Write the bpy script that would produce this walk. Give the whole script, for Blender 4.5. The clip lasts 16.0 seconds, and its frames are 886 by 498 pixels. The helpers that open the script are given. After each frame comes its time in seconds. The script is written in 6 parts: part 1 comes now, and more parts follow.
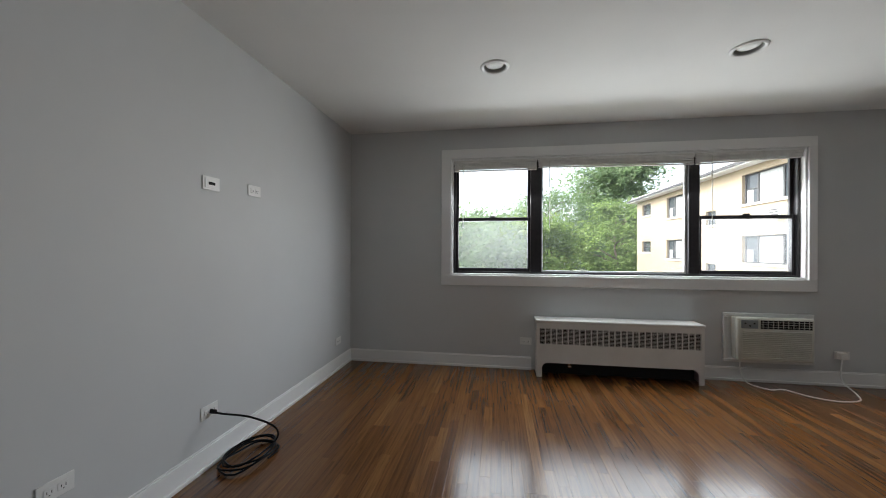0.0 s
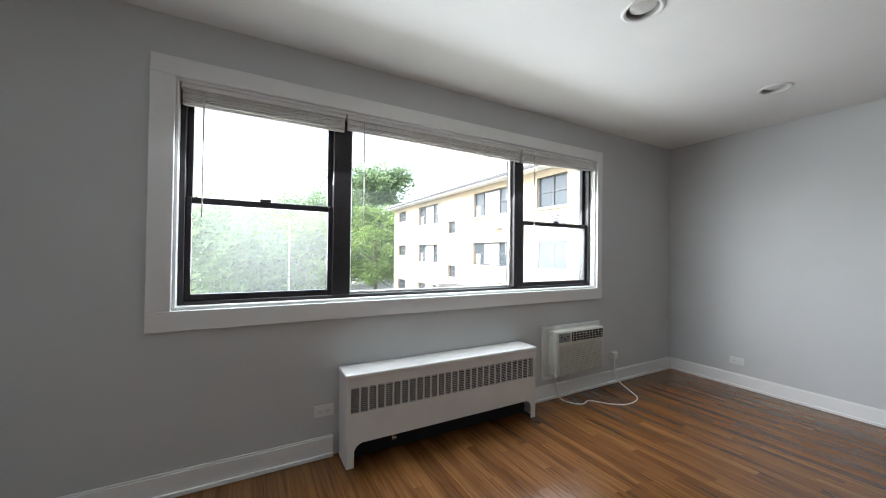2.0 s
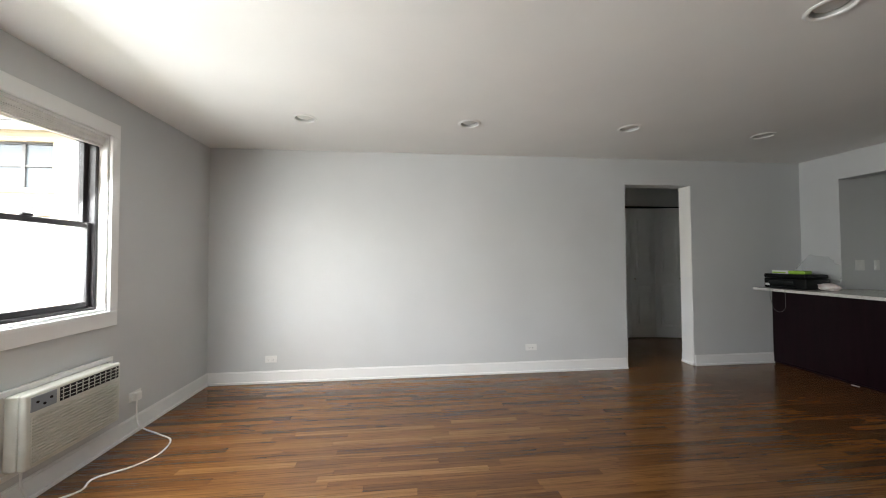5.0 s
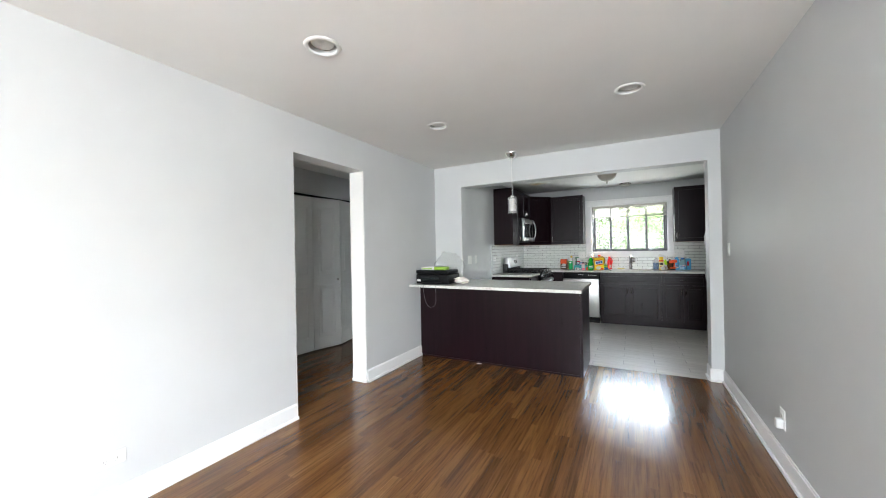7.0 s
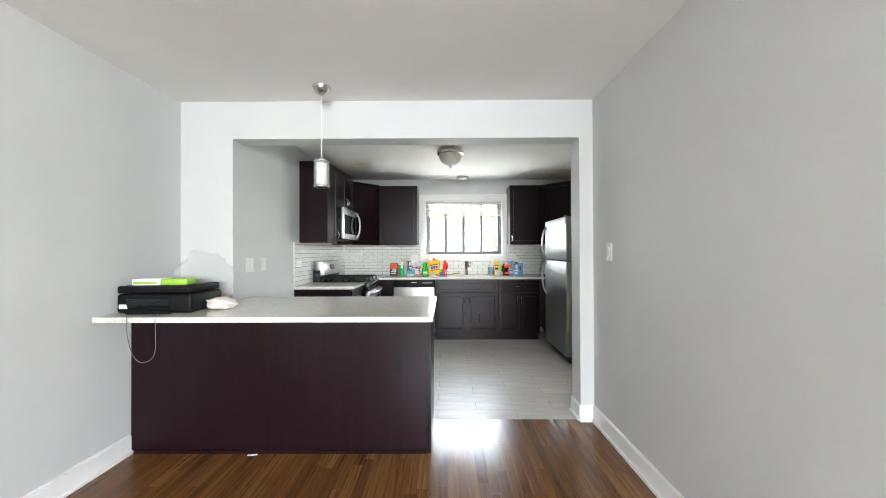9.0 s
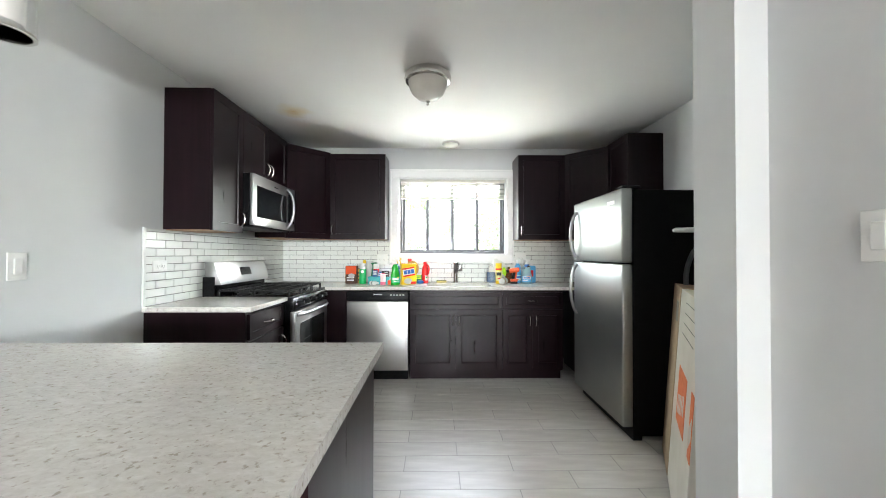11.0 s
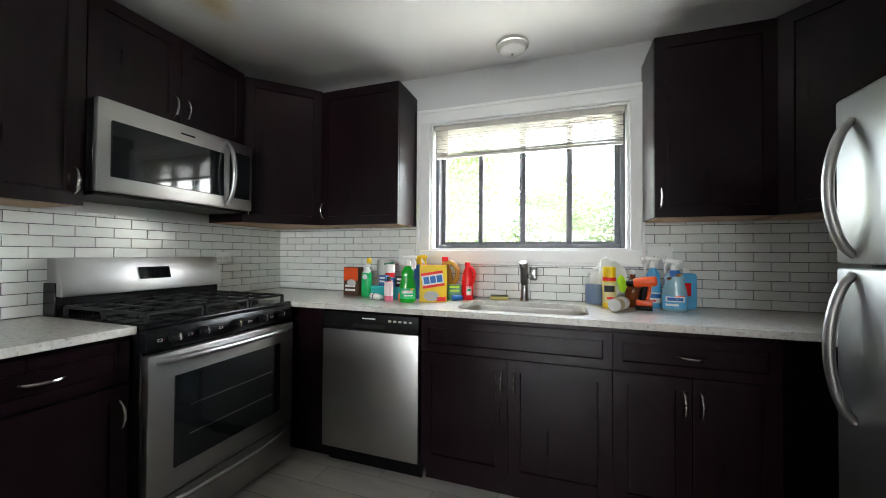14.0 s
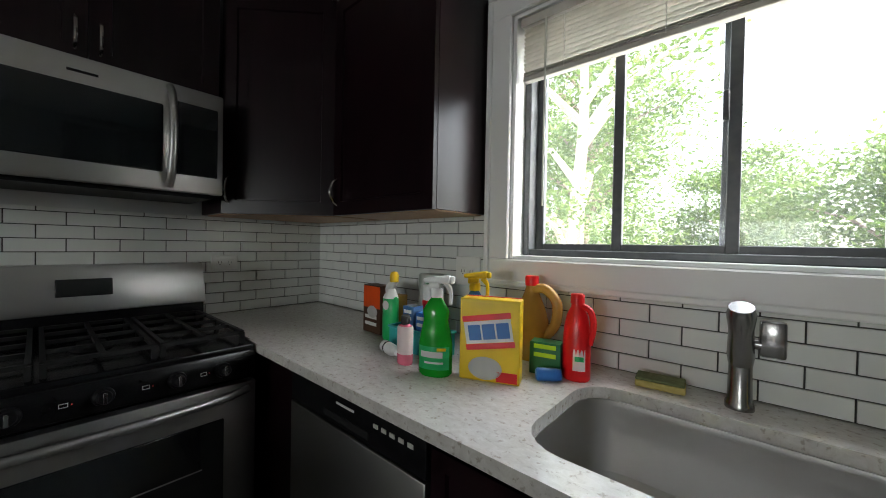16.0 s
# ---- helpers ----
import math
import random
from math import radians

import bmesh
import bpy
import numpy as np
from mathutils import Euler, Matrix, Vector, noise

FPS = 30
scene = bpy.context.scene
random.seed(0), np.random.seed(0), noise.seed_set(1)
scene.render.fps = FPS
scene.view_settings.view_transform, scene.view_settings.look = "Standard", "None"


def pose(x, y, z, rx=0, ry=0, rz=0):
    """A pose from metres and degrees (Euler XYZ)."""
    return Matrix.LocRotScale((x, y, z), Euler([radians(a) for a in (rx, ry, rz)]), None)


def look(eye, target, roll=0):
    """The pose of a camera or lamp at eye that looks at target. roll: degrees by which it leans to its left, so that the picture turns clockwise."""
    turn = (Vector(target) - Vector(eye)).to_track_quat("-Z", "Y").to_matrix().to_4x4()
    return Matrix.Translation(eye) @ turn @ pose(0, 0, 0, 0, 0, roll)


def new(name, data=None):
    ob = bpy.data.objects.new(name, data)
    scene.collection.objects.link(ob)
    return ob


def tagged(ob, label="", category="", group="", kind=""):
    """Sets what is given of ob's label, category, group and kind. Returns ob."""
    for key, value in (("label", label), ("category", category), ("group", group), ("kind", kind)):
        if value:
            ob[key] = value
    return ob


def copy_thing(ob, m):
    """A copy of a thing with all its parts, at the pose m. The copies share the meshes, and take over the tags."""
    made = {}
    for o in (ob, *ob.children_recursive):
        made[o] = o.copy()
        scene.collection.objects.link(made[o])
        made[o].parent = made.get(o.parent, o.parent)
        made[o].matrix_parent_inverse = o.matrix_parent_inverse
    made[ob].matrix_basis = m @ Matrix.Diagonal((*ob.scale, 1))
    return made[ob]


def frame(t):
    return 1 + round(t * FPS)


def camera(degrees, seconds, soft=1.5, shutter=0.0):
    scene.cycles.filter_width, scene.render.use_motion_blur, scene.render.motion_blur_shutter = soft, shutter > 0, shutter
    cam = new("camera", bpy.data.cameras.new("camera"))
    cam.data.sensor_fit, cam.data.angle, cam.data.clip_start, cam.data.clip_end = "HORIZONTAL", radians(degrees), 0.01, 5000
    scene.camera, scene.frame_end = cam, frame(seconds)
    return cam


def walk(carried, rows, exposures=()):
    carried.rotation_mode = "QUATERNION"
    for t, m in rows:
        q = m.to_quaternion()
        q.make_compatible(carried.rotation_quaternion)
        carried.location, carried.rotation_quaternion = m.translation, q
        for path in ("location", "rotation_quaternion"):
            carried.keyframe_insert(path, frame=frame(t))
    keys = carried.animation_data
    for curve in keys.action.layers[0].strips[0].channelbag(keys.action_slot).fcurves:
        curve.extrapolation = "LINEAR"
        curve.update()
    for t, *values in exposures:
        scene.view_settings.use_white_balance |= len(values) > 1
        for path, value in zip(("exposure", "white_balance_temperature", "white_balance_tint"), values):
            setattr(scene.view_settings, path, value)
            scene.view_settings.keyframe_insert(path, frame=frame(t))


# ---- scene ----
cam = camera(102.7, 16.0, soft=1.0)
PATH = [
    (0, (-3.999, -3.644, 1.2), (-4.302, -1.667, 1.201), 0.2),
    (0.5, (-3.979, -3.388, 1.205), (-3.8, -1.396, 1.204), 0.6),
    (1, (-3.999, -2.949, 1.228), (-3.706, -0.971, 1.221), 1.1),
    (1.5, (-4.048, -2.577, 1.246), (-3.609, -0.625, 1.242), 1.1),
    (2, (-4.139, -2.241, 1.244), (-3.171, -0.491, 1.268), 0.7),
    (2.5, (-4.236, -2.007, 1.255), (-2.81, -0.605, 1.285), 0.7),
    (3, (-4.363, -1.93, 1.244), (-2.541, -1.108, 1.299), 0.2),
    (3.5, (-4.464, -1.958, 1.247), (-2.476, -1.746, 1.303), -0.2),
    (3.7, (-4.496, -1.958, 1.234), (-2.498, -1.905, 1.297), -0.2),
    (5.8, (-3.189, -2.173, 1.3), (-1.265, -2.722, 1.297), -0.4),
    (6, (-3.019, -2.257, 1.297), (-1.19, -3.067, 1.306), -0.7),
    (6.5, (-2.664, -2.461, 1.311), (-1.203, -3.827, 1.322), -0.8),
    (7, (-2.389, -2.624, 1.326), (-1.446, -4.388, 1.331), -1.1),
    (7.5, (-2.21, -2.945, 1.296), (-1.741, -4.89, 1.31), -0.8),
    (8, (-2.104, -3.337, 1.301), (-1.955, -5.332, 1.317), -0.6),
    (8.5, (-2.03, -3.75, 1.306), (-1.994, -5.75, 1.32), -0.4),
    (9, (-2.026, -4.186, 1.288), (-2.013, -6.186, 1.301), -0.2),
    (9.2, (-2.027, -4.362, 1.261), (-2.021, -6.362, 1.293), -0.0),
    (11.3, (-2.178, -6.039, 1.234), (-2.211, -8.038, 1.256), 0.1),
    (11.5, (-2.195, -6.164, 1.229), (-2.226, -8.164, 1.246), 0.1),
    (12, (-2.248, -6.471, 1.202), (-2.293, -8.471, 1.232), 0.2),
    (12.5, (-2.29, -6.749, 1.191), (-2.267, -8.749, 1.229), 0.2),
    (13, (-2.353, -6.977, 1.185), (-2.038, -8.952, 1.223), 0.3),
    (13.5, (-2.461, -7.219, 1.24), (-1.839, -9.12, 1.232), 0.3),
    (14, (-2.581, -7.574, 1.2), (-1.939, -9.468, 1.226), 0.4),
    (14.5, (-2.588, -7.933, 1.209), (-1.934, -9.823, 1.216), 0.4),
    (15, (-2.566, -8.26, 1.228), (-1.91, -10.149, 1.217), 0.3),
    (15.5, (-2.509, -8.542, 1.236), (-1.62, -10.334, 1.227), 0.7),
    (16, (-2.371, -8.751, 1.272), (-1.057, -10.258, 1.248), 1.1),
]
EXPOSURE = [(t, ev, kelvin, 10) for t, ev, kelvin in (
    (0, 2.40, 6350), (1.0, 2.95, 6150), (1.5, 3.10, 6050), (2.0, 2.90, 6150), (2.5, 2.45, 6400), (3.0, 2.20, 6700), (3.7, 3.25, 6900), (5.8, 4.00, 6450), (6.5, 4.75, 6350), (7.5, 5.50, 6300), (8, 5.65, 6350), (9, 5.75, 6450),
    (11.3, 6.05, 6500), (12, 5.90, 6500), (12.5, 5.55, 6450), (13.0, 5.25, 6450), (13.5, 5.25, 6450), (14.0, 5.18, 6500), (14.5, 4.88, 6600), (15.3, 4.48, 6700), (16, 3.90, 6600))]
walk(cam, [(t, look(e, a, r)) for t, e, a, r in PATH], EXPOSURE)

# ---- world, sun, exposure ----
world = bpy.data.worlds.new("sky_world")
world.use_nodes = True
scene.world = world
_n = world.node_tree.nodes
_sky = _n.new("ShaderNodeTexSky")
_sky.sky_type, _sky.sun_disc = "NISHITA", False
_sky.sun_elevation, _sky.sun_rotation = radians(44), radians(270)
_sky.dust_density, _sky.air_density = 4.0, 1.0
_hs = _n.new("ShaderNodeHueSaturation")
_hs.inputs["Saturation"].default_value = 0.45
world.node_tree.links.new(_sky.outputs[0], _hs.inputs["Color"])
world.node_tree.links.new(_hs.outputs[0], _n["Background"].inputs[0])
_n["Background"].inputs[1].default_value = 0.15
sun_data = bpy.data.lights.new("sun", "SUN")
sun_data.energy, sun_data.angle, sun_data.color = 0.8, radians(12), (1.0, 0.95, 0.88)
sun = new("sun", sun_data)
sun.matrix_world = look((-48, -1, 46), (0, 0, 0))


def window_light(name, at, turn, size, watts):
    """Sky light through a window's opening."""
    d = bpy.data.lights.new(name, "AREA")
    d.shape, d.size, d.size_y, d.energy, d.color = "RECTANGLE", size[0], size[1], watts, (0.93, 0.97, 1.0)
    o = new(name, d)
    o.matrix_world = pose(*at, *turn)
    return o


window_light("window_light_north", (-2.86, 0.20, 1.53), (-56, 0, 0), (3.1, 1.05), 12.5)
window_light("window_light_south", (-2.327, -10.085, 1.56), (72, 0, 0), (1.15, 0.58), 0.42)

# ---- materials ----
def material(name, color=(0.5, 0.5, 0.5), rough=0.5, metal=0.0, spec=0.5):
    m = bpy.data.materials.new(name)
    m.use_nodes = True
    b = m.node_tree.nodes["Principled BSDF"]
    b.inputs["Base Color"].default_value = (*color, 1)
    b.inputs["Roughness"].default_value = rough
    b.inputs["Metallic"].default_value = metal
    b.inputs["Specular IOR Level"].default_value = spec
    return m


def node(m, kind, **values):
    n = m.node_tree.nodes.new(kind)
    for k, v in values.items():
        if k in n.inputs:
            n.inputs[k].default_value = v
    return n


def wire(m, a, b):
    m.node_tree.links.new(a, b)


def coords(m, scale=(1, 1, 1), kind="Object"):
    tc = node(m, "ShaderNodeTexCoord")
    mp = node(m, "ShaderNodeMapping")
    mp.inputs["Scale"].default_value = scale
    wire(m, tc.outputs[kind], mp.inputs["Vector"])
    return mp.outputs["Vector"]


def world_coords(m, scale=(1, 1, 1)):
    g = node(m, "ShaderNodeNewGeometry")
    mp = node(m, "ShaderNodeMapping")
    mp.inputs["Scale"].default_value = scale
    wire(m, g.outputs["Position"], mp.inputs["Vector"])
    return mp.outputs["Vector"]


def ramp(m, fac, stops):
    r = node(m, "ShaderNodeValToRGB")
    e = r.color_ramp.elements
    while len(e) < len(stops):
        e.new(0.5)
    for el, (p, c) in zip(e, stops):
        el.position, el.color = p, (*c, 1)
    wire(m, fac, r.inputs["Fac"])
    return r.outputs["Color"]


def bsdf(m):
    return m.node_tree.nodes["Principled BSDF"]


def bump(m, height, strength=0.2, distance=0.002):
    b = node(m, "ShaderNodeBump", Strength=strength, Distance=distance)
    wire(m, height, b.inputs["Height"])
    wire(m, b.outputs["Normal"], bsdf(m).inputs["Normal"])


def painted(name, color, rough, fine=180.0, strength=0.12, spread=0.03):
    """Rolled wall paint: fine orange-peel relief and faint patches."""
    m = material(name, color, rough, 0.0, 0.3)
    v = world_coords(m)
    big = node(m, "ShaderNodeTexNoise", Scale=1.3, Detail=5.0)
    wire(m, v, big.inputs["Vector"])
    lo, hi = [tuple(c * k for c in color) for k in (1 - spread, 1 + spread)]
    wire(m, ramp(m, big.outputs["Fac"], [(0.3, lo), (0.7, hi)]), bsdf(m).inputs["Base Color"])
    peel = node(m, "ShaderNodeTexNoise", Scale=fine, Detail=2.0)
    wire(m, v, peel.inputs["Vector"])
    bump(m, peel.outputs["Fac"], strength, 0.001)
    return m


def wood_boards(name, island):
    m = material(name, rough=0.18, spec=0.5)
    if island:
        rnd = node(m, "ShaderNodeNewGeometry").outputs["Random Per Island"]
    else:
        rnd = node(m, "ShaderNodeObjectInfo").outputs["Random"]
    v = world_coords(m)
    off = node(m, "ShaderNodeVectorMath")
    off.operation = "MULTIPLY_ADD"
    wire(m, v, off.inputs[0])
    off.inputs[1].default_value = (70, 2.4, 1)
    comb = node(m, "ShaderNodeCombineXYZ")
    mul = node(m, "ShaderNodeMath")
    mul.operation, mul.inputs[1].default_value = "MULTIPLY", 37.0
    wire(m, rnd, mul.inputs[0])
    wire(m, mul.outputs[0], comb.inputs["Y"])
    wire(m, mul.outputs[0], comb.inputs["Z"])
    wire(m, comb.outputs[0], off.inputs[2])
    grain = node(m, "ShaderNodeTexNoise", Scale=1.0, Detail=8.0, Roughness=0.66, Distortion=0.35)
    wire(m, off.outputs[0], grain.inputs["Vector"])
    tone = ramp(m, rnd, [(0.0, (0.108, 0.044, 0.0135)), (0.25, (0.140, 0.059, 0.018)), (0.6, (0.165, 0.071, 0.0215)), (0.9, (0.190, 0.084, 0.026)), (1.0, (0.235, 0.110, 0.036))])
    streak = ramp(m, grain.outputs["Fac"], [(0.33, (0.30, 0.24, 0.21)), (0.5, (0.88, 0.88, 0.88)), (0.72, (1.35, 1.3, 1.25))])
    mx = node(m, "ShaderNodeMix")
    mx.data_type, mx.blend_type = "RGBA", "MULTIPLY"
    mx.inputs["Factor"].default_value = 0.75
    wire(m, tone, mx.inputs["A"])
    wire(m, streak, mx.inputs["B"])
    wire(m, mx.outputs["Result"], bsdf(m).inputs["Base Color"])
    worn = node(m, "ShaderNodeTexNoise", Scale=2.2, Detail=6.0)
    wire(m, v, worn.inputs["Vector"])
    mr = node(m, "ShaderNodeMapRange")
    mr.inputs["From Min"].default_value, mr.inputs["From Max"].default_value = 0.3, 0.7
    mr.inputs["To Min"].default_value, mr.inputs["To Max"].default_value = 0.16, 0.25
    wire(m, worn.outputs["Fac"], mr.inputs["Value"])
    wire(m, mr.outputs["Result"], bsdf(m).inputs["Roughness"])
    wave = node(m, "ShaderNodeTexNoise", Scale=9.0, Detail=2.0)
    wire(m, v, wave.inputs["Vector"])
    relief = node(m, "ShaderNodeMath")
    relief.operation, relief.inputs[1].default_value = "MULTIPLY_ADD", 0.12
    wire(m, grain.outputs["Fac"], relief.inputs[0])
    wire(m, wave.outputs["Fac"], relief.inputs[2])
    bump(m, relief.outputs[0], 0.10, 0.004)
    return m


def espresso():
    m = material("espresso_stained_wood", (0.016, 0.005, 0.008), 0.28, 0.0, 0.21)
    g = node(m, "ShaderNodeTexNoise", Scale=1.0, Detail=6.0, Roughness=0.6)
    wire(m, coords(m, (24, 24, 1.6)), g.inputs["Vector"])
    wire(m, ramp(m, g.outputs["Fac"], [(0.3, (0.0058, 0.0019, 0.0030)), (0.7, (0.0115, 0.0037, 0.0058))]), bsdf(m).inputs["Base Color"])
    mr = node(m, "ShaderNodeMapRange")
    mr.inputs["To Min"].default_value, mr.inputs["To Max"].default_value = 0.25, 0.33
    wire(m, g.outputs["Fac"], mr.inputs["Value"])
    wire(m, mr.outputs["Result"], bsdf(m).inputs["Roughness"])
    bump(m, g.outputs["Fac"], 0.03, 0.001)
    return m


def quartz():
    m = material("speckled_quartz", (0.6, 0.58, 0.54), 0.14)
    v = world_coords(m, (1, 1, 1))
    a = node(m, "ShaderNodeTexNoise", Scale=42.0, Detail=6.0, Roughness=0.7, Distortion=0.5)
    wire(m, world_coords(m, (1.0, 1.7, 1.0)), a.inputs["Vector"])
    base = ramp(m, a.outputs["Fac"], [(0.28, (0.36, 0.34, 0.305)), (0.38, (0.57, 0.55, 0.51)), (0.6, (0.66, 0.645, 0.61)), (0.75, (0.74, 0.73, 0.70))])
    pick = node(m, "ShaderNodeTexNoise", Scale=85.0, Detail=3.0)
    wire(m, v, pick.inputs["Vector"])
    spots = ramp(m, pick.outputs["Fac"], [(0.30, (0.62, 0.58, 0.53)), (0.40, (1, 1, 1))])
    mx = node(m, "ShaderNodeMix")
    mx.data_type, mx.blend_type = "RGBA", "MULTIPLY"
    mx.inputs["Factor"].default_value = 0.9
    wire(m, base, mx.inputs["A"])
    wire(m, spots, mx.inputs["B"])
    wire(m, mx.outputs["Result"], bsdf(m).inputs["Base Color"])
    return m


def brushed(name, color=(0.58, 0.58, 0.57), rough=0.3, stretch=(6, 6, 0.8)):
    m = material(name, color, rough, 1.0)
    g = node(m, "ShaderNodeTexNoise", Scale=1.0, Detail=3.0)
    wire(m, coords(m, stretch), g.inputs["Vector"])
    mr = node(m, "ShaderNodeMapRange")
    mr.inputs["To Min"].default_value, mr.inputs["To Max"].default_value = rough - 0.012, rough + 0.02
    wire(m, g.outputs["Fac"], mr.inputs["Value"])
    wire(m, mr.outputs["Result"], bsdf(m).inputs["Roughness"])
    smear = node(m, "ShaderNodeTexNoise", Scale=2.5, Detail=6.0)
    wire(m, coords(m), smear.inputs["Vector"])
    lo, hi = [tuple(c * k for c in color) for k in (0.93, 1.03)]
    wire(m, ramp(m, smear.outputs["Fac"], [(0.35, lo), (0.65, hi)]), bsdf(m).inputs["Base Color"])
    return m


def varied(name, lo, hi, rough, scale=8.0, bumpy=0.0, metal=0.0, stretch=(1, 1, 1), kind="Object", rnd=0.0):
    m = material(name, lo, rough, metal)
    g = node(m, "ShaderNodeTexNoise", Scale=scale, Detail=5.0)
    wire(m, coords(m, stretch, kind), g.inputs["Vector"])
    col = ramp(m, g.outputs["Fac"], [(0.3, lo), (0.7, hi)])
    if rnd:
        hs = node(m, "ShaderNodeHueSaturation")
        mr = node(m, "ShaderNodeMapRange")
        mr.inputs["To Min"].default_value, mr.inputs["To Max"].default_value = 1 - rnd, 1 + rnd
        wire(m, node(m, "ShaderNodeObjectInfo").outputs["Random"], mr.inputs["Value"])
        wire(m, mr.outputs["Result"], hs.inputs["Value"])
        wire(m, col, hs.inputs["Color"])
        col = hs.outputs["Color"]
    wire(m, col, bsdf(m).inputs["Base Color"])
    if bumpy:
        bump(m, g.outputs["Fac"], bumpy, 0.002)
    return m


def clear_pane(name, haze=0.0):
    m = material(name)
    nt = m.node_tree
    nt.nodes.remove(nt.nodes["Principled BSDF"])
    out = nt.nodes["Material Output"]
    tr = node(m, "ShaderNodeBsdfTransparent", Color=(0.97, 0.985, 0.98, 1))
    gl = node(m, "ShaderNodeBsdfGlossy", Roughness=0.02)
    lw = node(m, "ShaderNodeLayerWeight", Blend=0.5)
    pw = node(m, "ShaderNodeMath")
    pw.operation, pw.inputs[1].default_value = "POWER", 5.0
    fr = node(m, "ShaderNodeMapRange")
    fr.inputs["To Min"].default_value, fr.inputs["To Max"].default_value = 0.012, 0.6
    mx = node(m, "ShaderNodeMixShader")
    wire(m, lw.outputs["Facing"], pw.inputs[0])
    wire(m, pw.outputs[0], fr.inputs["Value"])
    wire(m, fr.outputs["Result"], mx.inputs[0])
    wire(m, tr.outputs[0], mx.inputs[1])
    wire(m, gl.outputs[0], mx.inputs[2])
    last = mx
    if haze:
        df = node(m, "ShaderNodeBsdfTranslucent", Color=(0.8, 0.82, 0.82, 1))
        last = node(m, "ShaderNodeMixShader", Fac=haze)
        wire(m, mx.outputs[0], last.inputs[1])
        wire(m, df.outputs[0], last.inputs[2])
    wire(m, last.outputs[0], out.inputs["Surface"])
    return m


def see_through(name, color, alpha, rough=0.15):
    """Thin clear or tinted plastic."""
    m = material(name, color, rough)
    bsdf(m).inputs["Alpha"].default_value = alpha
    return m


M_WALL = painted("grey_wall_paint", (0.60, 0.61, 0.61), 0.55)
M_CEIL = painted("white_ceiling_paint", (0.80, 0.80, 0.78), 0.8, 90.0, 0.2)
# an old brown water mark on the kitchen ceiling
_p = node(M_CEIL, "ShaderNodeVectorMath")
_p.operation, _p.inputs[1].default_value = "DISTANCE", (-0.93, -8.84, 2.44)
wire(M_CEIL, world_coords(M_CEIL), _p.inputs[0])
_w = node(M_CEIL, "ShaderNodeTexNoise", Scale=7.0, Detail=4.0)
wire(M_CEIL, world_coords(M_CEIL), _w.inputs["Vector"])
_q = node(M_CEIL, "ShaderNodeMath")
_q.operation, _q.inputs[2].default_value = "MULTIPLY_ADD", 0.0
_q.inputs[1].default_value = 0.22
wire(M_CEIL, _w.outputs["Fac"], _q.inputs[0])
wire(M_CEIL, _p.outputs["Value"], _q.inputs[2])
_k = node(M_CEIL, "ShaderNodeMix")
_k.data_type, _k.blend_type = "RGBA", "MULTIPLY"
_k.inputs["Factor"].default_value = 1.0
_old = bsdf(M_CEIL).inputs["Base Color"].links[0].from_socket
wire(M_CEIL, _old, _k.inputs["A"])
wire(M_CEIL, ramp(M_CEIL, _q.outputs[0], [(0.10, (0.86, 0.66, 0.36)), (0.17, (0.95, 0.86, 0.68)), (0.27, (1, 1, 1))]), _k.inputs["B"])
wire(M_CEIL, _k.outputs["Result"], bsdf(M_CEIL).inputs["Base Color"])
M_TRIM = painted("white_trim_gloss", (0.82, 0.82, 0.81), 0.3, 60.0, 0.05, 0.02)
M_BOARD = wood_boards("stained_oak_board", False)
M_BOARDS = wood_boards("stained_oak_boards_rest", True)
M_SUB = material("dark_subfloor", (0.02, 0.012, 0.008), 0.8)
M_ESP = espresso()
M_MAPLE = varied("maple_cabinet_underside", (0.36, 0.2, 0.1), (0.5, 0.3, 0.16), 0.5, 6.0, 0.05, stretch=(3, 20, 20))
M_QUARTZ = quartz()
M_STEEL = brushed("brushed_stainless", (0.42, 0.415, 0.405), 0.36)
M_TAP = brushed("satin_tap_steel", (0.30, 0.295, 0.29), 0.22)
M_STEEL_H = brushed("brushed_stainless_sideways", (0.42, 0.42, 0.415), 0.38, (0.8, 6, 6))
M_NICKEL = brushed("satin_nickel", (0.62, 0.60, 0.57), 0.2)
M_CHROME = material("chrome", (0.66, 0.66, 0.66), 0.12, 1.0)
M_FRIDGE = brushed("fridge_stainless", (0.39, 0.405, 0.395), 0.38)
bsdf(M_FRIDGE).inputs["Anisotropic"].default_value = 0.6
M_SINK = brushed("satin_sink_steel", (0.52, 0.51, 0.49), 0.4, (0.8, 6, 6))
M_BLACK = varied("black_enamel", (0.003, 0.003, 0.0035), (0.006, 0.006, 0.0065), 0.25, 20.0)
M_IRON = varied("cast_iron", (0.006, 0.006, 0.006), (0.014, 0.014, 0.014), 0.55, 60.0, 0.3)
M_DGLASS = material("black_glass", (0.01, 0.012, 0.013), 0.05)
M_BPLASTIC = varied("black_plastic", (0.005, 0.005, 0.0055), (0.010, 0.010, 0.011), 0.4, 40.0, 0.05)
M_FRIDGESIDE = varied("textured_black_side", (0.0025, 0.0025, 0.0025), (0.005, 0.005, 0.005), 0.6, 300.0, 0.4)
M_SUBWAY = varied("white_glazed_tile", (0.70, 0.72, 0.69), (0.76, 0.775, 0.75), 0.17, 5.0, 0.03, rnd=0.04)
M_GROUT = varied("grey_grout", (0.03, 0.029, 0.028), (0.06, 0.058, 0.055), 0.9, 60.0, 0.2)
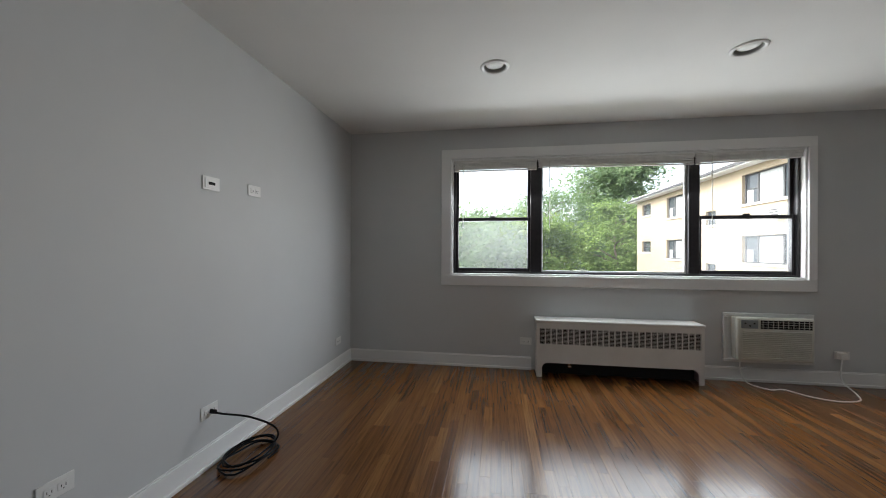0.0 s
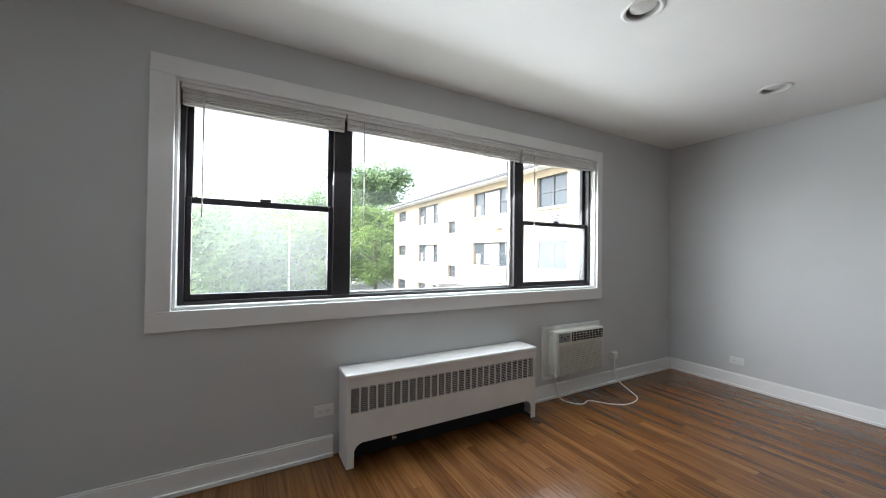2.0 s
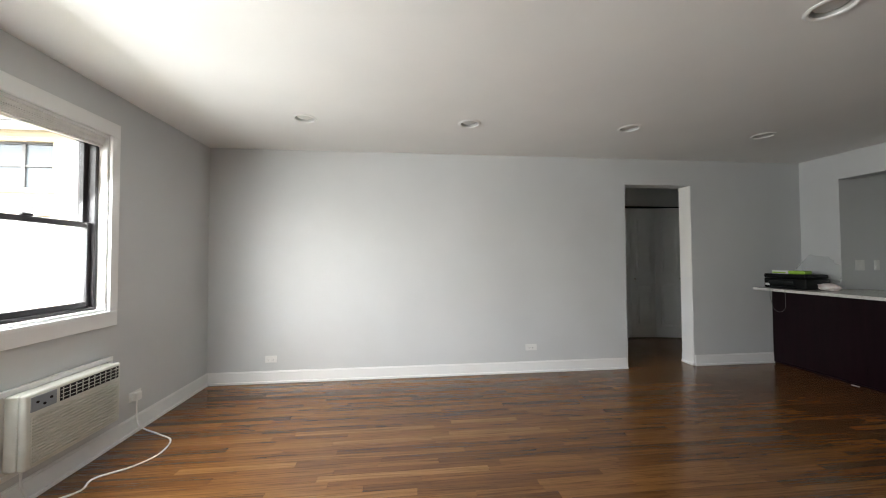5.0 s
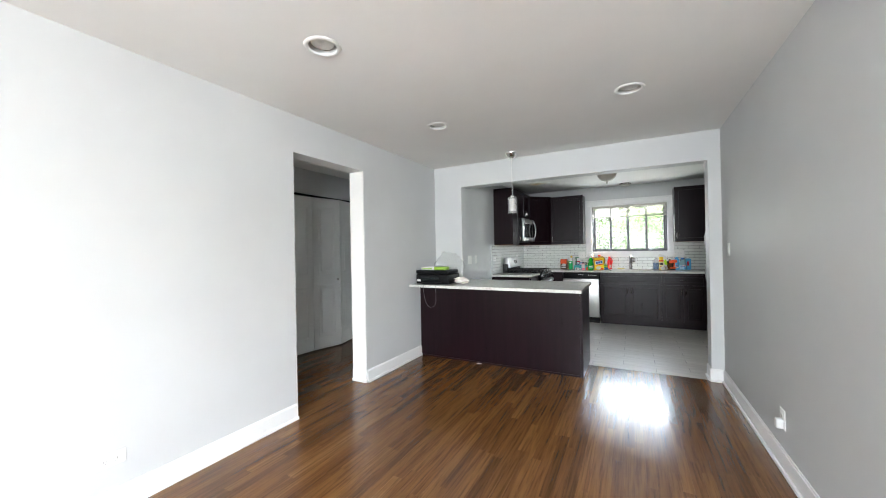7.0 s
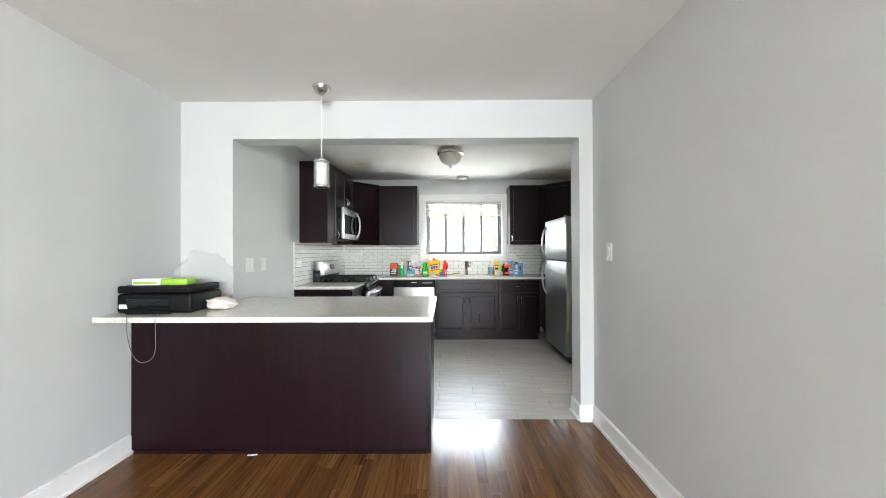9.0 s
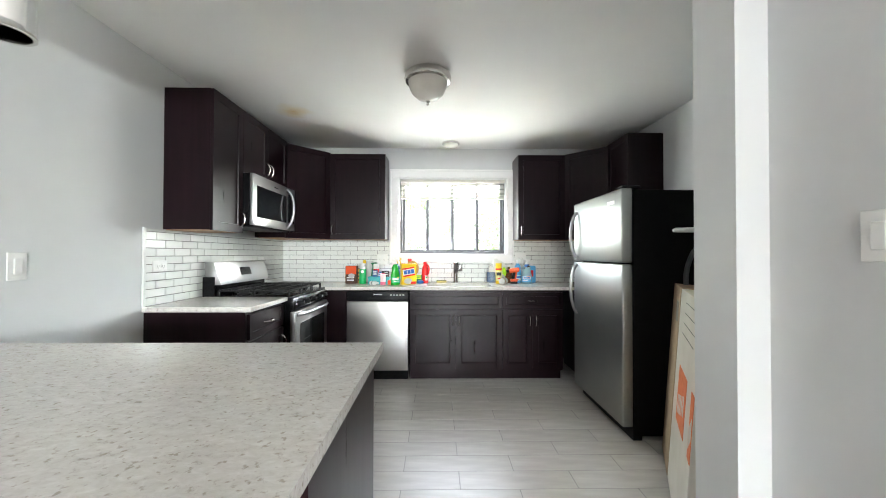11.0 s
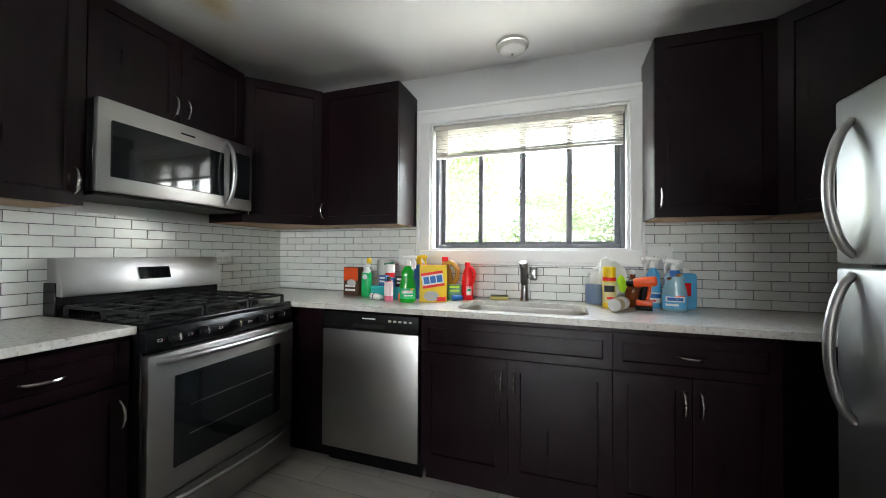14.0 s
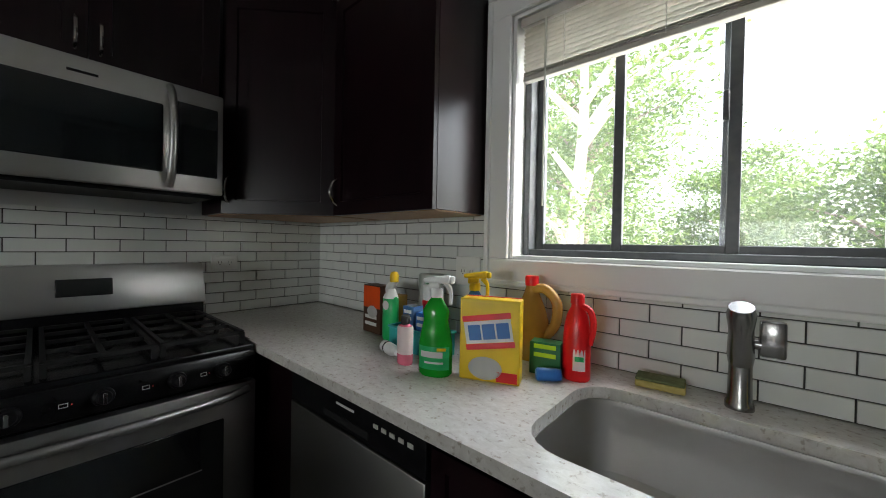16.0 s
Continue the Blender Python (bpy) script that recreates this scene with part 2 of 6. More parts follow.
M_TILE = varied("grey_porcelain_tile", (0.42, 0.395, 0.365), (0.53, 0.505, 0.47), 0.33, 4.0, 0.06, stretch=(1, 5, 1), rnd=0.07)
M_TGROUT = varied("floor_grout", (0.22, 0.215, 0.21), (0.30, 0.29, 0.28), 0.9, 60.0, 0.2)
M_BRONZE = varied("dark_bronze_aluminium", (0.018, 0.016, 0.018), (0.03, 0.026, 0.028), 0.35, 30.0, 0.05)
M_GREYFRAME = varied("grey_window_frame", (0.06, 0.065, 0.07), (0.09, 0.095, 0.10), 0.4, 30.0, 0.05)
M_GLASS = clear_pane("window_glass", 0.006)
M_HAZY = clear_pane("hazy_kitchen_glass", 0.018)
M_SCREEN = clear_pane("screened_glass", 0.05)
M_BLIND = varied("white_blind_slat", (0.70, 0.69, 0.66), (0.78, 0.77, 0.74), 0.45, 20.0)
M_KBLIND = varied("cream_blind_slat", (0.52, 0.495, 0.44), (0.60, 0.575, 0.52), 0.45, 20.0)
M_WPLASTIC = varied("white_plastic", (0.74, 0.74, 0.72), (0.80, 0.80, 0.78), 0.35, 20.0)
M_IVORY = varied("ivory_plastic", (0.60, 0.60, 0.54), (0.68, 0.68, 0.62), 0.45, 12.0, 0.05)
M_WMETAL = varied("white_enamelled_steel", (0.72, 0.72, 0.70), (0.79, 0.79, 0.77), 0.32, 5.0, 0.03)
# near-black that paints the shade inside openings and recesses
M_SHADOWGAP = material("opening_shade_black", (0.01, 0.01, 0.01), 0.9)
M_OPAL = varied("frosted_opal_glass", (0.72, 0.70, 0.64), (0.80, 0.78, 0.73), 0.25, 12.0)
bsdf(M_TILE).inputs["Specular IOR Level"].default_value = 0.3
for _m in (M_BLACK, M_FRIDGESIDE, M_BPLASTIC, M_IRON):
    bsdf(_m).inputs["Specular IOR Level"].default_value = 0.22
bsdf(M_FRIDGESIDE).inputs["Specular IOR Level"].default_value = 0.08
bsdf(M_BPLASTIC).inputs["Specular IOR Level"].default_value = 0.12
M_DOOR = painted("white_door_paint", (0.74, 0.75, 0.74), 0.4, 40.0, 0.08)


# ---- building helpers ----
def boxes(*rows, bevel=0.0, seg=1):
    """One bmesh of boxes (x0, x1, y0, y1, z0, z1)."""
    bm = bmesh.new()
    for x0, x1, y0, y1, z0, z1 in rows:
        c = Vector(((x0 + x1) / 2, (y0 + y1) / 2, (z0 + z1) / 2))
        s = (abs(x1 - x0), abs(y1 - y0), abs(z1 - z0), 1)
        bmesh.ops.create_cube(bm, size=1, matrix=Matrix.Translation(c) @ Matrix.Diagonal(s))
    if bevel:
        bmesh.ops.bevel(bm, geom=bm.edges[:], offset=bevel, segments=seg, affect="EDGES", profile=0.5)
    return bm


def add_rod(bm, a, b, r, r2=None, n=14):
    a, b = Vector(a), Vector(b)
    q = (b - a).to_track_quat("Z", "Y").to_matrix().to_4x4()
    bmesh.ops.create_cone(bm, cap_ends=True, segments=n, radius1=r, radius2=r if r2 is None else r2, depth=(b - a).length,
                          matrix=Matrix.Translation((a + b) / 2) @ q)
    return bm


def rod(a, b, r, r2=None, n=14):
    return add_rod(bmesh.new(), a, b, r, r2, n)


def add_tube(bm, pts, r, n=8):
    """A tube along points; r is one radius or one for each point."""
    pts = [Vector(p) for p in pts]
    rad = r if isinstance(r, (list, tuple)) else [r] * len(pts)
    rings, side = [], None
    for i, p in enumerate(pts):
        d = (pts[min(i + 1, len(pts) - 1)] - pts[max(i - 1, 0)]).normalized()
        if side is None:
            side = d.orthogonal().normalized()
        side = (side - d * side.dot(d)).normalized()
        up = d.cross(side)
        rings.append([bm.verts.new(p + rad[i] * (math.cos(2 * math.pi * k / n) * side + math.sin(2 * math.pi * k / n) * up)) for k in range(n)])
    for a, b in zip(rings, rings[1:]):
        for k in range(n):
            bm.faces.new((a[k], a[(k + 1) % n], b[(k + 1) % n], b[k]))
    bm.faces.new(rings[0][::-1])
    bm.faces.new(rings[-1])
    return bm


def tube(pts, r, n=8):
    return add_tube(bmesh.new(), pts, r, n)


def add_lathe(bm, prof, at=(0, 0, 0), n=24, sx=1.0, sy=1.0):
    """Turned shape: (radius, height) rows about the upright axis; sx, sy flatten it."""
    at = Vector(at)
    rings = [[bm.verts.new(at + Vector((sx * r * math.cos(2 * math.pi * k / n), sy * r * math.sin(2 * math.pi * k / n), z))) for k in range(n)] for r, z in prof]
    for a, b in zip(rings, rings[1:]):
        for k in range(n):
            bm.faces.new((a[k], a[(k + 1) % n], b[(k + 1) % n], b[k]))
    bm.faces.new(rings[0][::-1])
    bm.faces.new(rings[-1])
    return bm


def lathe(prof, at=(0, 0, 0), n=24, sx=1.0, sy=1.0):
    return add_lathe(bmesh.new(), prof, at, n, sx, sy)


def smooth_curve(pts, steps=8):
    """Catmull-Rom through points."""
    p = [Vector(q) for q in pts]
    p = [p[0]] + p + [p[-1]]
    out = []
    for i in range(1, len(p) - 2):
        for s in range(steps):
            t = s / steps
            out.append(0.5 * ((2 * p[i]) + (p[i + 1] - p[i - 1]) * t + (2 * p[i - 1] - 5 * p[i] + 4 * p[i + 1] - p[i + 2]) * t * t
                              + (3 * p[i] - p[i - 1] - 3 * p[i + 1] + p[i + 2]) * t ** 3))
    return out + [p[-2]]


def prism(outline, z0, z1, hole=None):
    """An outline in the plan, raised from z0 to z1, with a hole if given."""
    bm = bmesh.new()
    edges = []
    for loop in [outline] + ([hole] if hole else []):
        vs = [bm.verts.new((x, y, z0)) for x, y in loop]
        edges += [bm.edges.new((vs[i], vs[(i + 1) % len(vs)])) for i in range(len(vs))]
    bmesh.ops.triangle_fill(bm, use_beauty=True, use_dissolve=False, edges=edges)
    up = bmesh.ops.extrude_face_region(bm, geom=bm.faces[:])
    bmesh.ops.translate(bm, vec=(0, 0, z1 - z0), verts=[v for v in up["geom"] if isinstance(v, bmesh.types.BMVert)])
    bmesh.ops.recalc_face_normals(bm, faces=bm.faces[:])
    return bm


def round_rect(x0, x1, y0, y1, r, n=5):
    out = []
    for cx, cy, a0 in ((x1 - r, y1 - r, 0), (x0 + r, y1 - r, 90), (x0 + r, y0 + r, 180), (x1 - r, y0 + r, 270)):
        out += [(cx + r * math.cos(radians(a0 + 90 * k / n)), cy + r * math.sin(radians(a0 + 90 * k / n))) for k in range(n + 1)]
    return out


def turned(bm, m):
    bm.transform(m)
    return bm


def mesh_of(name, bm, mat, smooth=False):
    bmesh.ops.recalc_face_normals(bm, faces=bm.faces[:])
    me = bpy.data.meshes.new(name)
    bm.to_mesh(me)
    bm.free()
    for m in mat if isinstance(mat, (list, tuple)) else [mat]:
        me.materials.append(m)
    if smooth:
        for f in me.polygons:
            f.use_smooth = True
        me.set_sharp_from_angle(angle=radians(38))
    return me


def part(name, bm, mat, parent, label="", smooth=True):
    """One mesh under a thing or a part, in the parent's own space."""
    ob = new(name, mesh_of(name, bm, mat, smooth))
    ob.parent = parent
    if label:
        ob["label"] = label
    return ob


def thing(name, m, label, category, group=""):
    """An Empty at a thing's base that carries its parts."""
    ob = new(name)
    ob.empty_display_size = 0.1
    ob.matrix_world = m if isinstance(m, Matrix) else pose(*m)
    return tagged(ob, label, category, group)


def structure(name, bm, mat, label, category, smooth=False):
    return tagged(new(name, mesh_of(name, bm, mat, smooth)), label, category, kind="structure")


# ---- the rooms: window wall at y = 0, long wall at x = 0 ----
H = 2.44
structure("wall_north", boxes((-5.72, -4.47, 0, 0.22, -0.1, 2.7), (-1.245, 0.18, 0, 0.22, -0.1, 2.7), (-4.47, -1.245, 0, 0.22, -0.1, 0.935), (-4.47, -1.245, 0, 0.22, 2.13, 2.7)),
          M_WALL, "grey painted wall round a wide three-part window", "wall")
structure("wall_east", boxes((0, 0.18, -4.565, 0, -0.1, H), (0, 0.18, -6.885, -5.415, -0.1, H), (0, 0.18, -5.415, -4.565, 2.137, H)),
          M_WALL, "long light grey painted wall with a doorway", "wall")
structure("wall_west", boxes((-5.72, -5.57, -5.6, 0, -0.1, H)), M_WALL, "plain grey painted wall with outlets", "wall")
structure("wall_entry", boxes((-3.28, -3.15, -6.885, -3.47, -0.1, H)), M_WALL, "grey painted dividing wall with a free end", "wall")
structure("wall_entry_end", boxes((-5.72, -3.28, -5.75, -5.6, -0.1, H)), M_WALL, "plain grey painted wall closing the entry", "wall")
structure("wall_partition", boxes((-0.40, 0.18, -7.06, -6.885, -0.1, H), (-4.28, -3.048, -7.06, -6.885, -0.1, H), (-3.048, -0.40, -7.06, -6.885, 2.153, H)),
          M_WALL, "painted partition with a wide kitchen opening", "wall")
structure("wall_kitchen_east", boxes((-0.40, -0.22, -10.1, -7.06, -0.1, H)), M_WALL, "pale grey kitchen wall", "wall")
structure("wall_kitchen_west", boxes((-4.28, -4.13, -8.09, -7.06, 2.19, H), (-4.28, -4.13, -10.1, -8.09, -0.1, H), (-4.28, -4.13, -7.24, -7.06, -0.1, H), (-4.28, -4.20, -8.09, -7.24, -0.1, 2.19)),
          M_WALL, "pale grey kitchen wall with a door", "wall")
structure("wall_kitchen_south", boxes((-0.40, -1.706, -10.1, -9.88, -0.1, H), (-2.948, -4.13, -10.1, -9.88, -0.1, H), (-2.948, -1.706, -10.1, -9.88, -0.1, 1.225), (-2.948, -1.706, -10.1, -9.88, 2.10, H)),
          M_WALL, "pale grey wall round the kitchen window", "wall")
# the end wall's opening is added, out of view, to brighten the hall
structure("wall_hall", boxes((0.18, 0.55, -3.6, -3.45, -0.1, H), (1.05, 1.75, -3.6, -3.45, -0.1, H), (0.55, 1.05, -3.6, -3.45, -0.1, 1.0), (0.55, 1.05, -3.6, -3.45, 2.0, H), (0.18, 1.75, -7.1, -6.95, -0.1, H), (1.45, 1.6, -5.18, -3.6, -0.1, H), (1.45, 1.6, -6.95, -6.78, -0.1, H), (1.45, 1.6, -6.78, -5.18, 2.10, H),
                             (1.95, 2.1, -7.1, -3.45, -0.1, H), (1.6, 1.95, -7.1, -6.95, -0.1, H), (1.6, 1.95, -5.1, -4.95, -0.1, H)), M_WALL, "grey hall walls round a closet", "wall")
DOWNLIGHTS = ((-4.02, -1.21), (-2.476, -1.21), (-0.885, -1.19), (-2.486, -2.566), (-0.90, -2.567), (-2.465, -3.99), (-0.93, -4.016), (-2.39, -5.46), (-0.87, -5.42))


def ceiling_slab():
    """The slab with a round hole over each downlight."""
    pieces, q = [(-5.9, 2.2, -7.06, 0.0)], 0.13
    for x, y in DOWNLIGHTS:
        out = []
        for a0, a1, b0, b1 in pieces:
            x0, x1, y0, y1 = max(a0, x - q), min(a1, x + q), max(b0, y - q), min(b1, y + q)
            if x0 >= x1 or y0 >= y1:
                out.append((a0, a1, b0, b1))
                continue
            out += [r for r in ((a0, x0, b0, b1), (x1, a1, b0, b1), (x0, x1, b0, y0), (x0, x1, y1, b1)) if r[1] - r[0] > 1e-5 and r[3] - r[2] > 1e-5]
        pieces = out
    bm = boxes(*[(*r, H, H + 0.2) for r in pieces], (-4.3, -0.2, -10.1, -7.06, H, H + 0.2))
    for x, y in DOWNLIGHTS:
        rim = [(x + 0.083 * math.cos(2 * math.pi * k / 32), y + 0.083 * math.sin(2 * math.pi * k / 32)) for k in range(32)]
        collar = prism([(x - q, y - q), (x + q, y - q), (x + q, y + q), (x - q, y + q)], H, H + 0.2, rim)
        me = bpy.data.meshes.new("collar")
        collar.to_mesh(me)
        bm.from_mesh(me)
        bpy.data.meshes.remove(me)
        collar.free()
    return bm


structure("ceiling", ceiling_slab(), M_CEIL, "smooth white painted ceiling", "ceiling")


def skirting(rows):
    out = []
    for x0, x1, y0, y1, side in rows:
        dx, dy = {"n": (0, -1), "s": (0, 1), "e": (-1, 0), "w": (1, 0)}[side]
        for t, z0, z1 in ((0.014, 0, 0.115), (0.009, 0.115, 0.125), (0.026, 0, 0.022)):
            out.append((x0 if not dx else x0, x1 if not dx else x0 + dx * t, y0, y1 if not dy else y0 + dy * t, z0, z1))
    return boxes(*out, bevel=0.002)


structure("baseboard", skirting([(-5.57, -3.66, 0, 0, "n"), (-2.17, 0, 0, 0, "n"), (0, 0, -4.565, 0, "e"), (0, 0, -6.45, -5.415, "e"), (-5.57, -5.57, -5.6, 0, "w"),
                                 (-3.15, -3.15, -6.885, -3.47, "w"), (-3.28, -3.28, -5.6, -3.47, "e"), (-3.28, -3.15, -3.47, 0, "s"), (-3.15, -3.034, -6.885, 0, "s"),
                                 (-3.048, -3.048, -7.06, -6.885, "w"), (0, 0.18, -5.415, 0, "s"), (-5.57, -3.28, -5.6, 0, "s")]),
          M_TRIM, "white painted baseboard with a shoe moulding", "baseboard")
structure("trim", boxes((-4.573, -1.178, -0.022, 0, 2.13, 2.224), (-4.573, -1.178, -0.022, 0, 0.832, 0.935), (-4.573, -4.47, -0.022, 0, 0.935, 2.13), (-1.245, -1.178, -0.022, 0, 0.935, 2.13), bevel=0.003),
          M_TRIM, "flat white window casing", "window casing")
structure("trim", boxes((-4.47, -4.455, 0, 0.10, 0.935, 2.13), (-1.26, -1.245, 0, 0.10, 0.935, 2.13), (-4.455, -1.26, 0, 0.10, 0.935, 0.952), (-4.455, -1.26, 0, 0.10, 2.113, 2.13), bevel=0.002),
          M_TRIM, "white window reveal lining", "window lining")
structure("trim", boxes((0.003, 0.177, -5.415, -5.403, 0, 2.137), (0.003, 0.177, -4.577, -4.565, 0, 2.137), bevel=0.002), M_TRIM, "white lining of the hall doorway", "door lining")

# ---- living room window ----
window_1 = tagged(thing("window_1", (-2.86, 0.08, 0.95), "dark bronze three-part window with two double-hung sides", "window"), kind="structure")


def wpart(name, rows, mat, bevel=0.003, parent=None, off=(-2.86, 0.08, 0.95), label=""):
    return part(name, turned(boxes(*rows, bevel=bevel), Matrix.Translation(-Vector(off))), mat, parent or window_1, label)


wpart("window_frame", [(-4.455, -4.43, 0.05, 0.16, 0.952, 2.113), (-1.285, -1.26, 0.05, 0.16, 0.952, 2.113), (-4.43, -1.285, 0.05, 0.16, 0.952, 0.972), (-4.43, -1.285, 0.05, 0.16, 2.095, 2.113),
                       (-3.665, -3.555, 0.05, 0.16, 0.972, 2.095), (-2.195, -2.10, 0.05, 0.16, 0.972, 2.095)], M_BRONZE)
# invented window, out of view, that lets sky light onto the closet doors
added_hall_window = tagged(thing("window_3", (0.8, -3.52, 1.0), "unseen window added to let daylight into the hall", "window"), kind="structure")
wpart("window_frame", [(0.55, 0.585, -3.55, -3.49, 1.0, 2.0), (1.015, 1.05, -3.55, -3.49, 1.0, 2.0), (0.585, 1.015, -3.55, -3.49, 1.0, 1.035), (0.585, 1.015, -3.55, -3.49, 1.965, 2.0), (0.585, 1.015, -3.545, -3.495, 1.48, 1.52)], M_TRIM, 0.003, added_hall_window, (0.8, -3.52, 1.0))
for z0, z1 in ((1.035, 1.48), (1.52, 1.965)):
    p = wpart("pane", [(0.585, 1.015, -3.522, -3.518, z0, z1)], M_GLASS, 0, added_hall_window, (0.8, -3.52, 1.0))
    p.visible_shadow = False
for x0, x1 in ((-4.43, -3.665), (-2.10, -1.285)):
    for z0, z1, y0, glass in ((0.972, 1.53, 0.07, M_SCREEN), (1.495, 2.095, 0.10, M_GLASS)):
        sash = wpart("sash", [(x0, x0 + 0.028, y0, y0 + 0.028, z0, z1), (x1 - 0.028, x1, y0, y0 + 0.028, z0, z1), (x0 + 0.028, x1 - 0.028, y0, y0 + 0.028, z0, z0 + 0.035),
                              (x0 + 0.028, x1 - 0.028, y0, y0 + 0.028, z1 - 0.035, z1)], M_BRONZE)
        p = wpart("pane", [(x0 + 0.028, x1 - 0.028, y0 + 0.012, y0 + 0.016, z0 + 0.035, z1 - 0.035)], glass, 0, sash)
        p.visible_shadow = False
    wpart("sash_lock", [((x0 + x1) / 2 - 0.03, (x0 + x1) / 2 + 0.03, 0.062, 0.085, 1.53, 1.545)], M_BRONZE)
wpart("sash", [(-3.555, -3.54, 0.09, 0.12, 0.972, 2.095), (-2.215, -2.195, 0.09, 0.12, 0.972, 2.095), (-3.54, -2.215, 0.09, 0.12, 0.972, 0.986), (-3.54, -2.215, 0.09, 0.12, 2.08, 2.095)], M_WMETAL)
p = wpart("pane", [(-3.54, -2.215, 0.105, 0.109, 0.986, 2.08)], M_GLASS, 0)
p.visible_shadow = False


def raised_blind(x0, x1, y, ztop, zbot, label, wand, sag=0.0, n=6):
    """Slats bunched under the headrail; sag lowers the far end."""
    b = thing("window_blind", ((x0 + x1) / 2, y, zbot), label, "blind", "blinds of the wide window")
    h, w = ztop - zbot, (x1 - x0) / 2
    lean = math.degrees(math.atan2(sag, 2 * w))
    part("headrail", boxes((-w, w, -0.02, 0.02, h - 0.026, h), bevel=0.002), M_BLIND, b)
    part("bottom_rail", turned(boxes((-w + 0.005, w - 0.005, -0.014, 0.014, 0, 0.012), bevel=0.003), pose(0, 0, 0, 0, lean, 0)), M_BLIND, b)
    for i in range(n):
        k = (i + 0.5) / n
        tilt = pose(0, random.uniform(-0.002, 0.002), 0.014 + (h - 0.044) * k, random.uniform(-9, 9), lean * (1 - k) + random.uniform(-0.12, 0.12), 0)
        part("slat", turned(boxes((-w + 0.005, w - 0.005, -0.0135, 0.0135, 0, 0.007), bevel=0.001), tilt), M_BLIND, b)
    for x in (-w * 0.72, w * 0.72):
        part("ladder_cord", rod((x, -0.0175, 0.006), (x, -0.0175, h - 0.02), 0.0012, n=6), M_BLIND, b)
    part("wand", rod((wand - (x0 + x1) / 2, -0.024, h - 0.03), (wand - (x0 + x1) / 2, -0.026, 1.42 - zbot), 0.004, n=8), M_IVORY, b)
    return b


raised_blind(-4.45, -3.605, 0.03, 2.113, 2.004, "raised white slatted blind with a hanging wand", -4.35)
raised_blind(-3.595, -2.16, 0.03, 2.113, 2.015, "long raised white slatted blind bunched unevenly", -3.485, 0.014)
raised_blind(-2.15, -1.265, 0.03, 2.113, 2.026, "raised white slatted blind bunched higher at one end", -2.018, -0.04)

# ---- kitchen window ----
structure("trim", boxes((-3.025, -1.609, -9.88, -9.862, 2.10, 2.195), (-3.025, -1.609, -9.88, -9.862, 1.13, 1.225), (-1.706, -1.609, -9.88, -9.862, 1.225, 2.10), (-3.025, -2.948, -9.88, -9.862, 1.225, 2.10), bevel=0.004),
          M_TRIM, "white kitchen window casing", "window casing")
structure("trim", boxes((-3.025, -1.609, -9.862, -9.852, 2.172, 2.195), (-3.025, -1.609, -9.862, -9.852, 1.13, 1.15), (-1.632, -1.609, -9.862, -9.852, 1.15, 2.172), (-3.025, -3.004, -9.862, -9.852, 1.15, 2.172), bevel=0.004),
          M_TRIM, "raised white outer band of the kitchen casing", "window casing")
structure("trim", boxes((-1.720, -1.706, -10.0, -9.88, 1.225, 2.10), (-2.948, -2.934, -10.0, -9.88, 1.225, 2.10), (-2.934, -1.72, -10.0, -9.88, 1.225, 1.239), (-2.934, -1.72, -10.0, -9.88, 2.086, 2.10), bevel=0.002),
          M_TRIM, "white kitchen window reveal lining", "window lining")
window_2 = tagged(thing("window_2", (-2.327, -9.98, 1.239), "grey metal sliding kitchen window with four lights", "window"), kind="structure")
K = (-2.327, -9.98, 1.239)
wpart("window_frame", [(-1.745, -1.72, -10.06, -9.95, 1.239, 2.086), (-2.934, -2.909, -10.06, -9.95, 1.239, 2.086), (-2.909, -1.745, -10.06, -9.95, 1.239, 1.262), (-2.909, -1.745, -10.06, -9.95, 2.06, 2.086)], M_GREYFRAME, 0.003, window_2, K)
for x0, x1, y in ((-2.047, -1.745, -10.03), (-2.345, -2.025, -10.0), (-2.63, -2.301, -10.03), (-2.909, -2.605, -10.0)):
    w = 0.030
    sash = wpart("sash", [(x0, x0 + w, y, y + 0.022, 1.262, 2.06), (x1 - w, x1, y, y + 0.022, 1.262, 2.06), (x0 + w, x1 - w, y, y + 0.022, 1.262, 1.284), (x0 + w, x1 - w, y, y + 0.022, 2.04, 2.06)], M_GREYFRAME, 0.002, window_2, K)
    p = wpart("pane", [(x0 + w, x1 - w, y + 0.009, y + 0.013, 1.284, 2.04)], M_HAZY, 0, sash, K)
    p.visible_shadow = False
wpart("latch", [(-2.318, -2.303, -9.978, -9.955, 1.62, 1.70)], M_GREYFRAME, 0.003, window_2, K)
kb = thing("window_blind", (-2.3275, -9.915, 1.862), "half-raised cream slatted blind over the sink", "blind")
part("headrail", boxes((-0.5975, 0.5975, -0.022, 0.022, 0.194, 0.222), bevel=0.002), M_BLIND, kb)
part("valance", boxes((-0.5975, 0.5975, 0.0225, 0.026, 0.19, 0.222), bevel=0.001), M_KBLIND, kb)
part("bottom_rail", boxes((-0.5925, 0.5925, -0.014, 0.014, 0, 0.018), bevel=0.003), M_KBLIND, kb)
for i in range(13):
    z, turn = (0.022 + 0.0055 * i, -8 + 4 * (i % 3)) if i < 3 else (0.040 + 0.0152 * (i - 3), 9)
    part("slat", turned(boxes((-0.5925, 0.5925, -0.0125, 0.0125, 0, 0.0016)), pose(0, 0, z + (0.008 if i >= 3 else 0), turn, 0.2 - 0.05 * (i % 4), 0)), M_KBLIND, kb)
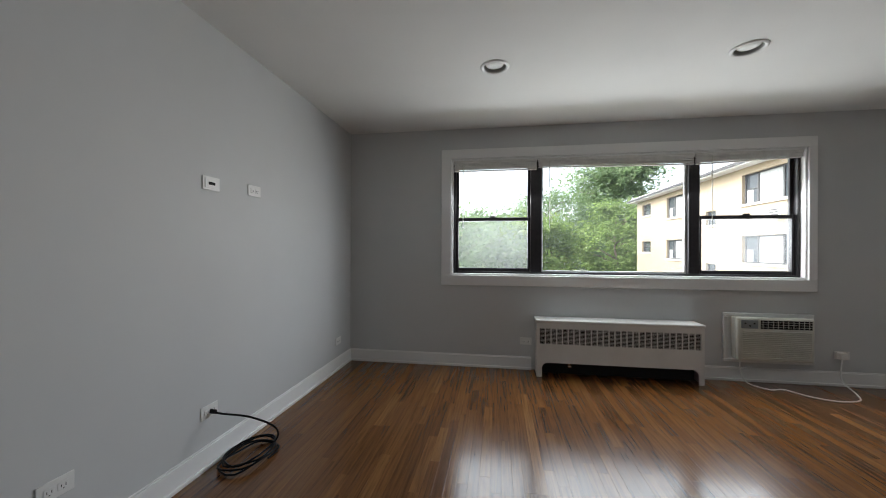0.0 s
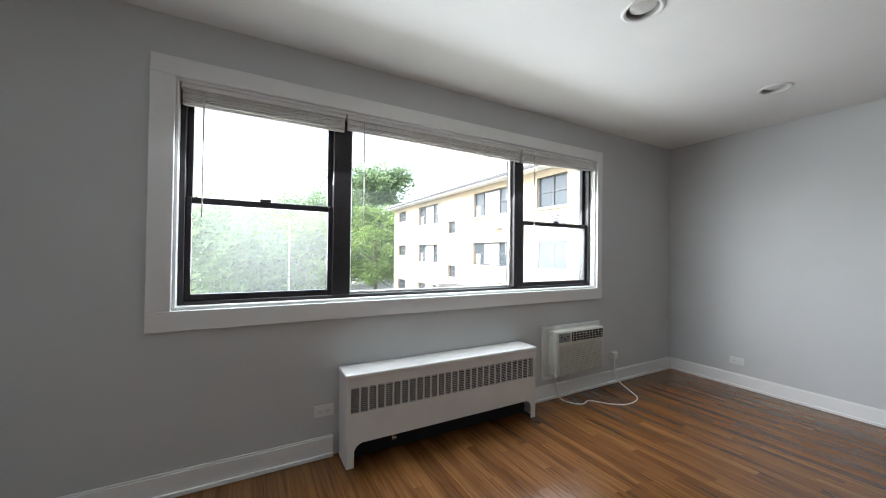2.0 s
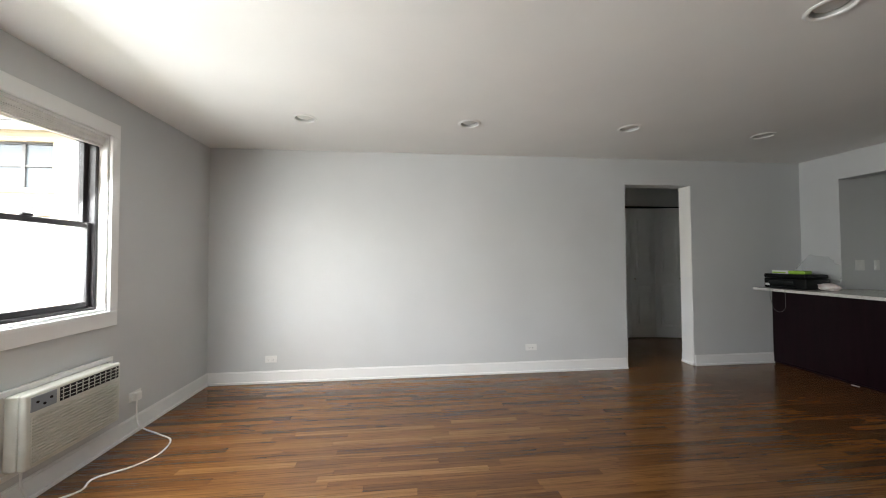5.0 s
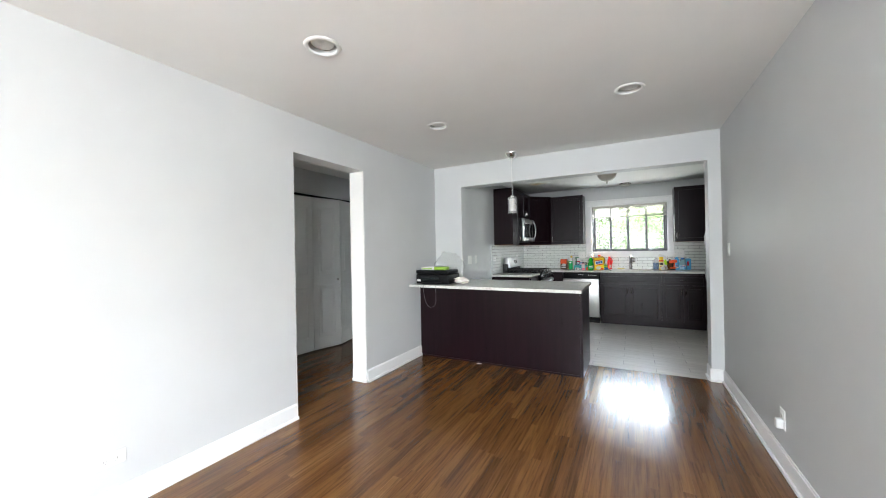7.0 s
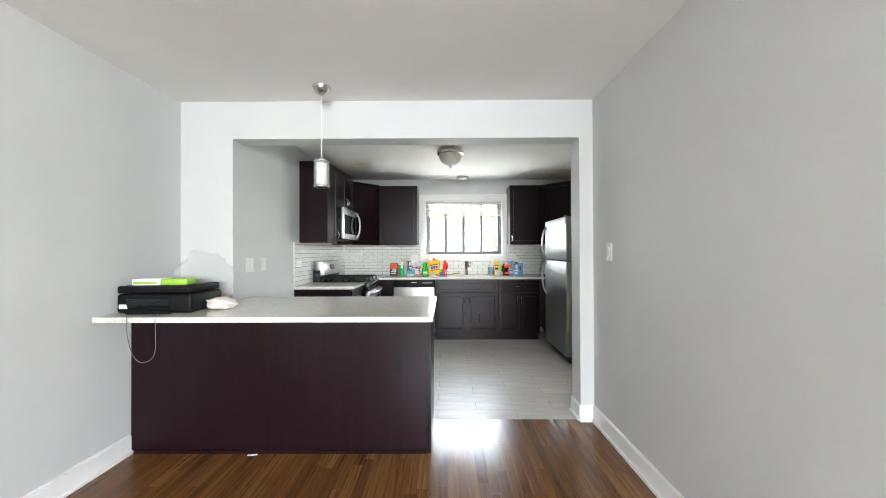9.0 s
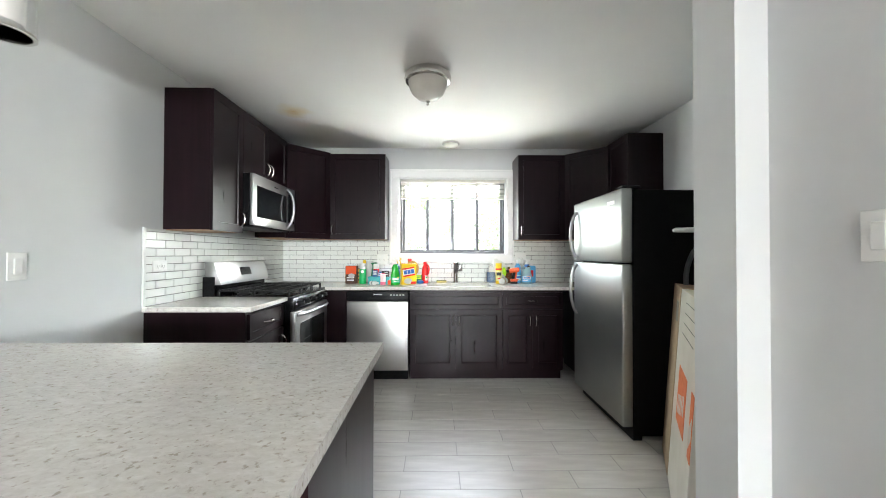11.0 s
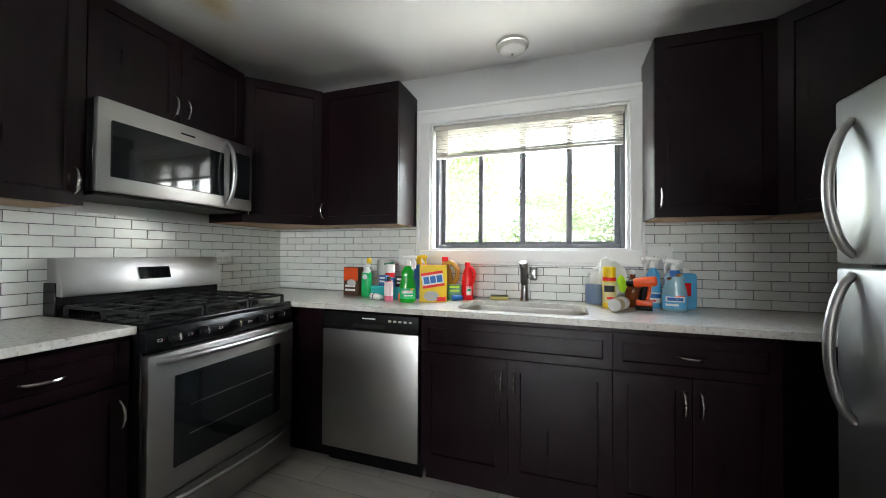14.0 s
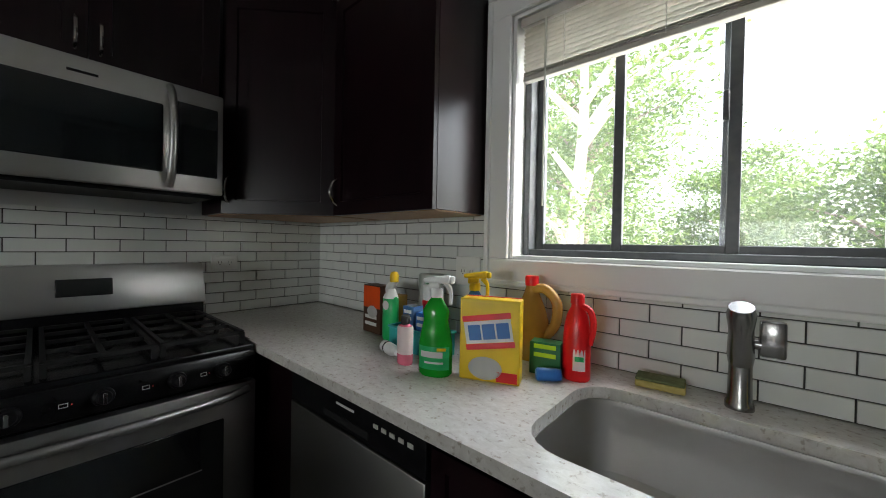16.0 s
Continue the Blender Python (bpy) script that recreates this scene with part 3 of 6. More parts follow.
for x in (-0.44, -0.15, 0.15, 0.44):
    part("ladder_cord", rod((x, 0.0185, 0.01), (x, 0.0185, 0.2), 0.0012, n=6), M_BLIND, kb)
part("wand", rod((0.5, 0.03, 0.19), (0.5, 0.03, -0.45), 0.004, n=8), M_IVORY, kb)


# ---- kitchen cabinets: local x runs to the right, the front faces local -y ----
def handle(parent, x, y, z, length=0.11, upright=True):
    pts = []
    for i in range(9):
        s = i / 8
        o = -0.032 * math.sin(math.pi * s) ** 0.6 if 0 < s < 1 else 0.004
        d = (s - 0.5) * length
        pts.append((x, y + o, z + d) if upright else (x + d, y + o, z))
    return part("handle", tube(pts, [0.0045, 0.006, 0.006, 0.006, 0.006, 0.006, 0.006, 0.006, 0.0045], 8), M_NICKEL, parent, "curved satin nickel handle")


def shaker(name, parent, x0, x1, z0, z1, y, flat=False, rail=0.056):
    """A framed cabinet door or drawer front with a sunk panel."""
    g = 0.0015
    x0, x1, z0, z1 = x0 + g, x1 - g, z0 + g, z1 - g
    if flat:
        bm = boxes((x0, x1, y - 0.019, y, z0, z1), bevel=0.002)
    else:
        bm = boxes((x0, x1, y - 0.019, y, z0, z1))
        front = min(bm.faces, key=lambda f: f.calc_center_median().y)
        bmesh.ops.inset_region(bm, faces=[front], thickness=rail, use_even_offset=True)
        bmesh.ops.inset_region(bm, faces=[front], thickness=0.003, depth=-0.009, use_even_offset=True)
    return part(name, bm, M_ESP, parent, smooth=False)


def base_cabinet(m, w, d, label, fronts, sunk=False):
    """fronts: (kind, x0, x1, z0, z1, handle side)."""
    c = thing("base_cabinet", m, label, "cabinet", "kitchen base cabinets")
    part("carcass", boxes((0, w, -d + 0.02, 0, 0.10, 0.60 if sunk else 0.88)), M_ESP, c, smooth=False)
    if sunk:
        for x in (0, w - 0.02):
            part("side_panel", boxes((x, x + 0.02, -d + 0.02, 0, 0.60, 0.88)), M_ESP, c, smooth=False)
        part("front_rail", boxes((0.02, w - 0.02, -d + 0.02, -d + 0.035, 0.60, 0.88)), M_ESP, c, smooth=False)
    part("toe_kick", boxes((0, w, -d + 0.085, -d + 0.10, 0, 0.10)), M_ESP, c, smooth=False)
    for kind, x0, x1, z0, z1, side in fronts:
        f = shaker("door" if kind == "door" else "drawer", c, x0, x1, z0, z1, -d + 0.02, flat=kind == "flat", rail=0.056 if kind == "door" else 0.038)
        if side == "l":
            handle(f, x0 + 0.03, -d + 0.001, z1 - 0.11)
        elif side == "r":
            handle(f, x1 - 0.03, -d + 0.001, z1 - 0.11)
        elif side == "m":
            handle(f, (x0 + x1) / 2, -d + 0.001, (z0 + z1) / 2, 0.11, False)
    return c


def wall_cabinet(m, w, d, h, label, fronts):
    c = thing("wall_cabinet", m, label, "cabinet", "kitchen wall cabinets")
    part("carcass", boxes((0, w, -d + 0.02, 0, 0.004, h)), M_ESP, c, smooth=False)
    part("underside", boxes((0.015, w - 0.015, -d + 0.03, -0.01, 0, 0.004)), M_MAPLE, c, "bare maple underside", smooth=False)
    for x0, x1, side in fronts:
        f = shaker("door", c, x0, x1, 0, h, -d + 0.02)
        if side:
            handle(f, x0 + 0.03 if side == "l" else x1 - 0.03, -d + 0.001, 0.10)
    return c


def corner_wall_cabinet(m, h, label, side):
    """Diagonal corner unit; the corner is the origin, its walls run along local +x and -y."""
    c = thing("corner_wall_cabinet", m, label, "cabinet", "kitchen wall cabinets")
    a, d = 0.615, 0.30
    part("carcass", prism([(0, 0), (a, 0), (a, -d + 0.02), (d - 0.02, -a), (0, -a)], 0.004, h), M_ESP, c, smooth=False)
    part("underside", prism([(0.02, -0.02), (a - 0.02, -0.02), (a - 0.02, -d + 0.05), (d - 0.05, -a + 0.02), (0.02, -a + 0.02)], 0, 0.004), M_MAPLE, c, "bare maple underside", smooth=False)
    length = math.hypot(a - d + 0.02, a - d + 0.02)
    f = shaker("door", c, 0.004, length - 0.004, 0, h, 0)
    t = pose(d - 0.02, -a, 0, 0, 0, 45)
    f.data.transform(t)
    hd = handle(f, 0.035 if side == "l" else length - 0.035, -0.019, 0.10)
    hd.data.transform(t)
    return c


S, E_, W_ = 180, -90, 90
UB, UT = 1.385, 2.30
base_cabinet(pose(-0.40, -7.985, 0, 0, 0, E_), 0.497, 0.62, "espresso base cabinet with a drawer over one door", [("drawer", 0.02, 0.49, 0.71, 0.865, "m"), ("door", 0.02, 0.49, 0.12, 0.70, "r")])
base_cabinet(pose(-0.40, -9.88, 0, 0, 0, S), 0.87, 0.60, "blank espresso corner base cabinet beside the range", [])
base_cabinet(pose(-1.886, -9.88, 0, 0, 0, S), 0.901, 0.60, "espresso sink base cabinet with two shaker doors",
             [("drawer", 0, 0.901, 0.70, 0.86, ""), ("door", 0, 0.447, 0.118, 0.695, "r"), ("door", 0.447, 0.901, 0.118, 0.695, "l")], True)
base_cabinet(pose(-2.787, -9.88, 0, 0, 0, S), 0.595, 0.60, "espresso base cabinet with a drawer over two doors",
             [("drawer", 0, 0.592, 0.70, 0.86, "m"), ("door", 0, 0.296, 0.118, 0.695, "r"), ("door", 0.296, 0.592, 0.118, 0.695, "l")])
base_cabinet(pose(-4.13, -9.88, 0, 0, 0, W_), 0.855, 0.62, "blank espresso corner base cabinet beside the fridge", [])
wall_cabinet(pose(-0.40, -8.125, UB, 0, 0, E_), 0.352, 0.315, UT - UB, "espresso wall cabinet with one shaker door", [(0.0, 0.352, "r")])
wall_cabinet(pose(-0.40, -8.478, 1.836, 0, 0, E_), 0.762, 0.315, UT - 1.835, "short espresso wall cabinet over the microwave", [(0, 0.381, "r"), (0.381, 0.762, "l")])
corner_wall_cabinet(pose(-0.40, -9.88, UB, 0, 0, S), UT - UB, "diagonal espresso corner wall cabinet", "l")
wall_cabinet(pose(-1.017, -9.88, UB, 0, 0, S), 0.583, 0.30, UT - UB - 0.01, "espresso wall cabinet near the range corner", [(0, 0.583, "l")])
wall_cabinet(pose(-3.01, -9.88, UB, 0, 0, S), 0.50, 0.30, UT - UB - 0.01, "espresso wall cabinet beside the sink window", [(0, 0.50, "l")])
corner_wall_cabinet(pose(-4.13, -9.88, UB, 0, 0, W_), UT - UB - 0.005, "diagonal espresso corner wall cabinet by the fridge", "r")
wall_cabinet(pose(-4.13, -9.265, 1.78, 0, 0, W_), 0.365, 0.315, UT - 1.78, "short espresso wall cabinet above the fridge", [(0, 0.365, "")])

# peninsula
pen = thing("peninsula", (-0.95, -6.78, 0), "espresso panelled kitchen peninsula base", "cabinet")
P0 = Matrix.Translation((0.95, 6.78, 0))
part("back_panel", turned(boxes((-1.905, -0.002, -6.475, -6.457, 0, 0.883), bevel=0.001), P0), M_ESP, pen, "wide dark veneered back panel", smooth=False)
part("end_panel", turned(boxes((-1.93, -1.906, -7.09, -6.457, 0, 0.883), bevel=0.001), P0), M_ESP, pen, smooth=False)
part("carcass", turned(boxes((-1.905, -0.42, -7.08, -6.476, 0.0, 0.883)), P0), M_ESP, pen, smooth=False)
part("base_strip", turned(boxes((-1.905, -0.03, -6.455, -6.447, 0, 0.018)), P0), M_ESP, pen, smooth=False)

tagged(new("countertop", mesh_of("countertop", prism([(-0.002, -6.204), (-0.002, -6.883), (-0.402, -6.883), (-0.402, -7.13), (-1.955, -7.13), (-1.955, -6.204)], 0.885, 0.915), M_QUARTZ)),
       "pale speckled quartz top of the peninsula", "countertop")
tagged(new("countertop", mesh_of("countertop", boxes((-1.045, -0.402, -8.484, -7.965, 0.885, 0.915), bevel=0.003), M_QUARTZ)), "short speckled quartz top beside the range", "countertop")
SINK = (-2.70, -2.045, -9.72, -9.335)
top = prism([(-0.402, -9.878), (-0.402, -9.265), (-1.0, -9.265), (-1.0, -9.255), (-3.485, -9.255), (-3.485, -9.03), (-4.128, -9.03), (-4.128, -9.878)], 0.885, 0.915, round_rect(*SINK, 0.09))
tagged(new("countertop", mesh_of("countertop", top, M_QUARTZ)), "long speckled quartz top round the sink", "countertop")

# sink and tap
sink = thing("sink", (-2.372, -9.53, 0.68), "undermount stainless steel sink bowl", "sink")


def bowl():
    bm = bmesh.new()
    loops = []
    for inset, z in ((-0.012, 0.204), (0.002, 0.2045), (0.004, 0.19), (0.012, 0.03), (0.05, 0.002), (0.17, 0.0)):
        pts = round_rect(SINK[0] + inset, SINK[1] - inset, SINK[2] + inset, SINK[3] - inset, 0.09 if inset < 0.05 else 0.02)
        loops.append([bm.verts.new((x + 2.372, y + 9.53, z)) for x, y in pts])
    for a, b in zip(loops, loops[1:]):
        for k in range(len(a)):
            bm.faces.new((a[k], a[(k + 1) % len(a)], b[(k + 1) % len(a)], b[k]))
    bm.faces.new(loops[-1])
    return bm


part("bowl", bowl(), M_SINK, sink)
part("drain", lathe([(0.045, 0.0), (0.045, 0.004), (0.03, 0.002)], (0, 0, 0.001)), M_CHROME, sink, "chrome drain")
tap = thing("kitchen_tap", (-2.357, -9.80, 0.915), "satin chrome pull-out kitchen tap", "tap")
part("base", lathe([(0.027, 0), (0.027, 0.012), (0.023, 0.02), (0.021, 0.12), (0.024, 0.135)]), M_TAP, tap)
part("spout", turned(lathe([(0.023, 0), (0.025, 0.02), (0.022, 0.09), (0.026, 0.13), (0.022, 0.15)]), pose(0, 0, 0.105, -28, 0, 0) @ pose(0, 0, 0)), M_TAP, tap)
part("lever", boxes((-0.075, -0.03, -0.012, 0.012, 0.125, 0.205), bevel=0.006, seg=2), M_TAP, tap)
part("lever_stem", rod((-0.04, 0, 0.15), (0.0, 0, 0.15), 0.012), M_TAP, tap)


# ---- appliances ----
red_mark = material("red_print", (0.6, 0.03, 0.02), 0.5)


def gas_range():
    g = thing("gas_range", pose(-0.40, -8.487, 0, 0, 0, E_), "stainless steel gas range with black cooktop", "range")
    w = 0.762
    part("body", boxes((0.004, w - 0.004, -0.655, -0.02, 0.02, 0.895), bevel=0.003), M_BLACK, g)
    part("cooktop", boxes((0.0, w, -0.68, -0.06, 0.895, 0.918), bevel=0.006, seg=2), M_BLACK, g)
    prof = boxes((0.0, w, -0.105, -0.015, 0.90, 1.06), bevel=0.003)
    part("riser", prof, M_BLACK, g)
    bm = boxes((0.004, w - 0.004, -0.15, -0.03, 1.0, 1.17), bevel=0.004, seg=2)
    for v in bm.verts:
        if v.co.z > 1.1:
            v.co.y += 0.05 if v.co.y < -0.1 else 0
    back = part("control_panel", bm, M_STEEL_H, g, "slanted stainless backguard")
    tilt = pose(w / 2, -0.1285, 1.09, -16.5, 0, 0)
    part("display", turned(boxes((-0.075, 0.075, -0.004, 0.004, -0.032, 0.032), bevel=0.002), tilt), M_DGLASS, back, "small black clock display")
    part("knob_panel", turned(boxes((0.0, w, -0.03, 0.03, 0.0, 0.085), bevel=0.006, seg=2), pose(0, -0.665, 0.812, -8, 0, 0)), M_BLACK, g)
    front = pose(0, -0.665, 0.812, -8, 0, 0)
    for x in (0.04, 0.16, 0.30, 0.46, 0.60):
        part("dial_mark", turned(boxes((x, x + 0.017, -0.0312, -0.030, 0.032, 0.0335), (x, x + 0.017, -0.0312, -0.030, 0.041, 0.0425), (x, x + 0.0015, -0.0312, -0.030, 0.0335, 0.041), (x + 0.0155, x + 0.017, -0.0312, -0.030, 0.0335, 0.041)), front), M_WPLASTIC, g, "white printed burner mark", smooth=False)
        part("hot_mark", turned(boxes((x + 0.022, x + 0.025, -0.0312, -0.030, 0.035, 0.039)), front), red_mark, g, "small red printed mark", smooth=False)
    for x in (0.10, 0.22, 0.381, 0.54, 0.66):
        k = part("knob", turned(lathe([(0.024, 0), (0.022, 0.012), (0.017, 0.016), (0.015, 0.034), (0.012, 0.038)], n=18), pose(x, -0.692, 0.855, 82, 0, 0)), M_BPLASTIC, g)
        part("knob_face", turned(boxes((-0.004, 0.004, -0.014, 0.014, 0.036, 0.041), bevel=0.001), pose(x, -0.692, 0.855, 82, 0, 0)), M_CHROME, k, "chrome pointer")
    door = part("oven_door", boxes((0.003, w - 0.003, -0.70, -0.66, 0.235, 0.80), bevel=0.004, seg=2), M_STEEL, g, "stainless oven door")
    part("window", boxes((0.10, w - 0.10, -0.704, -0.698, 0.33, 0.70), bevel=0.002), M_DGLASS, door, "black oven glass")
    part("window_rack", boxes((0.16, w - 0.16, -0.7055, -0.703, 0.44, 0.444), (0.16, w - 0.16, -0.7055, -0.703, 0.56, 0.564)), M_CHROME, door)
    bow = [(0.03 + (w - 0.06) * i / 12, -0.70 - 0.052 * math.sin(math.pi * i / 12) ** 0.5, 0.775) for i in range(13)]
    part("handle", tube(bow, 0.013, 10), M_STEEL_H, door, "bowed stainless handle")
    dr = part("drawer", boxes((0.003, w - 0.003, -0.695, -0.66, 0.04, 0.225), bevel=0.004, seg=2), M_STEEL, g)
    bow = [(0.05 + (w - 0.1) * i / 12, -0.695 - 0.04 * math.sin(math.pi * i / 12) ** 0.5, 0.205) for i in range(13)]
    part("handle", tube(bow, 0.011, 10), M_STEEL_H, dr, "bowed stainless handle")
    for x0 in (0.03, 0.275, 0.515):
        x1 = x0 + 0.22
        bm = bmesh.new()
        z = 0.955
        for a, b in (((x0, -0.64), (x1, -0.64)), ((x0, -0.12), (x1, -0.12)), ((x0, -0.64), (x0, -0.12)), ((x1, -0.64), (x1, -0.12)), ((x0, -0.38), (x1, -0.38)), (((x0 + x1) / 2, -0.64), ((x0 + x1) / 2, -0.12)),
                     ((x0, -0.51), (x1, -0.51)), ((x0, -0.25), (x1, -0.25))):
            add_tube(bm, [(*a, z), (*b, z)], 0.008, 4)
        for x in (x0, x1):
            for y in (-0.64, -0.38, -0.12):
                add_tube(bm, [(x, y, z), (x, y, 0.916)], 0.009, 4)
        part("grate", bm, M_IRON, g, "cast iron grate", smooth=False)
    for x, y in ((0.14, -0.51), (0.14, -0.25), (0.381, -0.38), (0.625, -0.51), (0.625, -0.25)):
        part("burner", lathe([(0.05, 0.918), (0.05, 0.926), (0.035, 0.932), (0.034, 0.940), (0.01, 0.942)], (x, y, 0), 20), M_IRON, g)
    return g


def microwave():
    g = thing("microwave", pose(-0.40, -8.478, 1.436, 0, 0, E_), "stainless steel over-the-range microwave", "microwave")
    w, h = 0.755, 0.398
    part("body", boxes((0.002, w - 0.002, -0.36, 0, 0.012, h), bevel=0.003), M_BLACK, g)
    part("vent", boxes((0.02, w - 0.02, -0.34, -0.02, 0, 0.012), bevel=0.002), M_BPLASTIC, g)
    door = part("door", boxes((0.0, w, -0.392, -0.36, 0.012, h), bevel=0.006, seg=2), M_STEEL_H, g, "stainless microwave door")
    part("window", boxes((0.045, 0.565, -0.396, -0.39, 0.075, h - 0.085), bevel=0.004), M_DGLASS, door, "black glass window")
    part("keypad", boxes((0.60, w - 0.02, -0.396, -0.39, 0.075, h - 0.06), bevel=0.003), M_DGLASS, door, "black glass keypad")
    part("badge", boxes((0.33, 0.40, -0.394, -0.39, h - 0.052, h - 0.044)), M_BPLASTIC, door)
    bow = [(0.585, -0.392 - 0.06 * math.sin(math.pi * i / 14) ** 0.55, 0.03 + 0.35 * i / 14) for i in range(15)]
    part("handle", tube(bow, 0.0125, 10), M_STEEL_H, door, "bowed stainless handle")
    return g


def dishwasher():
    g = thing("dishwasher", pose(-1.275, -9.88, 0, 0, 0, S), "stainless dishwasher with black control strip", "dishwasher")
    w = 0.597
    part("tub", boxes((0.005, w - 0.005, -0.555, -0.02, 0.10, 0.87)), M_BLACK, g)
    part("door", boxes((0.002, w - 0.002, -0.597, -0.557, 0.105, 0.772), bevel=0.006, seg=2), M_STEEL, g, "stainless door")
    strip = part("control_strip", boxes((0.002, w - 0.002, -0.595, -0.557, 0.775, 0.868), bevel=0.006, seg=2), M_BPLASTIC, g, "black control strip")
    # flat black plate, the pull's inner shade as colour
    part("pull_recess_shade", boxes((0.2, 0.4, -0.597, -0.594, 0.79, 0.81), bevel=0.001), M_SHADOWGAP, strip)
    part("badge", boxes((0.26, 0.34, -0.5965, -0.594, 0.838, 0.844)), M_WPLASTIC, strip)
    for i in range(5):
        part("button", boxes((0.42 + 0.03 * i, 0.437 + 0.03 * i, -0.597, -0.594, 0.83, 0.84)), M_IVORY, strip)
    part("kick_plate", boxes((0.005, w - 0.005, -0.53, -0.515, 0.0, 0.10)), M_BLACK, g)
    return g


def fridge():
    g = thing("refrigerator", pose(-4.115, -9.005, 0, 0, 0, W_), "stainless top-freezer refrigerator with black sides", "refrigerator")
    w, h, d = 0.832, 1.68, 0.735
    part("cabinet", boxes((0.002, w - 0.002, -0.655, 0, 0.03, h - 0.012), bevel=0.006, seg=2), M_FRIDGESIDE, g, "black textured side panels")
    part("grille", boxes((0.01, w - 0.01, -0.66, -0.60, 0.0, 0.085)), M_BPLASTIC, g)
    for z0, z1, a, b in ((1.178, h, 1.20, 1.60), (0.09, 1.168, 0.72, 1.15)):
        bm = boxes((0.0, w, -d, -0.663, z0, z1), bevel=0.012, seg=3)
        door = part("freezer_door" if z0 > 1 else "fridge_door", bm, M_FRIDGE, g, "brushed stainless door")
        part("gasket", boxes((0.01, w - 0.01, -0.664, -0.654, z0 + 0.01, z1 - 0.01)), M_BPLASTIC, door)
        bow = [(0.075, -d - 0.058 * math.sin(math.pi * i / 14) ** 0.6, a + (b - a) * i / 14) for i in range(15)]
        part("handle", tube(bow, [0.011] + [0.014] * 13 + [0.011], 10), M_STEEL, door, "bowed stainless handle")
        if z0 > 1:
            part("badge", boxes((w - 0.2, w - 0.1, -d - 0.002, -d, 1.585, 1.61), bevel=0.0005), M_WPLASTIC, door)
            part("hinge_cap", boxes((w - 0.09, w - 0.01, -d + 0.01, -0.60, h, h + 0.018), bevel=0.005), M_BPLASTIC, door)
    return g


gas_range()
microwave()
dishwasher()
fridge()


# ---- living room things ----
def radiator_cover(m, w, d, h, label, slots, leg=True):
    """Enamelled steel cover: local x to the right, back on the wall at y = 0."""
    r = thing("radiator_cover", m, label, "radiator cover")
    z0, g0, g1 = (0.135, h - 0.225, h - 0.08) if leg else (0.03, h - 0.30, h - 0.07)
    part("top", boxes((-0.008, w + 0.008, -d - 0.006, 0, h - 0.028, h), bevel=0.008, seg=3), M_WMETAL, r)
    step = (w - 0.05) / slots
    bars = [(0, w, -d, -d + 0.004, z0, g0), (0, w, -d, -d + 0.004, g1, h - 0.028), (0, 0.025, -d, -d + 0.004, g0, g1), (w - 0.025, w, -d, -d + 0.004, g0, g1)]
    bars += [(0.025 + step * i - 0.005, 0.025 + step * i + 0.005, -d, -d + 0.004, g0, g1) for i in range(1, slots)]
    part("front_panel", boxes(*bars), M_WMETAL, r, smooth=False)
    fins = []
    for i in range(slots):
        x = 0.025 + step * i
        for k in range(12):
            z = g0 + (g1 - g0) * (k + 0.5) / 12
            fins.append((x + 0.005, x + step - 0.005, -d + 0.002, -d + 0.004, z - 0.0015, z + 0.0015))
    part("grille", boxes(*fins), M_WMETAL, r, "rows of slotted steel", smooth=False)
    # black sheet that puts the shade behind the slots into colour
    part("grille_shade_sheet", boxes((0.02, w - 0.02, -d + 0.03, -d + 0.034, g0 - 0.01, g1 + 0.01)), M_SHADOWGAP, r, smooth=False)
    for x in (0, w - 0.003):
        part("side_panel", boxes((x, x + 0.003, -d + 0.004, 0, 0.0 if not leg else z0, h - 0.028)), M_WMETAL, r, smooth=False)
    if leg:
        for x in (0.0, w - 0.045):
            part("leg", boxes((x, x + 0.045, -d, -d + 0.004, 0, z0), (x if not x else w - 0.004, 0.004 if not x else w, -d + 0.004, -0.02, 0, z0)), M_WMETAL, r, smooth=False)
        for a, q in ((0.045, 1), (w - 0.045, -1)):
            arc = [(a + q * (0.055 - 0.055 * math.sin(radians(9 * k))), z0 - 0.055 + 0.055 * math.cos(radians(9 * k))) for k in range(11)]
            part("leg_gusset", turned(prism([(a, z0)] + arc, d - 0.004, d), pose(0, 0, 0, 90, 0, 0)), M_WMETAL, r, smooth=False)
        # plain black block added to darken the space under the cover
        part("under_cover_shade", boxes((0.05, w - 0.05, -d + 0.07, -0.03, 0.02, 0.16)), M_SHADOWGAP, r, "black block standing in for the shade under the cover", smooth=False)
        part("pipe", rod((0.2, -0.1, 0.0), (0.2, -0.1, 0.12), 0.014), M_BPLASTIC, r)
        part("valve", add_rod(rod((0.3, -d + 0.04, 0.10), (0.3, -d + 0.04, 0.145), 0.012), (0.285, -d + 0.03, 0.098), (0.315, -d + 0.03, 0.098), 0.009), M_NICKEL, r)
    return r


radiator_cover(pose(-3.625, 0, 0), 1.44, 0.20, 0.536, "long white enamelled radiator cover under the window", 27)
radiator_cover(pose(-0.40, -7.16, 0, 0, 0, -90), 0.80, 0.27, 0.62, "white enamelled radiator cover beside the base cabinet", 15, False)

ac = thing("air_conditioner", (-1.57, 0, 0.174), "ivory through-wall air conditioner plugged in below the window", "air conditioner")
part("wall_frame", boxes((-0.365, 0.365, -0.022, 0, 0, 0.03), (-0.365, 0.365, -0.022, 0, 0.42, 0.451), (-0.365, -0.325, -0.022, 0, 0.03, 0.42), (0.325, 0.365, -0.022, 0, 0.03, 0.42), bevel=0.004), M_WPLASTIC, ac)
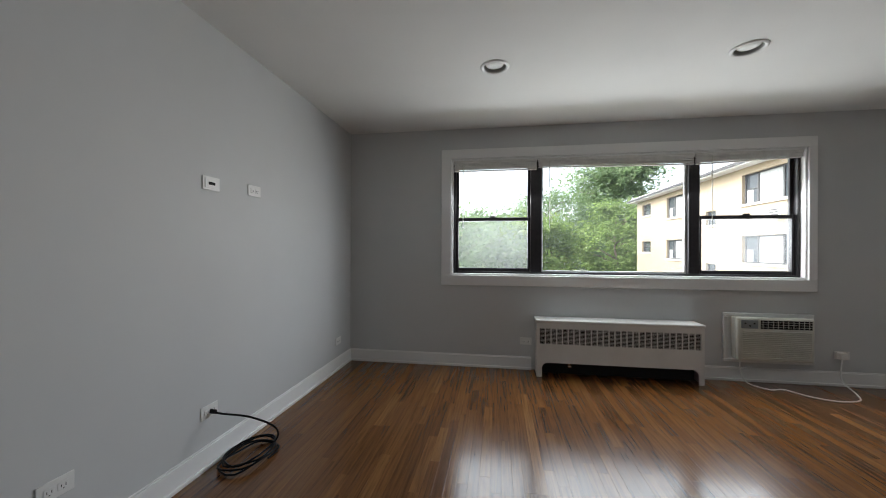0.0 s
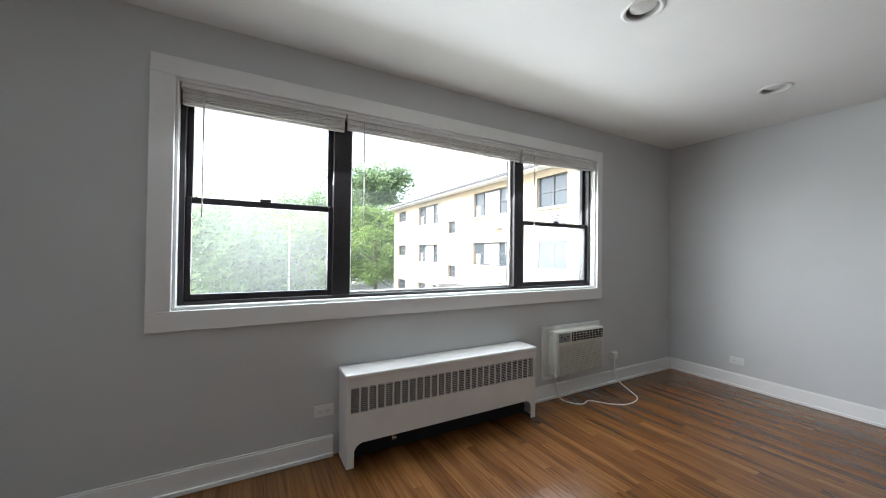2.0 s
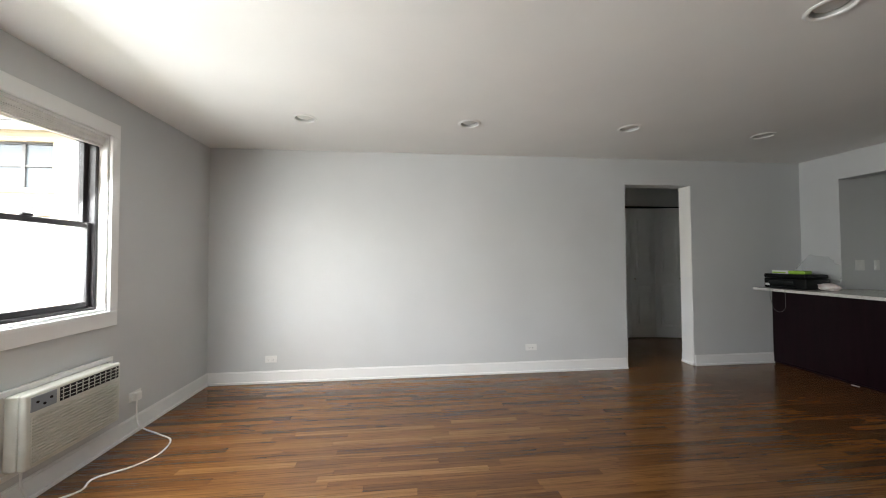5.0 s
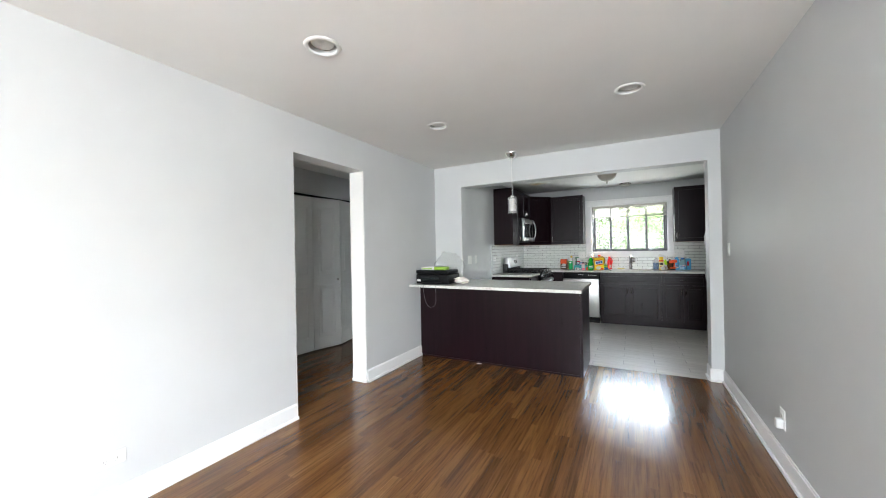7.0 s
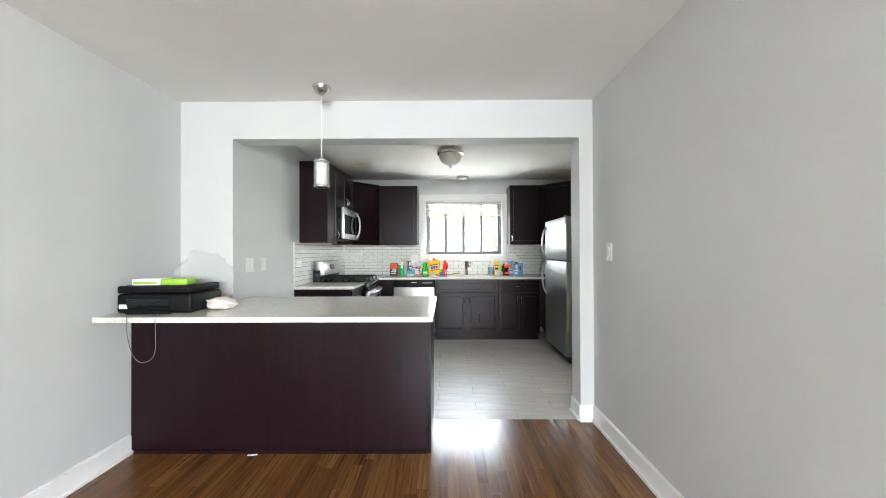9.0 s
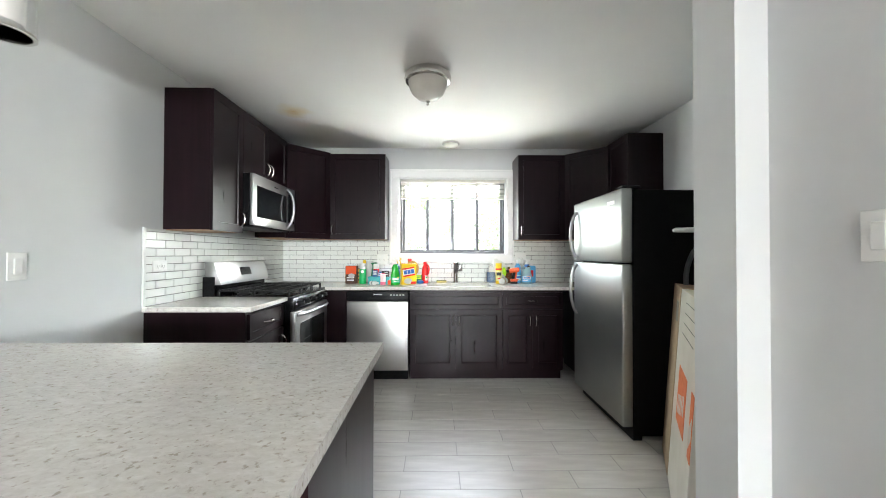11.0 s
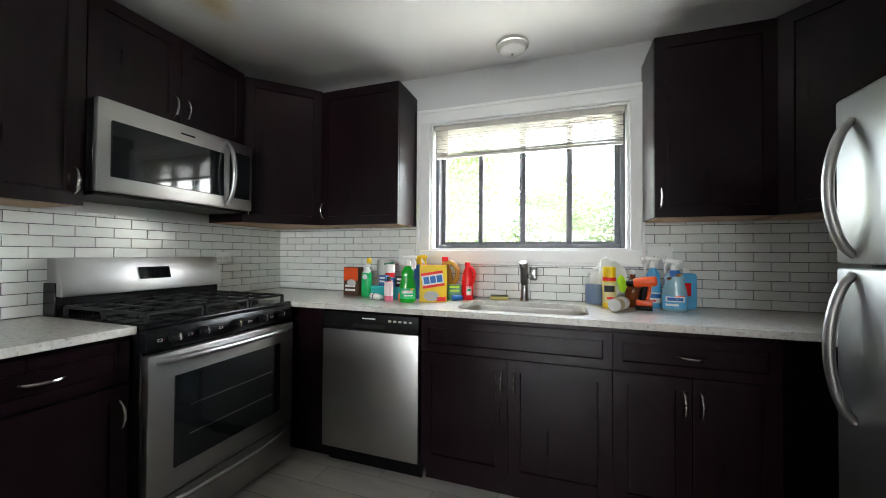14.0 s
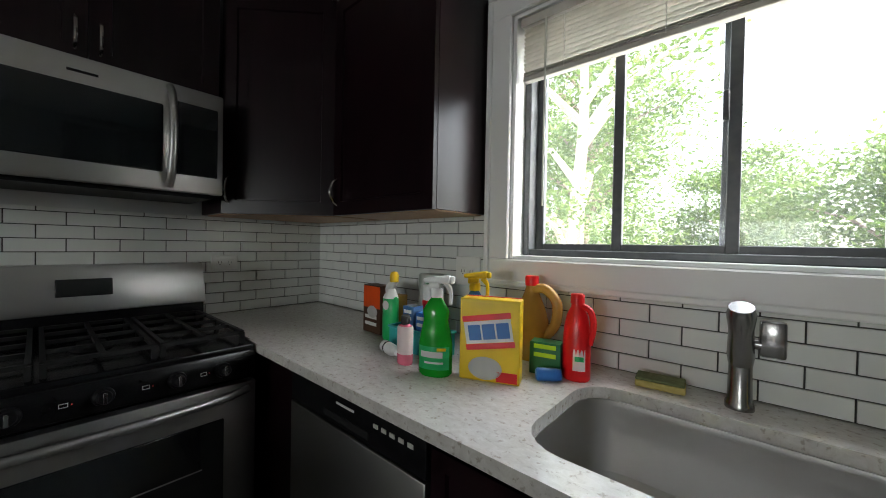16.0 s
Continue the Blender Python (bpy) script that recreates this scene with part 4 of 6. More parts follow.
part("filler", boxes((-0.325, 0.325, -0.012, 0, 0.03, 0.42)), M_WPLASTIC, ac)
part("sleeve", boxes((-0.298, 0.298, -0.08, -0.012, 0.045, 0.42), bevel=0.006), M_IVORY, ac)
face = part("front", boxes((-0.302, 0.302, -0.115, -0.08, 0.043, 0.425), bevel=0.014, seg=3), M_IVORY, ac, "ivory plastic front")
part("control_panel", boxes((-0.275, -0.14, -0.119, -0.113, 0.33, 0.405), bevel=0.002), varied("grey_control_panel", (0.22, 0.25, 0.27), (0.27, 0.30, 0.32), 0.4), face, "grey control panel")
for i in range(3):
    part("button", rod((-0.245 + 0.036 * i, -0.123, 0.375 - 0.02 * (i % 2)), (-0.245 + 0.036 * i, -0.118, 0.375 - 0.02 * (i % 2)), 0.007, n=10), M_BPLASTIC, face)
# black plate on the face paints the dark of the air outlet
part("outlet_recess_shade", boxes((-0.12, 0.28, -0.1165, -0.112, 0.33, 0.405)), M_SHADOWGAP, face)
for i in range(10):
    x = -0.105 + i * 0.04
    part("vane", boxes((x, x + 0.003, -0.12, -0.115, 0.333, 0.402)), M_IVORY, face)
for i in range(3):
    part("louver", boxes((-0.118, 0.278, -0.121, -0.116, 0.346 + 0.021 * i, 0.3485 + 0.021 * i)), M_IVORY, face)
for i in range(15):
    z = 0.065 + i * 0.0165
    part("grille_slat", turned(boxes((-0.27, 0.27, -0.003, 0.003, 0, 0.011)), pose(0, -0.1175, z, 14, 0, 0)), M_IVORY, face)
cord = smooth_curve([(-0.24, -0.05, 0.05), (-0.25, -0.06, -0.05), (-0.22, -0.10, -0.155), (-0.12, -0.22, -0.168), (0.0, -0.20, -0.168), (0.10, -0.33, -0.168), (0.24, -0.40, -0.168), (0.42, -0.36, -0.168), (0.52, -0.22, -0.166), (0.53, -0.08, -0.10), (0.56, -0.04, 0.02), (0.58, -0.03, 0.09)], 7)
part("power_cord", tube(cord, 0.0055, 8), M_WPLASTIC, ac, "white power cord lying on the floor")
part("plug", boxes((0.55, 0.61, -0.045, -0.004, 0.065, 0.125), bevel=0.008, seg=2), M_WPLASTIC, ac, "bulky white plug")


def wall_plate(m, kind, label, w=0.115, h=0.07, mat=None):
    """A cover plate on a wall: local x across, z up, out of the wall along -y."""
    mat = mat or M_WPLASTIC
    p = thing("wall_outlet" if kind in ("outlet", "box") else "light_switch", m, label, "outlet" if kind in ("outlet", "box") else "switch", "wall plates")
    part("plate", boxes((-w / 2, w / 2, -0.006, 0, -h / 2, h / 2), bevel=0.002), mat, p)
    if kind == "outlet":
        for s in (-1, 1):
            dx, dz = (s * 0.021, 0) if w > h else (0, s * 0.021)
            sock = part("socket", turned(boxes((-0.017, 0.017, -0.0085, -0.005, -0.014, 0.014), bevel=0.0015), pose(dx, 0, dz)), mat, p)
            # slots are thin black plates, their shade painted on
            part("slots", turned(boxes((-0.008, -0.006, -0.009, -0.008, -0.005, 0.005), (0.006, 0.008, -0.009, -0.008, -0.005, 0.005), (-0.002, 0.002, -0.009, -0.008, -0.012, -0.009)), pose(dx, 0, dz)), M_SHADOWGAP, sock)
    elif kind == "switch":
        n = 2 if w > 0.1 else 1
        for i in range(n):
            x = (i - (n - 1) / 2) * 0.046
            part("rocker", boxes((x - 0.016, x + 0.016, -0.011, -0.005, -0.033, 0.033), bevel=0.003), mat, p)
    else:
        part("insert", boxes((-w / 2 + 0.015, w / 2 - 0.015, -0.009, -0.005, -h / 2 + 0.012, h / 2 - 0.012), bevel=0.001), mat, p)
        # black plate painting the shade of the cable opening
        part("opening", boxes((-0.022, 0.022, -0.0105, -0.008, -0.008, 0.008)), M_SHADOWGAP, p)
    return p


N_, EA, WE, SO = 0, -90, 90, 180
wall_plate(pose(-3.715, 0, 0.28, 0, 0, N_), "outlet", "white wall outlet beside the radiator cover")
wall_plate(pose(-0.976, 0, 0.27, 0, 0, N_), "outlet", "white wall outlet behind the air conditioner plug")
wall_plate(pose(0, -0.623, 0.245, 0, 0, EA), "outlet", "white wall outlet low on the long wall")
wall_plate(pose(0, -3.415, 0.28, 0, 0, EA), "outlet", "white wall outlet near the hall doorway", 0.13)
wall_plate(pose(-5.57, -1.905, 0.304, 0, 0, WE), "outlet", "white wall outlet feeding a black cable")
wall_plate(pose(-5.57, -2.595, 0.335, 0, 0, WE), "outlet", "white wall outlet low on the plain wall")
wall_plate(pose(-5.57, -0.303, 0.28, 0, 0, WE), "outlet", "white wall outlet near the room corner")
wall_plate(pose(-5.57, -1.90, 1.558, 0, 0, WE), "box", "white recessed cable plate at television height", 0.12, 0.075)
wall_plate(pose(-5.57, -1.547, 1.573, 0, 0, WE), "outlet", "white outlet plate at television height", 0.12, 0.07)
wall_plate(pose(-3.15, -6.616, 1.28, 0, 0, WE), "switch", "white light switch beside the kitchen opening", 0.075, 0.118)
wall_plate(pose(-3.15, -5.385, 0.30, 0, 0, WE), "outlet", "white upright outlet low on the dividing wall", 0.075, 0.118)
wall_plate(pose(-0.40, -7.12, 1.18, 0, 0, EA), "switch", "white double light switch over the peninsula", 0.117, 0.118)
wall_plate(pose(-0.40, -7.34, 1.18, 0, 0, EA), "switch", "white single switch on the kitchen wall", 0.07, 0.115)
wall_plate(pose(-0.409, -8.09, 1.155, 0, 0, EA), "outlet", "white outlet set in the tiles beside the range")
wall_plate(pose(-0.409, -9.36, 1.165, 0, 0, EA), "outlet", "white outlet set in the tiles behind the range")
wall_plate(pose(-3.10, -9.871, 1.19, 0, 0, SO), "outlet", "wide ivory switch and outlet plate in the tiles", 0.125, 0.115)
wall_plate(pose(-1.53, -9.871, 1.17, 0, 0, SO), "outlet", "white outlet plate in the tiles by the window", 0.12, 0.115)

plug = thing("night_light", (-3.144, -5.37, 0.27), "small white plug-in adapter in an outlet", "adapter")
part("case", boxes((0, 0.035, -0.02, 0.02, -0.02, 0.035), bevel=0.006, seg=2), M_WPLASTIC, plug)

coil = thing("cable_coil", (-5.40, -1.80, 0), "loosely coiled black cable lying on the floor", "cable")
pts = []
for i in range(70):
    a = i * 0.36
    pts.append((0.115 * math.cos(a) * (1 + 0.12 * math.sin(i * 0.7)) + 0.01 * math.sin(i), 0.165 * math.sin(a) * (1 + 0.1 * math.cos(i * 0.45)), 0.008 + 0.0006 * i + 0.004 * math.sin(i * 1.3)))
pts += smooth_curve([pts[-1], (0.10, 0.10, 0.06), (0.17, -0.02, 0.20), (0.05, -0.07, 0.27), (-0.10, -0.09, 0.285), (-0.163, -0.10, 0.30)], 6)[1:]
part("cable", tube(pts, 0.0055, 6), M_BPLASTIC, coil)
part("plug_end", rod((-0.17, -0.10, 0.30), (-0.135, -0.098, 0.297), 0.012), M_BPLASTIC, coil)


def ring_of(prof, n=32):
    """A turned ring: the profile closes on itself, so the middle stays open."""
    bm = bmesh.new()
    rings = [[bm.verts.new((r * math.cos(2 * math.pi * k / n), r * math.sin(2 * math.pi * k / n), z)) for k in range(n)] for r, z in prof]
    for a, b in zip(rings, rings[1:] + rings[:1]):
        for k in range(n):
            bm.faces.new((a[k], a[(k + 1) % n], b[(k + 1) % n], b[k]))
    return bm


def downlight(m):
    d = thing("downlight", m, "round white recessed ceiling downlight, unlit", "ceiling light", "recessed downlights")
    part("trim_ring", ring_of([(0.098, -0.0005), (0.096, -0.005), (0.086, -0.009), (0.076, -0.006), (0.0735, 0.001), (0.080, 0.001)]), M_WPLASTIC, d)
    part("can", lathe([(0.002, 0.127), (0.064, 0.127), (0.0765, 0.0), (0.081, 0.0), (0.081, 0.13), (0.002, 0.13)], n=32), brush_cone, d, "grey reflector cone sunk in the ceiling")
    part("bulb", lathe([(0.058, 0.122), (0.064, 0.03), (0.060, 0.014), (0.04, 0.007), (0.012, 0.005)], n=28), bulb_face, d, "frosted lamp face, unlit")
    return d


brush_cone = material("grey_reflector", (0.52, 0.52, 0.50), 0.35, 0.2)
bulb_face = varied("unlit_bulb_face", (0.55, 0.55, 0.52), (0.63, 0.63, 0.60), 0.3, 30.0)
first = downlight(pose(*DOWNLIGHTS[0], H))
for x, y in DOWNLIGHTS[1:]:
    copy_thing(first, pose(x, y, H))


# ---- hall closet ----
def bifold_leaf(a, b, label):
    a, b = Vector(a), Vector(b)
    w = (b - a).length
    d = thing("closet_door", Matrix.Translation((*a, 0.015)) @ Matrix.Rotation(math.atan2(b.y - a.y, b.x - a.x), 4, "Z"), label, "closet door", "bifold closet leaves")
    part("leaf", boxes((0.002, w - 0.002, -0.014, 0.016, 0, 2.05), bevel=0.002), M_DOOR, d)
    for z0, z1 in ((0.16, 0.86), (1.0, 1.92)):
        part("panel_mould", boxes((0.07, w - 0.07, -0.019, -0.013, z0, z0 + 0.022), (0.07, w - 0.07, -0.019, -0.013, z1 - 0.022, z1), (0.07, 0.092, -0.019, -0.013, z0 + 0.022, z1 - 0.022),
                                  (w - 0.092, w - 0.07, -0.019, -0.013, z0 + 0.022, z1 - 0.022), bevel=0.003), M_DOOR, d)
        part("raised_panel", boxes((0.115, w - 0.115, -0.021, -0.013, z0 + 0.05, z1 - 0.05), bevel=0.006), M_DOOR, d)
    return d


LEAF = [(1.44, -5.19), (1.43, -5.59), (1.40, -5.99), (1.30, -6.38), (1.40, -6.76)]
for k, (a, b) in enumerate(zip(LEAF, LEAF[1:])):
    d = bifold_leaf(a, b, "white six-foot bifold closet leaf, slightly folded" if k > 1 else "white panelled bifold closet leaf, shut")
    if k in (1, 2):
        w = (Vector(b) - Vector(a)).length
        part("knob", turned(lathe([(0.009, 0), (0.007, 0.012), (0.015, 0.02), (0.013, 0.03), (0.004, 0.033)], n=14), pose(w - 0.05 if k == 2 else 0.05, -0.016, 0.93, 90, 0, 0)), M_NICKEL, d)
structure("closet_track", boxes((1.40, 1.449, -6.78, -5.18, 2.072, 2.099)), M_BLACK, "black metal track above the closet doors", "track")

# ---- kitchen side door ----
door_1 = tagged(thing("door_1", (-4.15, -7.665, 0), "white painted kitchen side door with a dark gap", "door"), kind="structure")
part("slab", boxes((-0.02, 0.02, -0.41, 0.415, 0.01, 2.165), bevel=0.002), M_DOOR, door_1)
for z0, z1 in ((0.25, 0.95), (1.1, 1.98)):
    part("panel", boxes((0.02, 0.028, -0.29, 0.29, z0, z1), bevel=0.006), M_DOOR, door_1)
part("door_handle", turned(lathe([(0.03, 0), (0.03, 0.006), (0.012, 0.012), (0.012, 0.04), (0.028, 0.052), (0.026, 0.068), (0.01, 0.074)], n=20), pose(0.02, 0.36, 0.95, 0, 90, 0)), M_NICKEL, door_1)
structure("trim", boxes((-4.13, -4.112, -8.18, -8.085, 0, 2.27), (-4.13, -4.112, -7.245, -7.15, 0, 2.27), (-4.13, -4.112, -8.085, -7.245, 2.18, 2.27), bevel=0.004), M_TRIM, "white casing of the kitchen side door", "door casing")

# ---- ceiling lights ----
pend = thing("pendant_lamp", (-1.165, -6.65, H), "slim pendant lamp with white glass in a nickel frame", "pendant lamp")
part("canopy", lathe([(0.062, 0), (0.06, -0.012), (0.045, -0.04), (0.022, -0.058), (0.006, -0.064)], n=28), M_NICKEL, pend, "satin nickel ceiling cup")
part("cord", rod((0, 0, -0.06), (0, 0, -0.50), 0.0035, n=8), M_WPLASTIC, pend)
part("cap", lathe([(0.008, -0.49), (0.02, -0.50), (0.022, -0.515), (0.05, -0.517), (0.05, -0.523)], n=24), M_NICKEL, pend)
part("outer_glass", lathe([(0.053, -0.52), (0.053, -0.70), (0.050, -0.70), (0.050, -0.52)], n=28), see_through("clear_outer_glass", (0.85, 0.87, 0.87), 0.16, 0.03), pend, "clear outer glass cylinder")
part("shade", lathe([(0.034, -0.535), (0.036, -0.54), (0.036, -0.675), (0.033, -0.68)], n=24), M_OPAL, pend, "white opal inner glass")
part("rim", lathe([(0.054, -0.698), (0.054, -0.704), (0.046, -0.704), (0.046, -0.698)], n=28), M_NICKEL, pend)

dome = thing("ceiling_light", (-2.086, -8.19, H), "bowl ceiling light of frosted glass in nickel", "ceiling light")
part("pan", lathe([(0.135, 0), (0.152, -0.015), (0.156, -0.04), (0.148, -0.058), (0.132, -0.064), (0.127, -0.05)], n=36), M_NICKEL, dome, "satin nickel rim")
part("bowl", lathe([(0.130, -0.058), (0.126, -0.09), (0.108, -0.13), (0.075, -0.162), (0.03, -0.181), (0.01, -0.183)], n=36), M_OPAL, dome, "frosted glass bowl")
part("finial", lathe([(0.012, -0.182), (0.015, -0.19), (0.007, -0.198), (0.010, -0.209), (0.002, -0.216)], n=16), M_NICKEL, dome)
mini = thing("ceiling_light", (-2.295, -9.665, H), "small round flush ceiling light with a nickel band", "ceiling light")
part("pan", lathe([(0.092, 0), (0.096, -0.006), (0.094, -0.018), (0.084, -0.022)], n=32), M_NICKEL, mini)
part("lens", lathe([(0.082, -0.02), (0.074, -0.042), (0.05, -0.056), (0.015, -0.061)], n=32), M_OPAL, mini)
part("finial", lathe([(0.008, -0.060), (0.008, -0.068), (0.002, -0.072)], n=12), M_NICKEL, mini)

# ---- peninsula clutter ----
M_LEAD = varied("grey_lead", (0.10, 0.10, 0.10), (0.15, 0.15, 0.15), 0.5)
pr = thing("printer", pose(-0.238, -6.50, 0.915, 0, 0, 2), "low black all-in-one inkjet printer on the peninsula", "printer")
part("body", boxes((-0.225, 0.225, -0.16, 0.16, 0, 0.118), bevel=0.018, seg=3), M_BPLASTIC, pr)
part("scanner_lid", boxes((-0.21, 0.225, -0.155, 0.155, 0.121, 0.166), bevel=0.010, seg=3), M_BPLASTIC, pr)
part("control_panel", turned(boxes((-0.10, 0.16, -0.006, 0.006, -0.03, 0.03), bevel=0.004), pose(0, 0.162, 0.06, -12, 0, 0)), M_DGLASS, pr)
part("tray", boxes((-0.13, 0.13, 0.12, 0.215, 0.004, 0.022), bevel=0.006), M_BPLASTIC, pr)
part("label", boxes((0.155, 0.205, 0.158, 0.1625, 0.03, 0.055)), M_WPLASTIC, pr, "small white sticker")
part("power_lead", tube(smooth_curve([(0.15, 0.17, 0.006), (0.08, 0.26, 0.006), (0.04, 0.302, -0.01), (0.035, 0.305, -0.10), (0.0, 0.306, -0.22), (-0.06, 0.307, -0.255), (-0.12, 0.307, -0.2), (-0.12, 0.305, -0.02), (-0.08, 0.25, 0.006), (-0.05, 0.17, 0.006)], 7), 0.0022, 6), M_LEAD, pr, "thin grey lead hanging over the edge")
M_LIME = varied("lime_green_card", (0.26, 0.5, 0.03), (0.36, 0.6, 0.07), 0.5, 12.0)
tb = thing("tissue_box", pose(-0.22, -6.46, 1.081, 0, 0, 4), "flat white and lime green packet on the printer", "packet")
part("carton", boxes((-0.01, 0.16, -0.06, 0.06, 0, 0.04), bevel=0.004), M_WPLASTIC, tb)
part("sleeve", boxes((-0.17, -0.012, -0.058, 0.058, 0, 0.038), bevel=0.008, seg=2), M_LIME, tb, "lime green wrapped half")
part("stripe", boxes((0.01, 0.15, 0.059, 0.0625, 0.008, 0.022)), M_LIME, tb)


def crumpled(name, m, size, mat, label, category, seed, sub=4, rough=0.35):
    """A crumpled sheet gathered into a loose heap."""
    rng = Vector((seed * 3.7, seed * 1.3, seed * 9.1))
    bm = bmesh.new()
    bmesh.ops.create_icosphere(bm, subdivisions=sub, radius=1)
    for v in bm.verts:
        k = 1 + rough * noise.noise(v.co * 1.6 + rng) + 0.22 * abs(noise.noise(v.co * 4.5 + rng)) + 0.08 * noise.noise(v.co * 11 + rng)
        v.co = Vector((v.co.x * k * size[0], v.co.y * k * size[1], max(0.0, (v.co.z * k * 0.5 + 0.5) * size[2])))
    t = thing(name, m, label, category)
    part("film", bm, mat, t)
    return t


M_FILM = see_through("clear_crinkled_film", (0.80, 0.82, 0.81), 0.20, 0.15)
M_BAGW = see_through("white_bag_film", (0.86, 0.86, 0.83), 0.85, 0.3)
M_CLOTH = varied("pinkish_white_wrap", (0.62, 0.50, 0.48), (0.78, 0.76, 0.74), 0.6, 18.0, 0.2)
crumpled("plastic_bag", pose(-0.255, -6.762, 0.916), (0.20, 0.075, 0.355), M_FILM, "crumpled clear plastic bag behind the printer", "bag", 2, 4, 0.16)
crumpled("wrapper", pose(-0.56, -6.50, 0.915, 0, 0, 10), (0.08, 0.05, 0.075), M_CLOTH, "crumpled pinkish white wrapper on the counter", "wrapper", 5, 3)
scrap = thing("paper_scrap", pose(-0.80, -6.432, 0.0, 0, 0, 8), "small white paper scrap on the floor", "litter")
part("paper", boxes((-0.03, 0.03, -0.006, 0.006, 0, 0.004), bevel=0.001), M_WPLASTIC, scrap)

# ---- beside the fridge ----
M_CARD = varied("white_faced_cardboard", (0.60, 0.56, 0.48), (0.68, 0.64, 0.57), 0.8, 5.0, 0.08)
M_KRAFT = varied("brown_kraft_cardboard", (0.36, 0.25, 0.15), (0.44, 0.32, 0.2), 0.85, 8.0, 0.1)
M_ORANGE = varied("orange_print", (0.66, 0.14, 0.035), (0.74, 0.2, 0.06), 0.7, 25.0)
M_INK = varied("dark_ink", (0.02, 0.02, 0.02), (0.04, 0.04, 0.04), 0.7)
bx = thing("cardboard_box", pose(-3.426, -7.792, 0.008, 0, -4, -29), "large flat pale cardboard carton with orange print", "box")
part("carton", boxes((-0.10, 0, 0.0, 0.64, 0, 1.043), bevel=0.003), M_CARD, bx)
part("edge_flap", boxes((-0.10, 0.002, -0.35, -0.006, 0, 1.047), bevel=0.003), M_KRAFT, bx, "brown kraft edge")
part("tape_seam", boxes((-0.098, -0.002, -0.006, 0, 0.002, 1.04)), M_INK, bx, "dark open seam")
part("label", boxes((0.002, 0.0035, -0.15, -0.06, 0.85, 0.965)), varied("grey_sticker", (0.2, 0.18, 0.14), (0.26, 0.24, 0.2), 0.7), bx, "small grey sticker")
for z, a, b in ((0.99, 0.21, 0.56), (0.938, 0.21, 0.53), (0.886, 0.19, 0.53), (0.832, 0.16, 0.52)):
    part("ruled_line", boxes((0, 0.0012, a, b, z, z + 0.003)), M_INK, bx)
for y0, y1 in ((0.16, 0.43), (0.565, 0.638)):
    sq = part("print", boxes((0, 0.0015, y0, y1, 0.40, 0.67)), M_ORANGE, bx, "orange printed square")
    part("print_mark", boxes(*[(0.0015, 0.0025, y0 + (y1 - y0) * (0.12 + 0.16 * i), y0 + (y1 - y0) * (0.2 + 0.16 * i), 0.44 + 0.012 * i, 0.53 + 0.012 * i) for i in range(5)]), M_CARD, sq)
mop = thing("floor_squeegee", pose(-3.85, -7.84, 0, 3, 0, 0), "white T-handled pole leaning by the fridge", "squeegee")
part("stem", rod((0.1, 0, 0.0), (0.1, 0, 1.37), 0.016), M_WPLASTIC, mop)
part("crossbar", tube([(-0.10, 0, 1.38), (-0.085, 0, 1.382), (0.1, 0, 1.384), (0.285, 0, 1.382), (0.30, 0, 1.38)], [0.010, 0.014, 0.016, 0.014, 0.010], 10), M_WPLASTIC, mop)
vac = thing("vacuum_cleaner", pose(-3.95, -7.85, 0), "grey and black upright vacuum behind the carton", "vacuum")
part("hose", tube(smooth_curve([(0.18, -0.16, 0.0), (0.20, -0.16, 0.7), (0.265, -0.15, 1.05), (0.24, -0.14, 1.22), (0.19, -0.12, 1.28), (0.12, -0.10, 1.22), (0.08, -0.06, 1.0), (0.0, -0.04, 0.6)], 6), 0.014, 10), varied("grey_hose", (0.045, 0.05, 0.05), (0.08, 0.085, 0.085), 0.5, 30.0), vac, "grey curved hose")
part("handle", tube(smooth_curve([(-0.02, 0.28, 0.58), (0.02, 0.16, 0.90), (0.05, 0.03, 1.06), (0.05, 0.035, 1.125), (0.05, 0.085, 1.12), (0.05, 0.12, 1.02), (0.05, 0.16, 0.93), (0.03, 0.22, 0.80)], 6), 0.017, 10), M_BPLASTIC, vac, "black looped grip")
part("base", boxes((-0.12, 0.06, -0.1, 0.35, 0, 0.6), bevel=0.04, seg=3), M_BPLASTIC, vac)
part("tag", boxes((0.13, 0.22, -0.12, -0.117, 1.05, 1.09)), M_WPLASTIC, vac)


# ---- cleaning things on the kitchen counter ----
def plastic(name, color, rough=0.3, clear=0.0):
    m = varied(name, tuple(c * 0.9 for c in color), tuple(min(1, c * 1.08) for c in color), rough, 14.0)
    if clear:
        bsdf(m).inputs["Transmission Weight"].default_value = clear
    return m


C_WHITE, C_YELLOW, C_RED = plastic("bottle_white", (0.78, 0.78, 0.76)), plastic("bottle_yellow", (0.84, 0.56, 0.008)), plastic("bottle_red", (0.76, 0.008, 0.012))
C_GREEN, C_TGREEN, C_DGREEN = plastic("green_liquid", (0.012, 0.46, 0.03), 0.15, 0.2), plastic("bright_green", (0.008, 0.48, 0.13)), plastic("dark_green", (0.01, 0.16, 0.06))
C_PINK, C_BLUE, C_LBLUE = plastic("pink_liquid", (0.85, 0.20, 0.30), 0.2), plastic("label_blue", (0.02, 0.14, 0.45)), plastic("sky_blue", (0.10, 0.42, 0.72))
C_GOLD, C_TEAL, C_BROWN = plastic("gold_plastic", (0.48, 0.27, 0.06), 0.25), plastic("teal_plastic", (0.03, 0.42, 0.42)), plastic("brown_card", (0.07, 0.03, 0.015), 0.5)
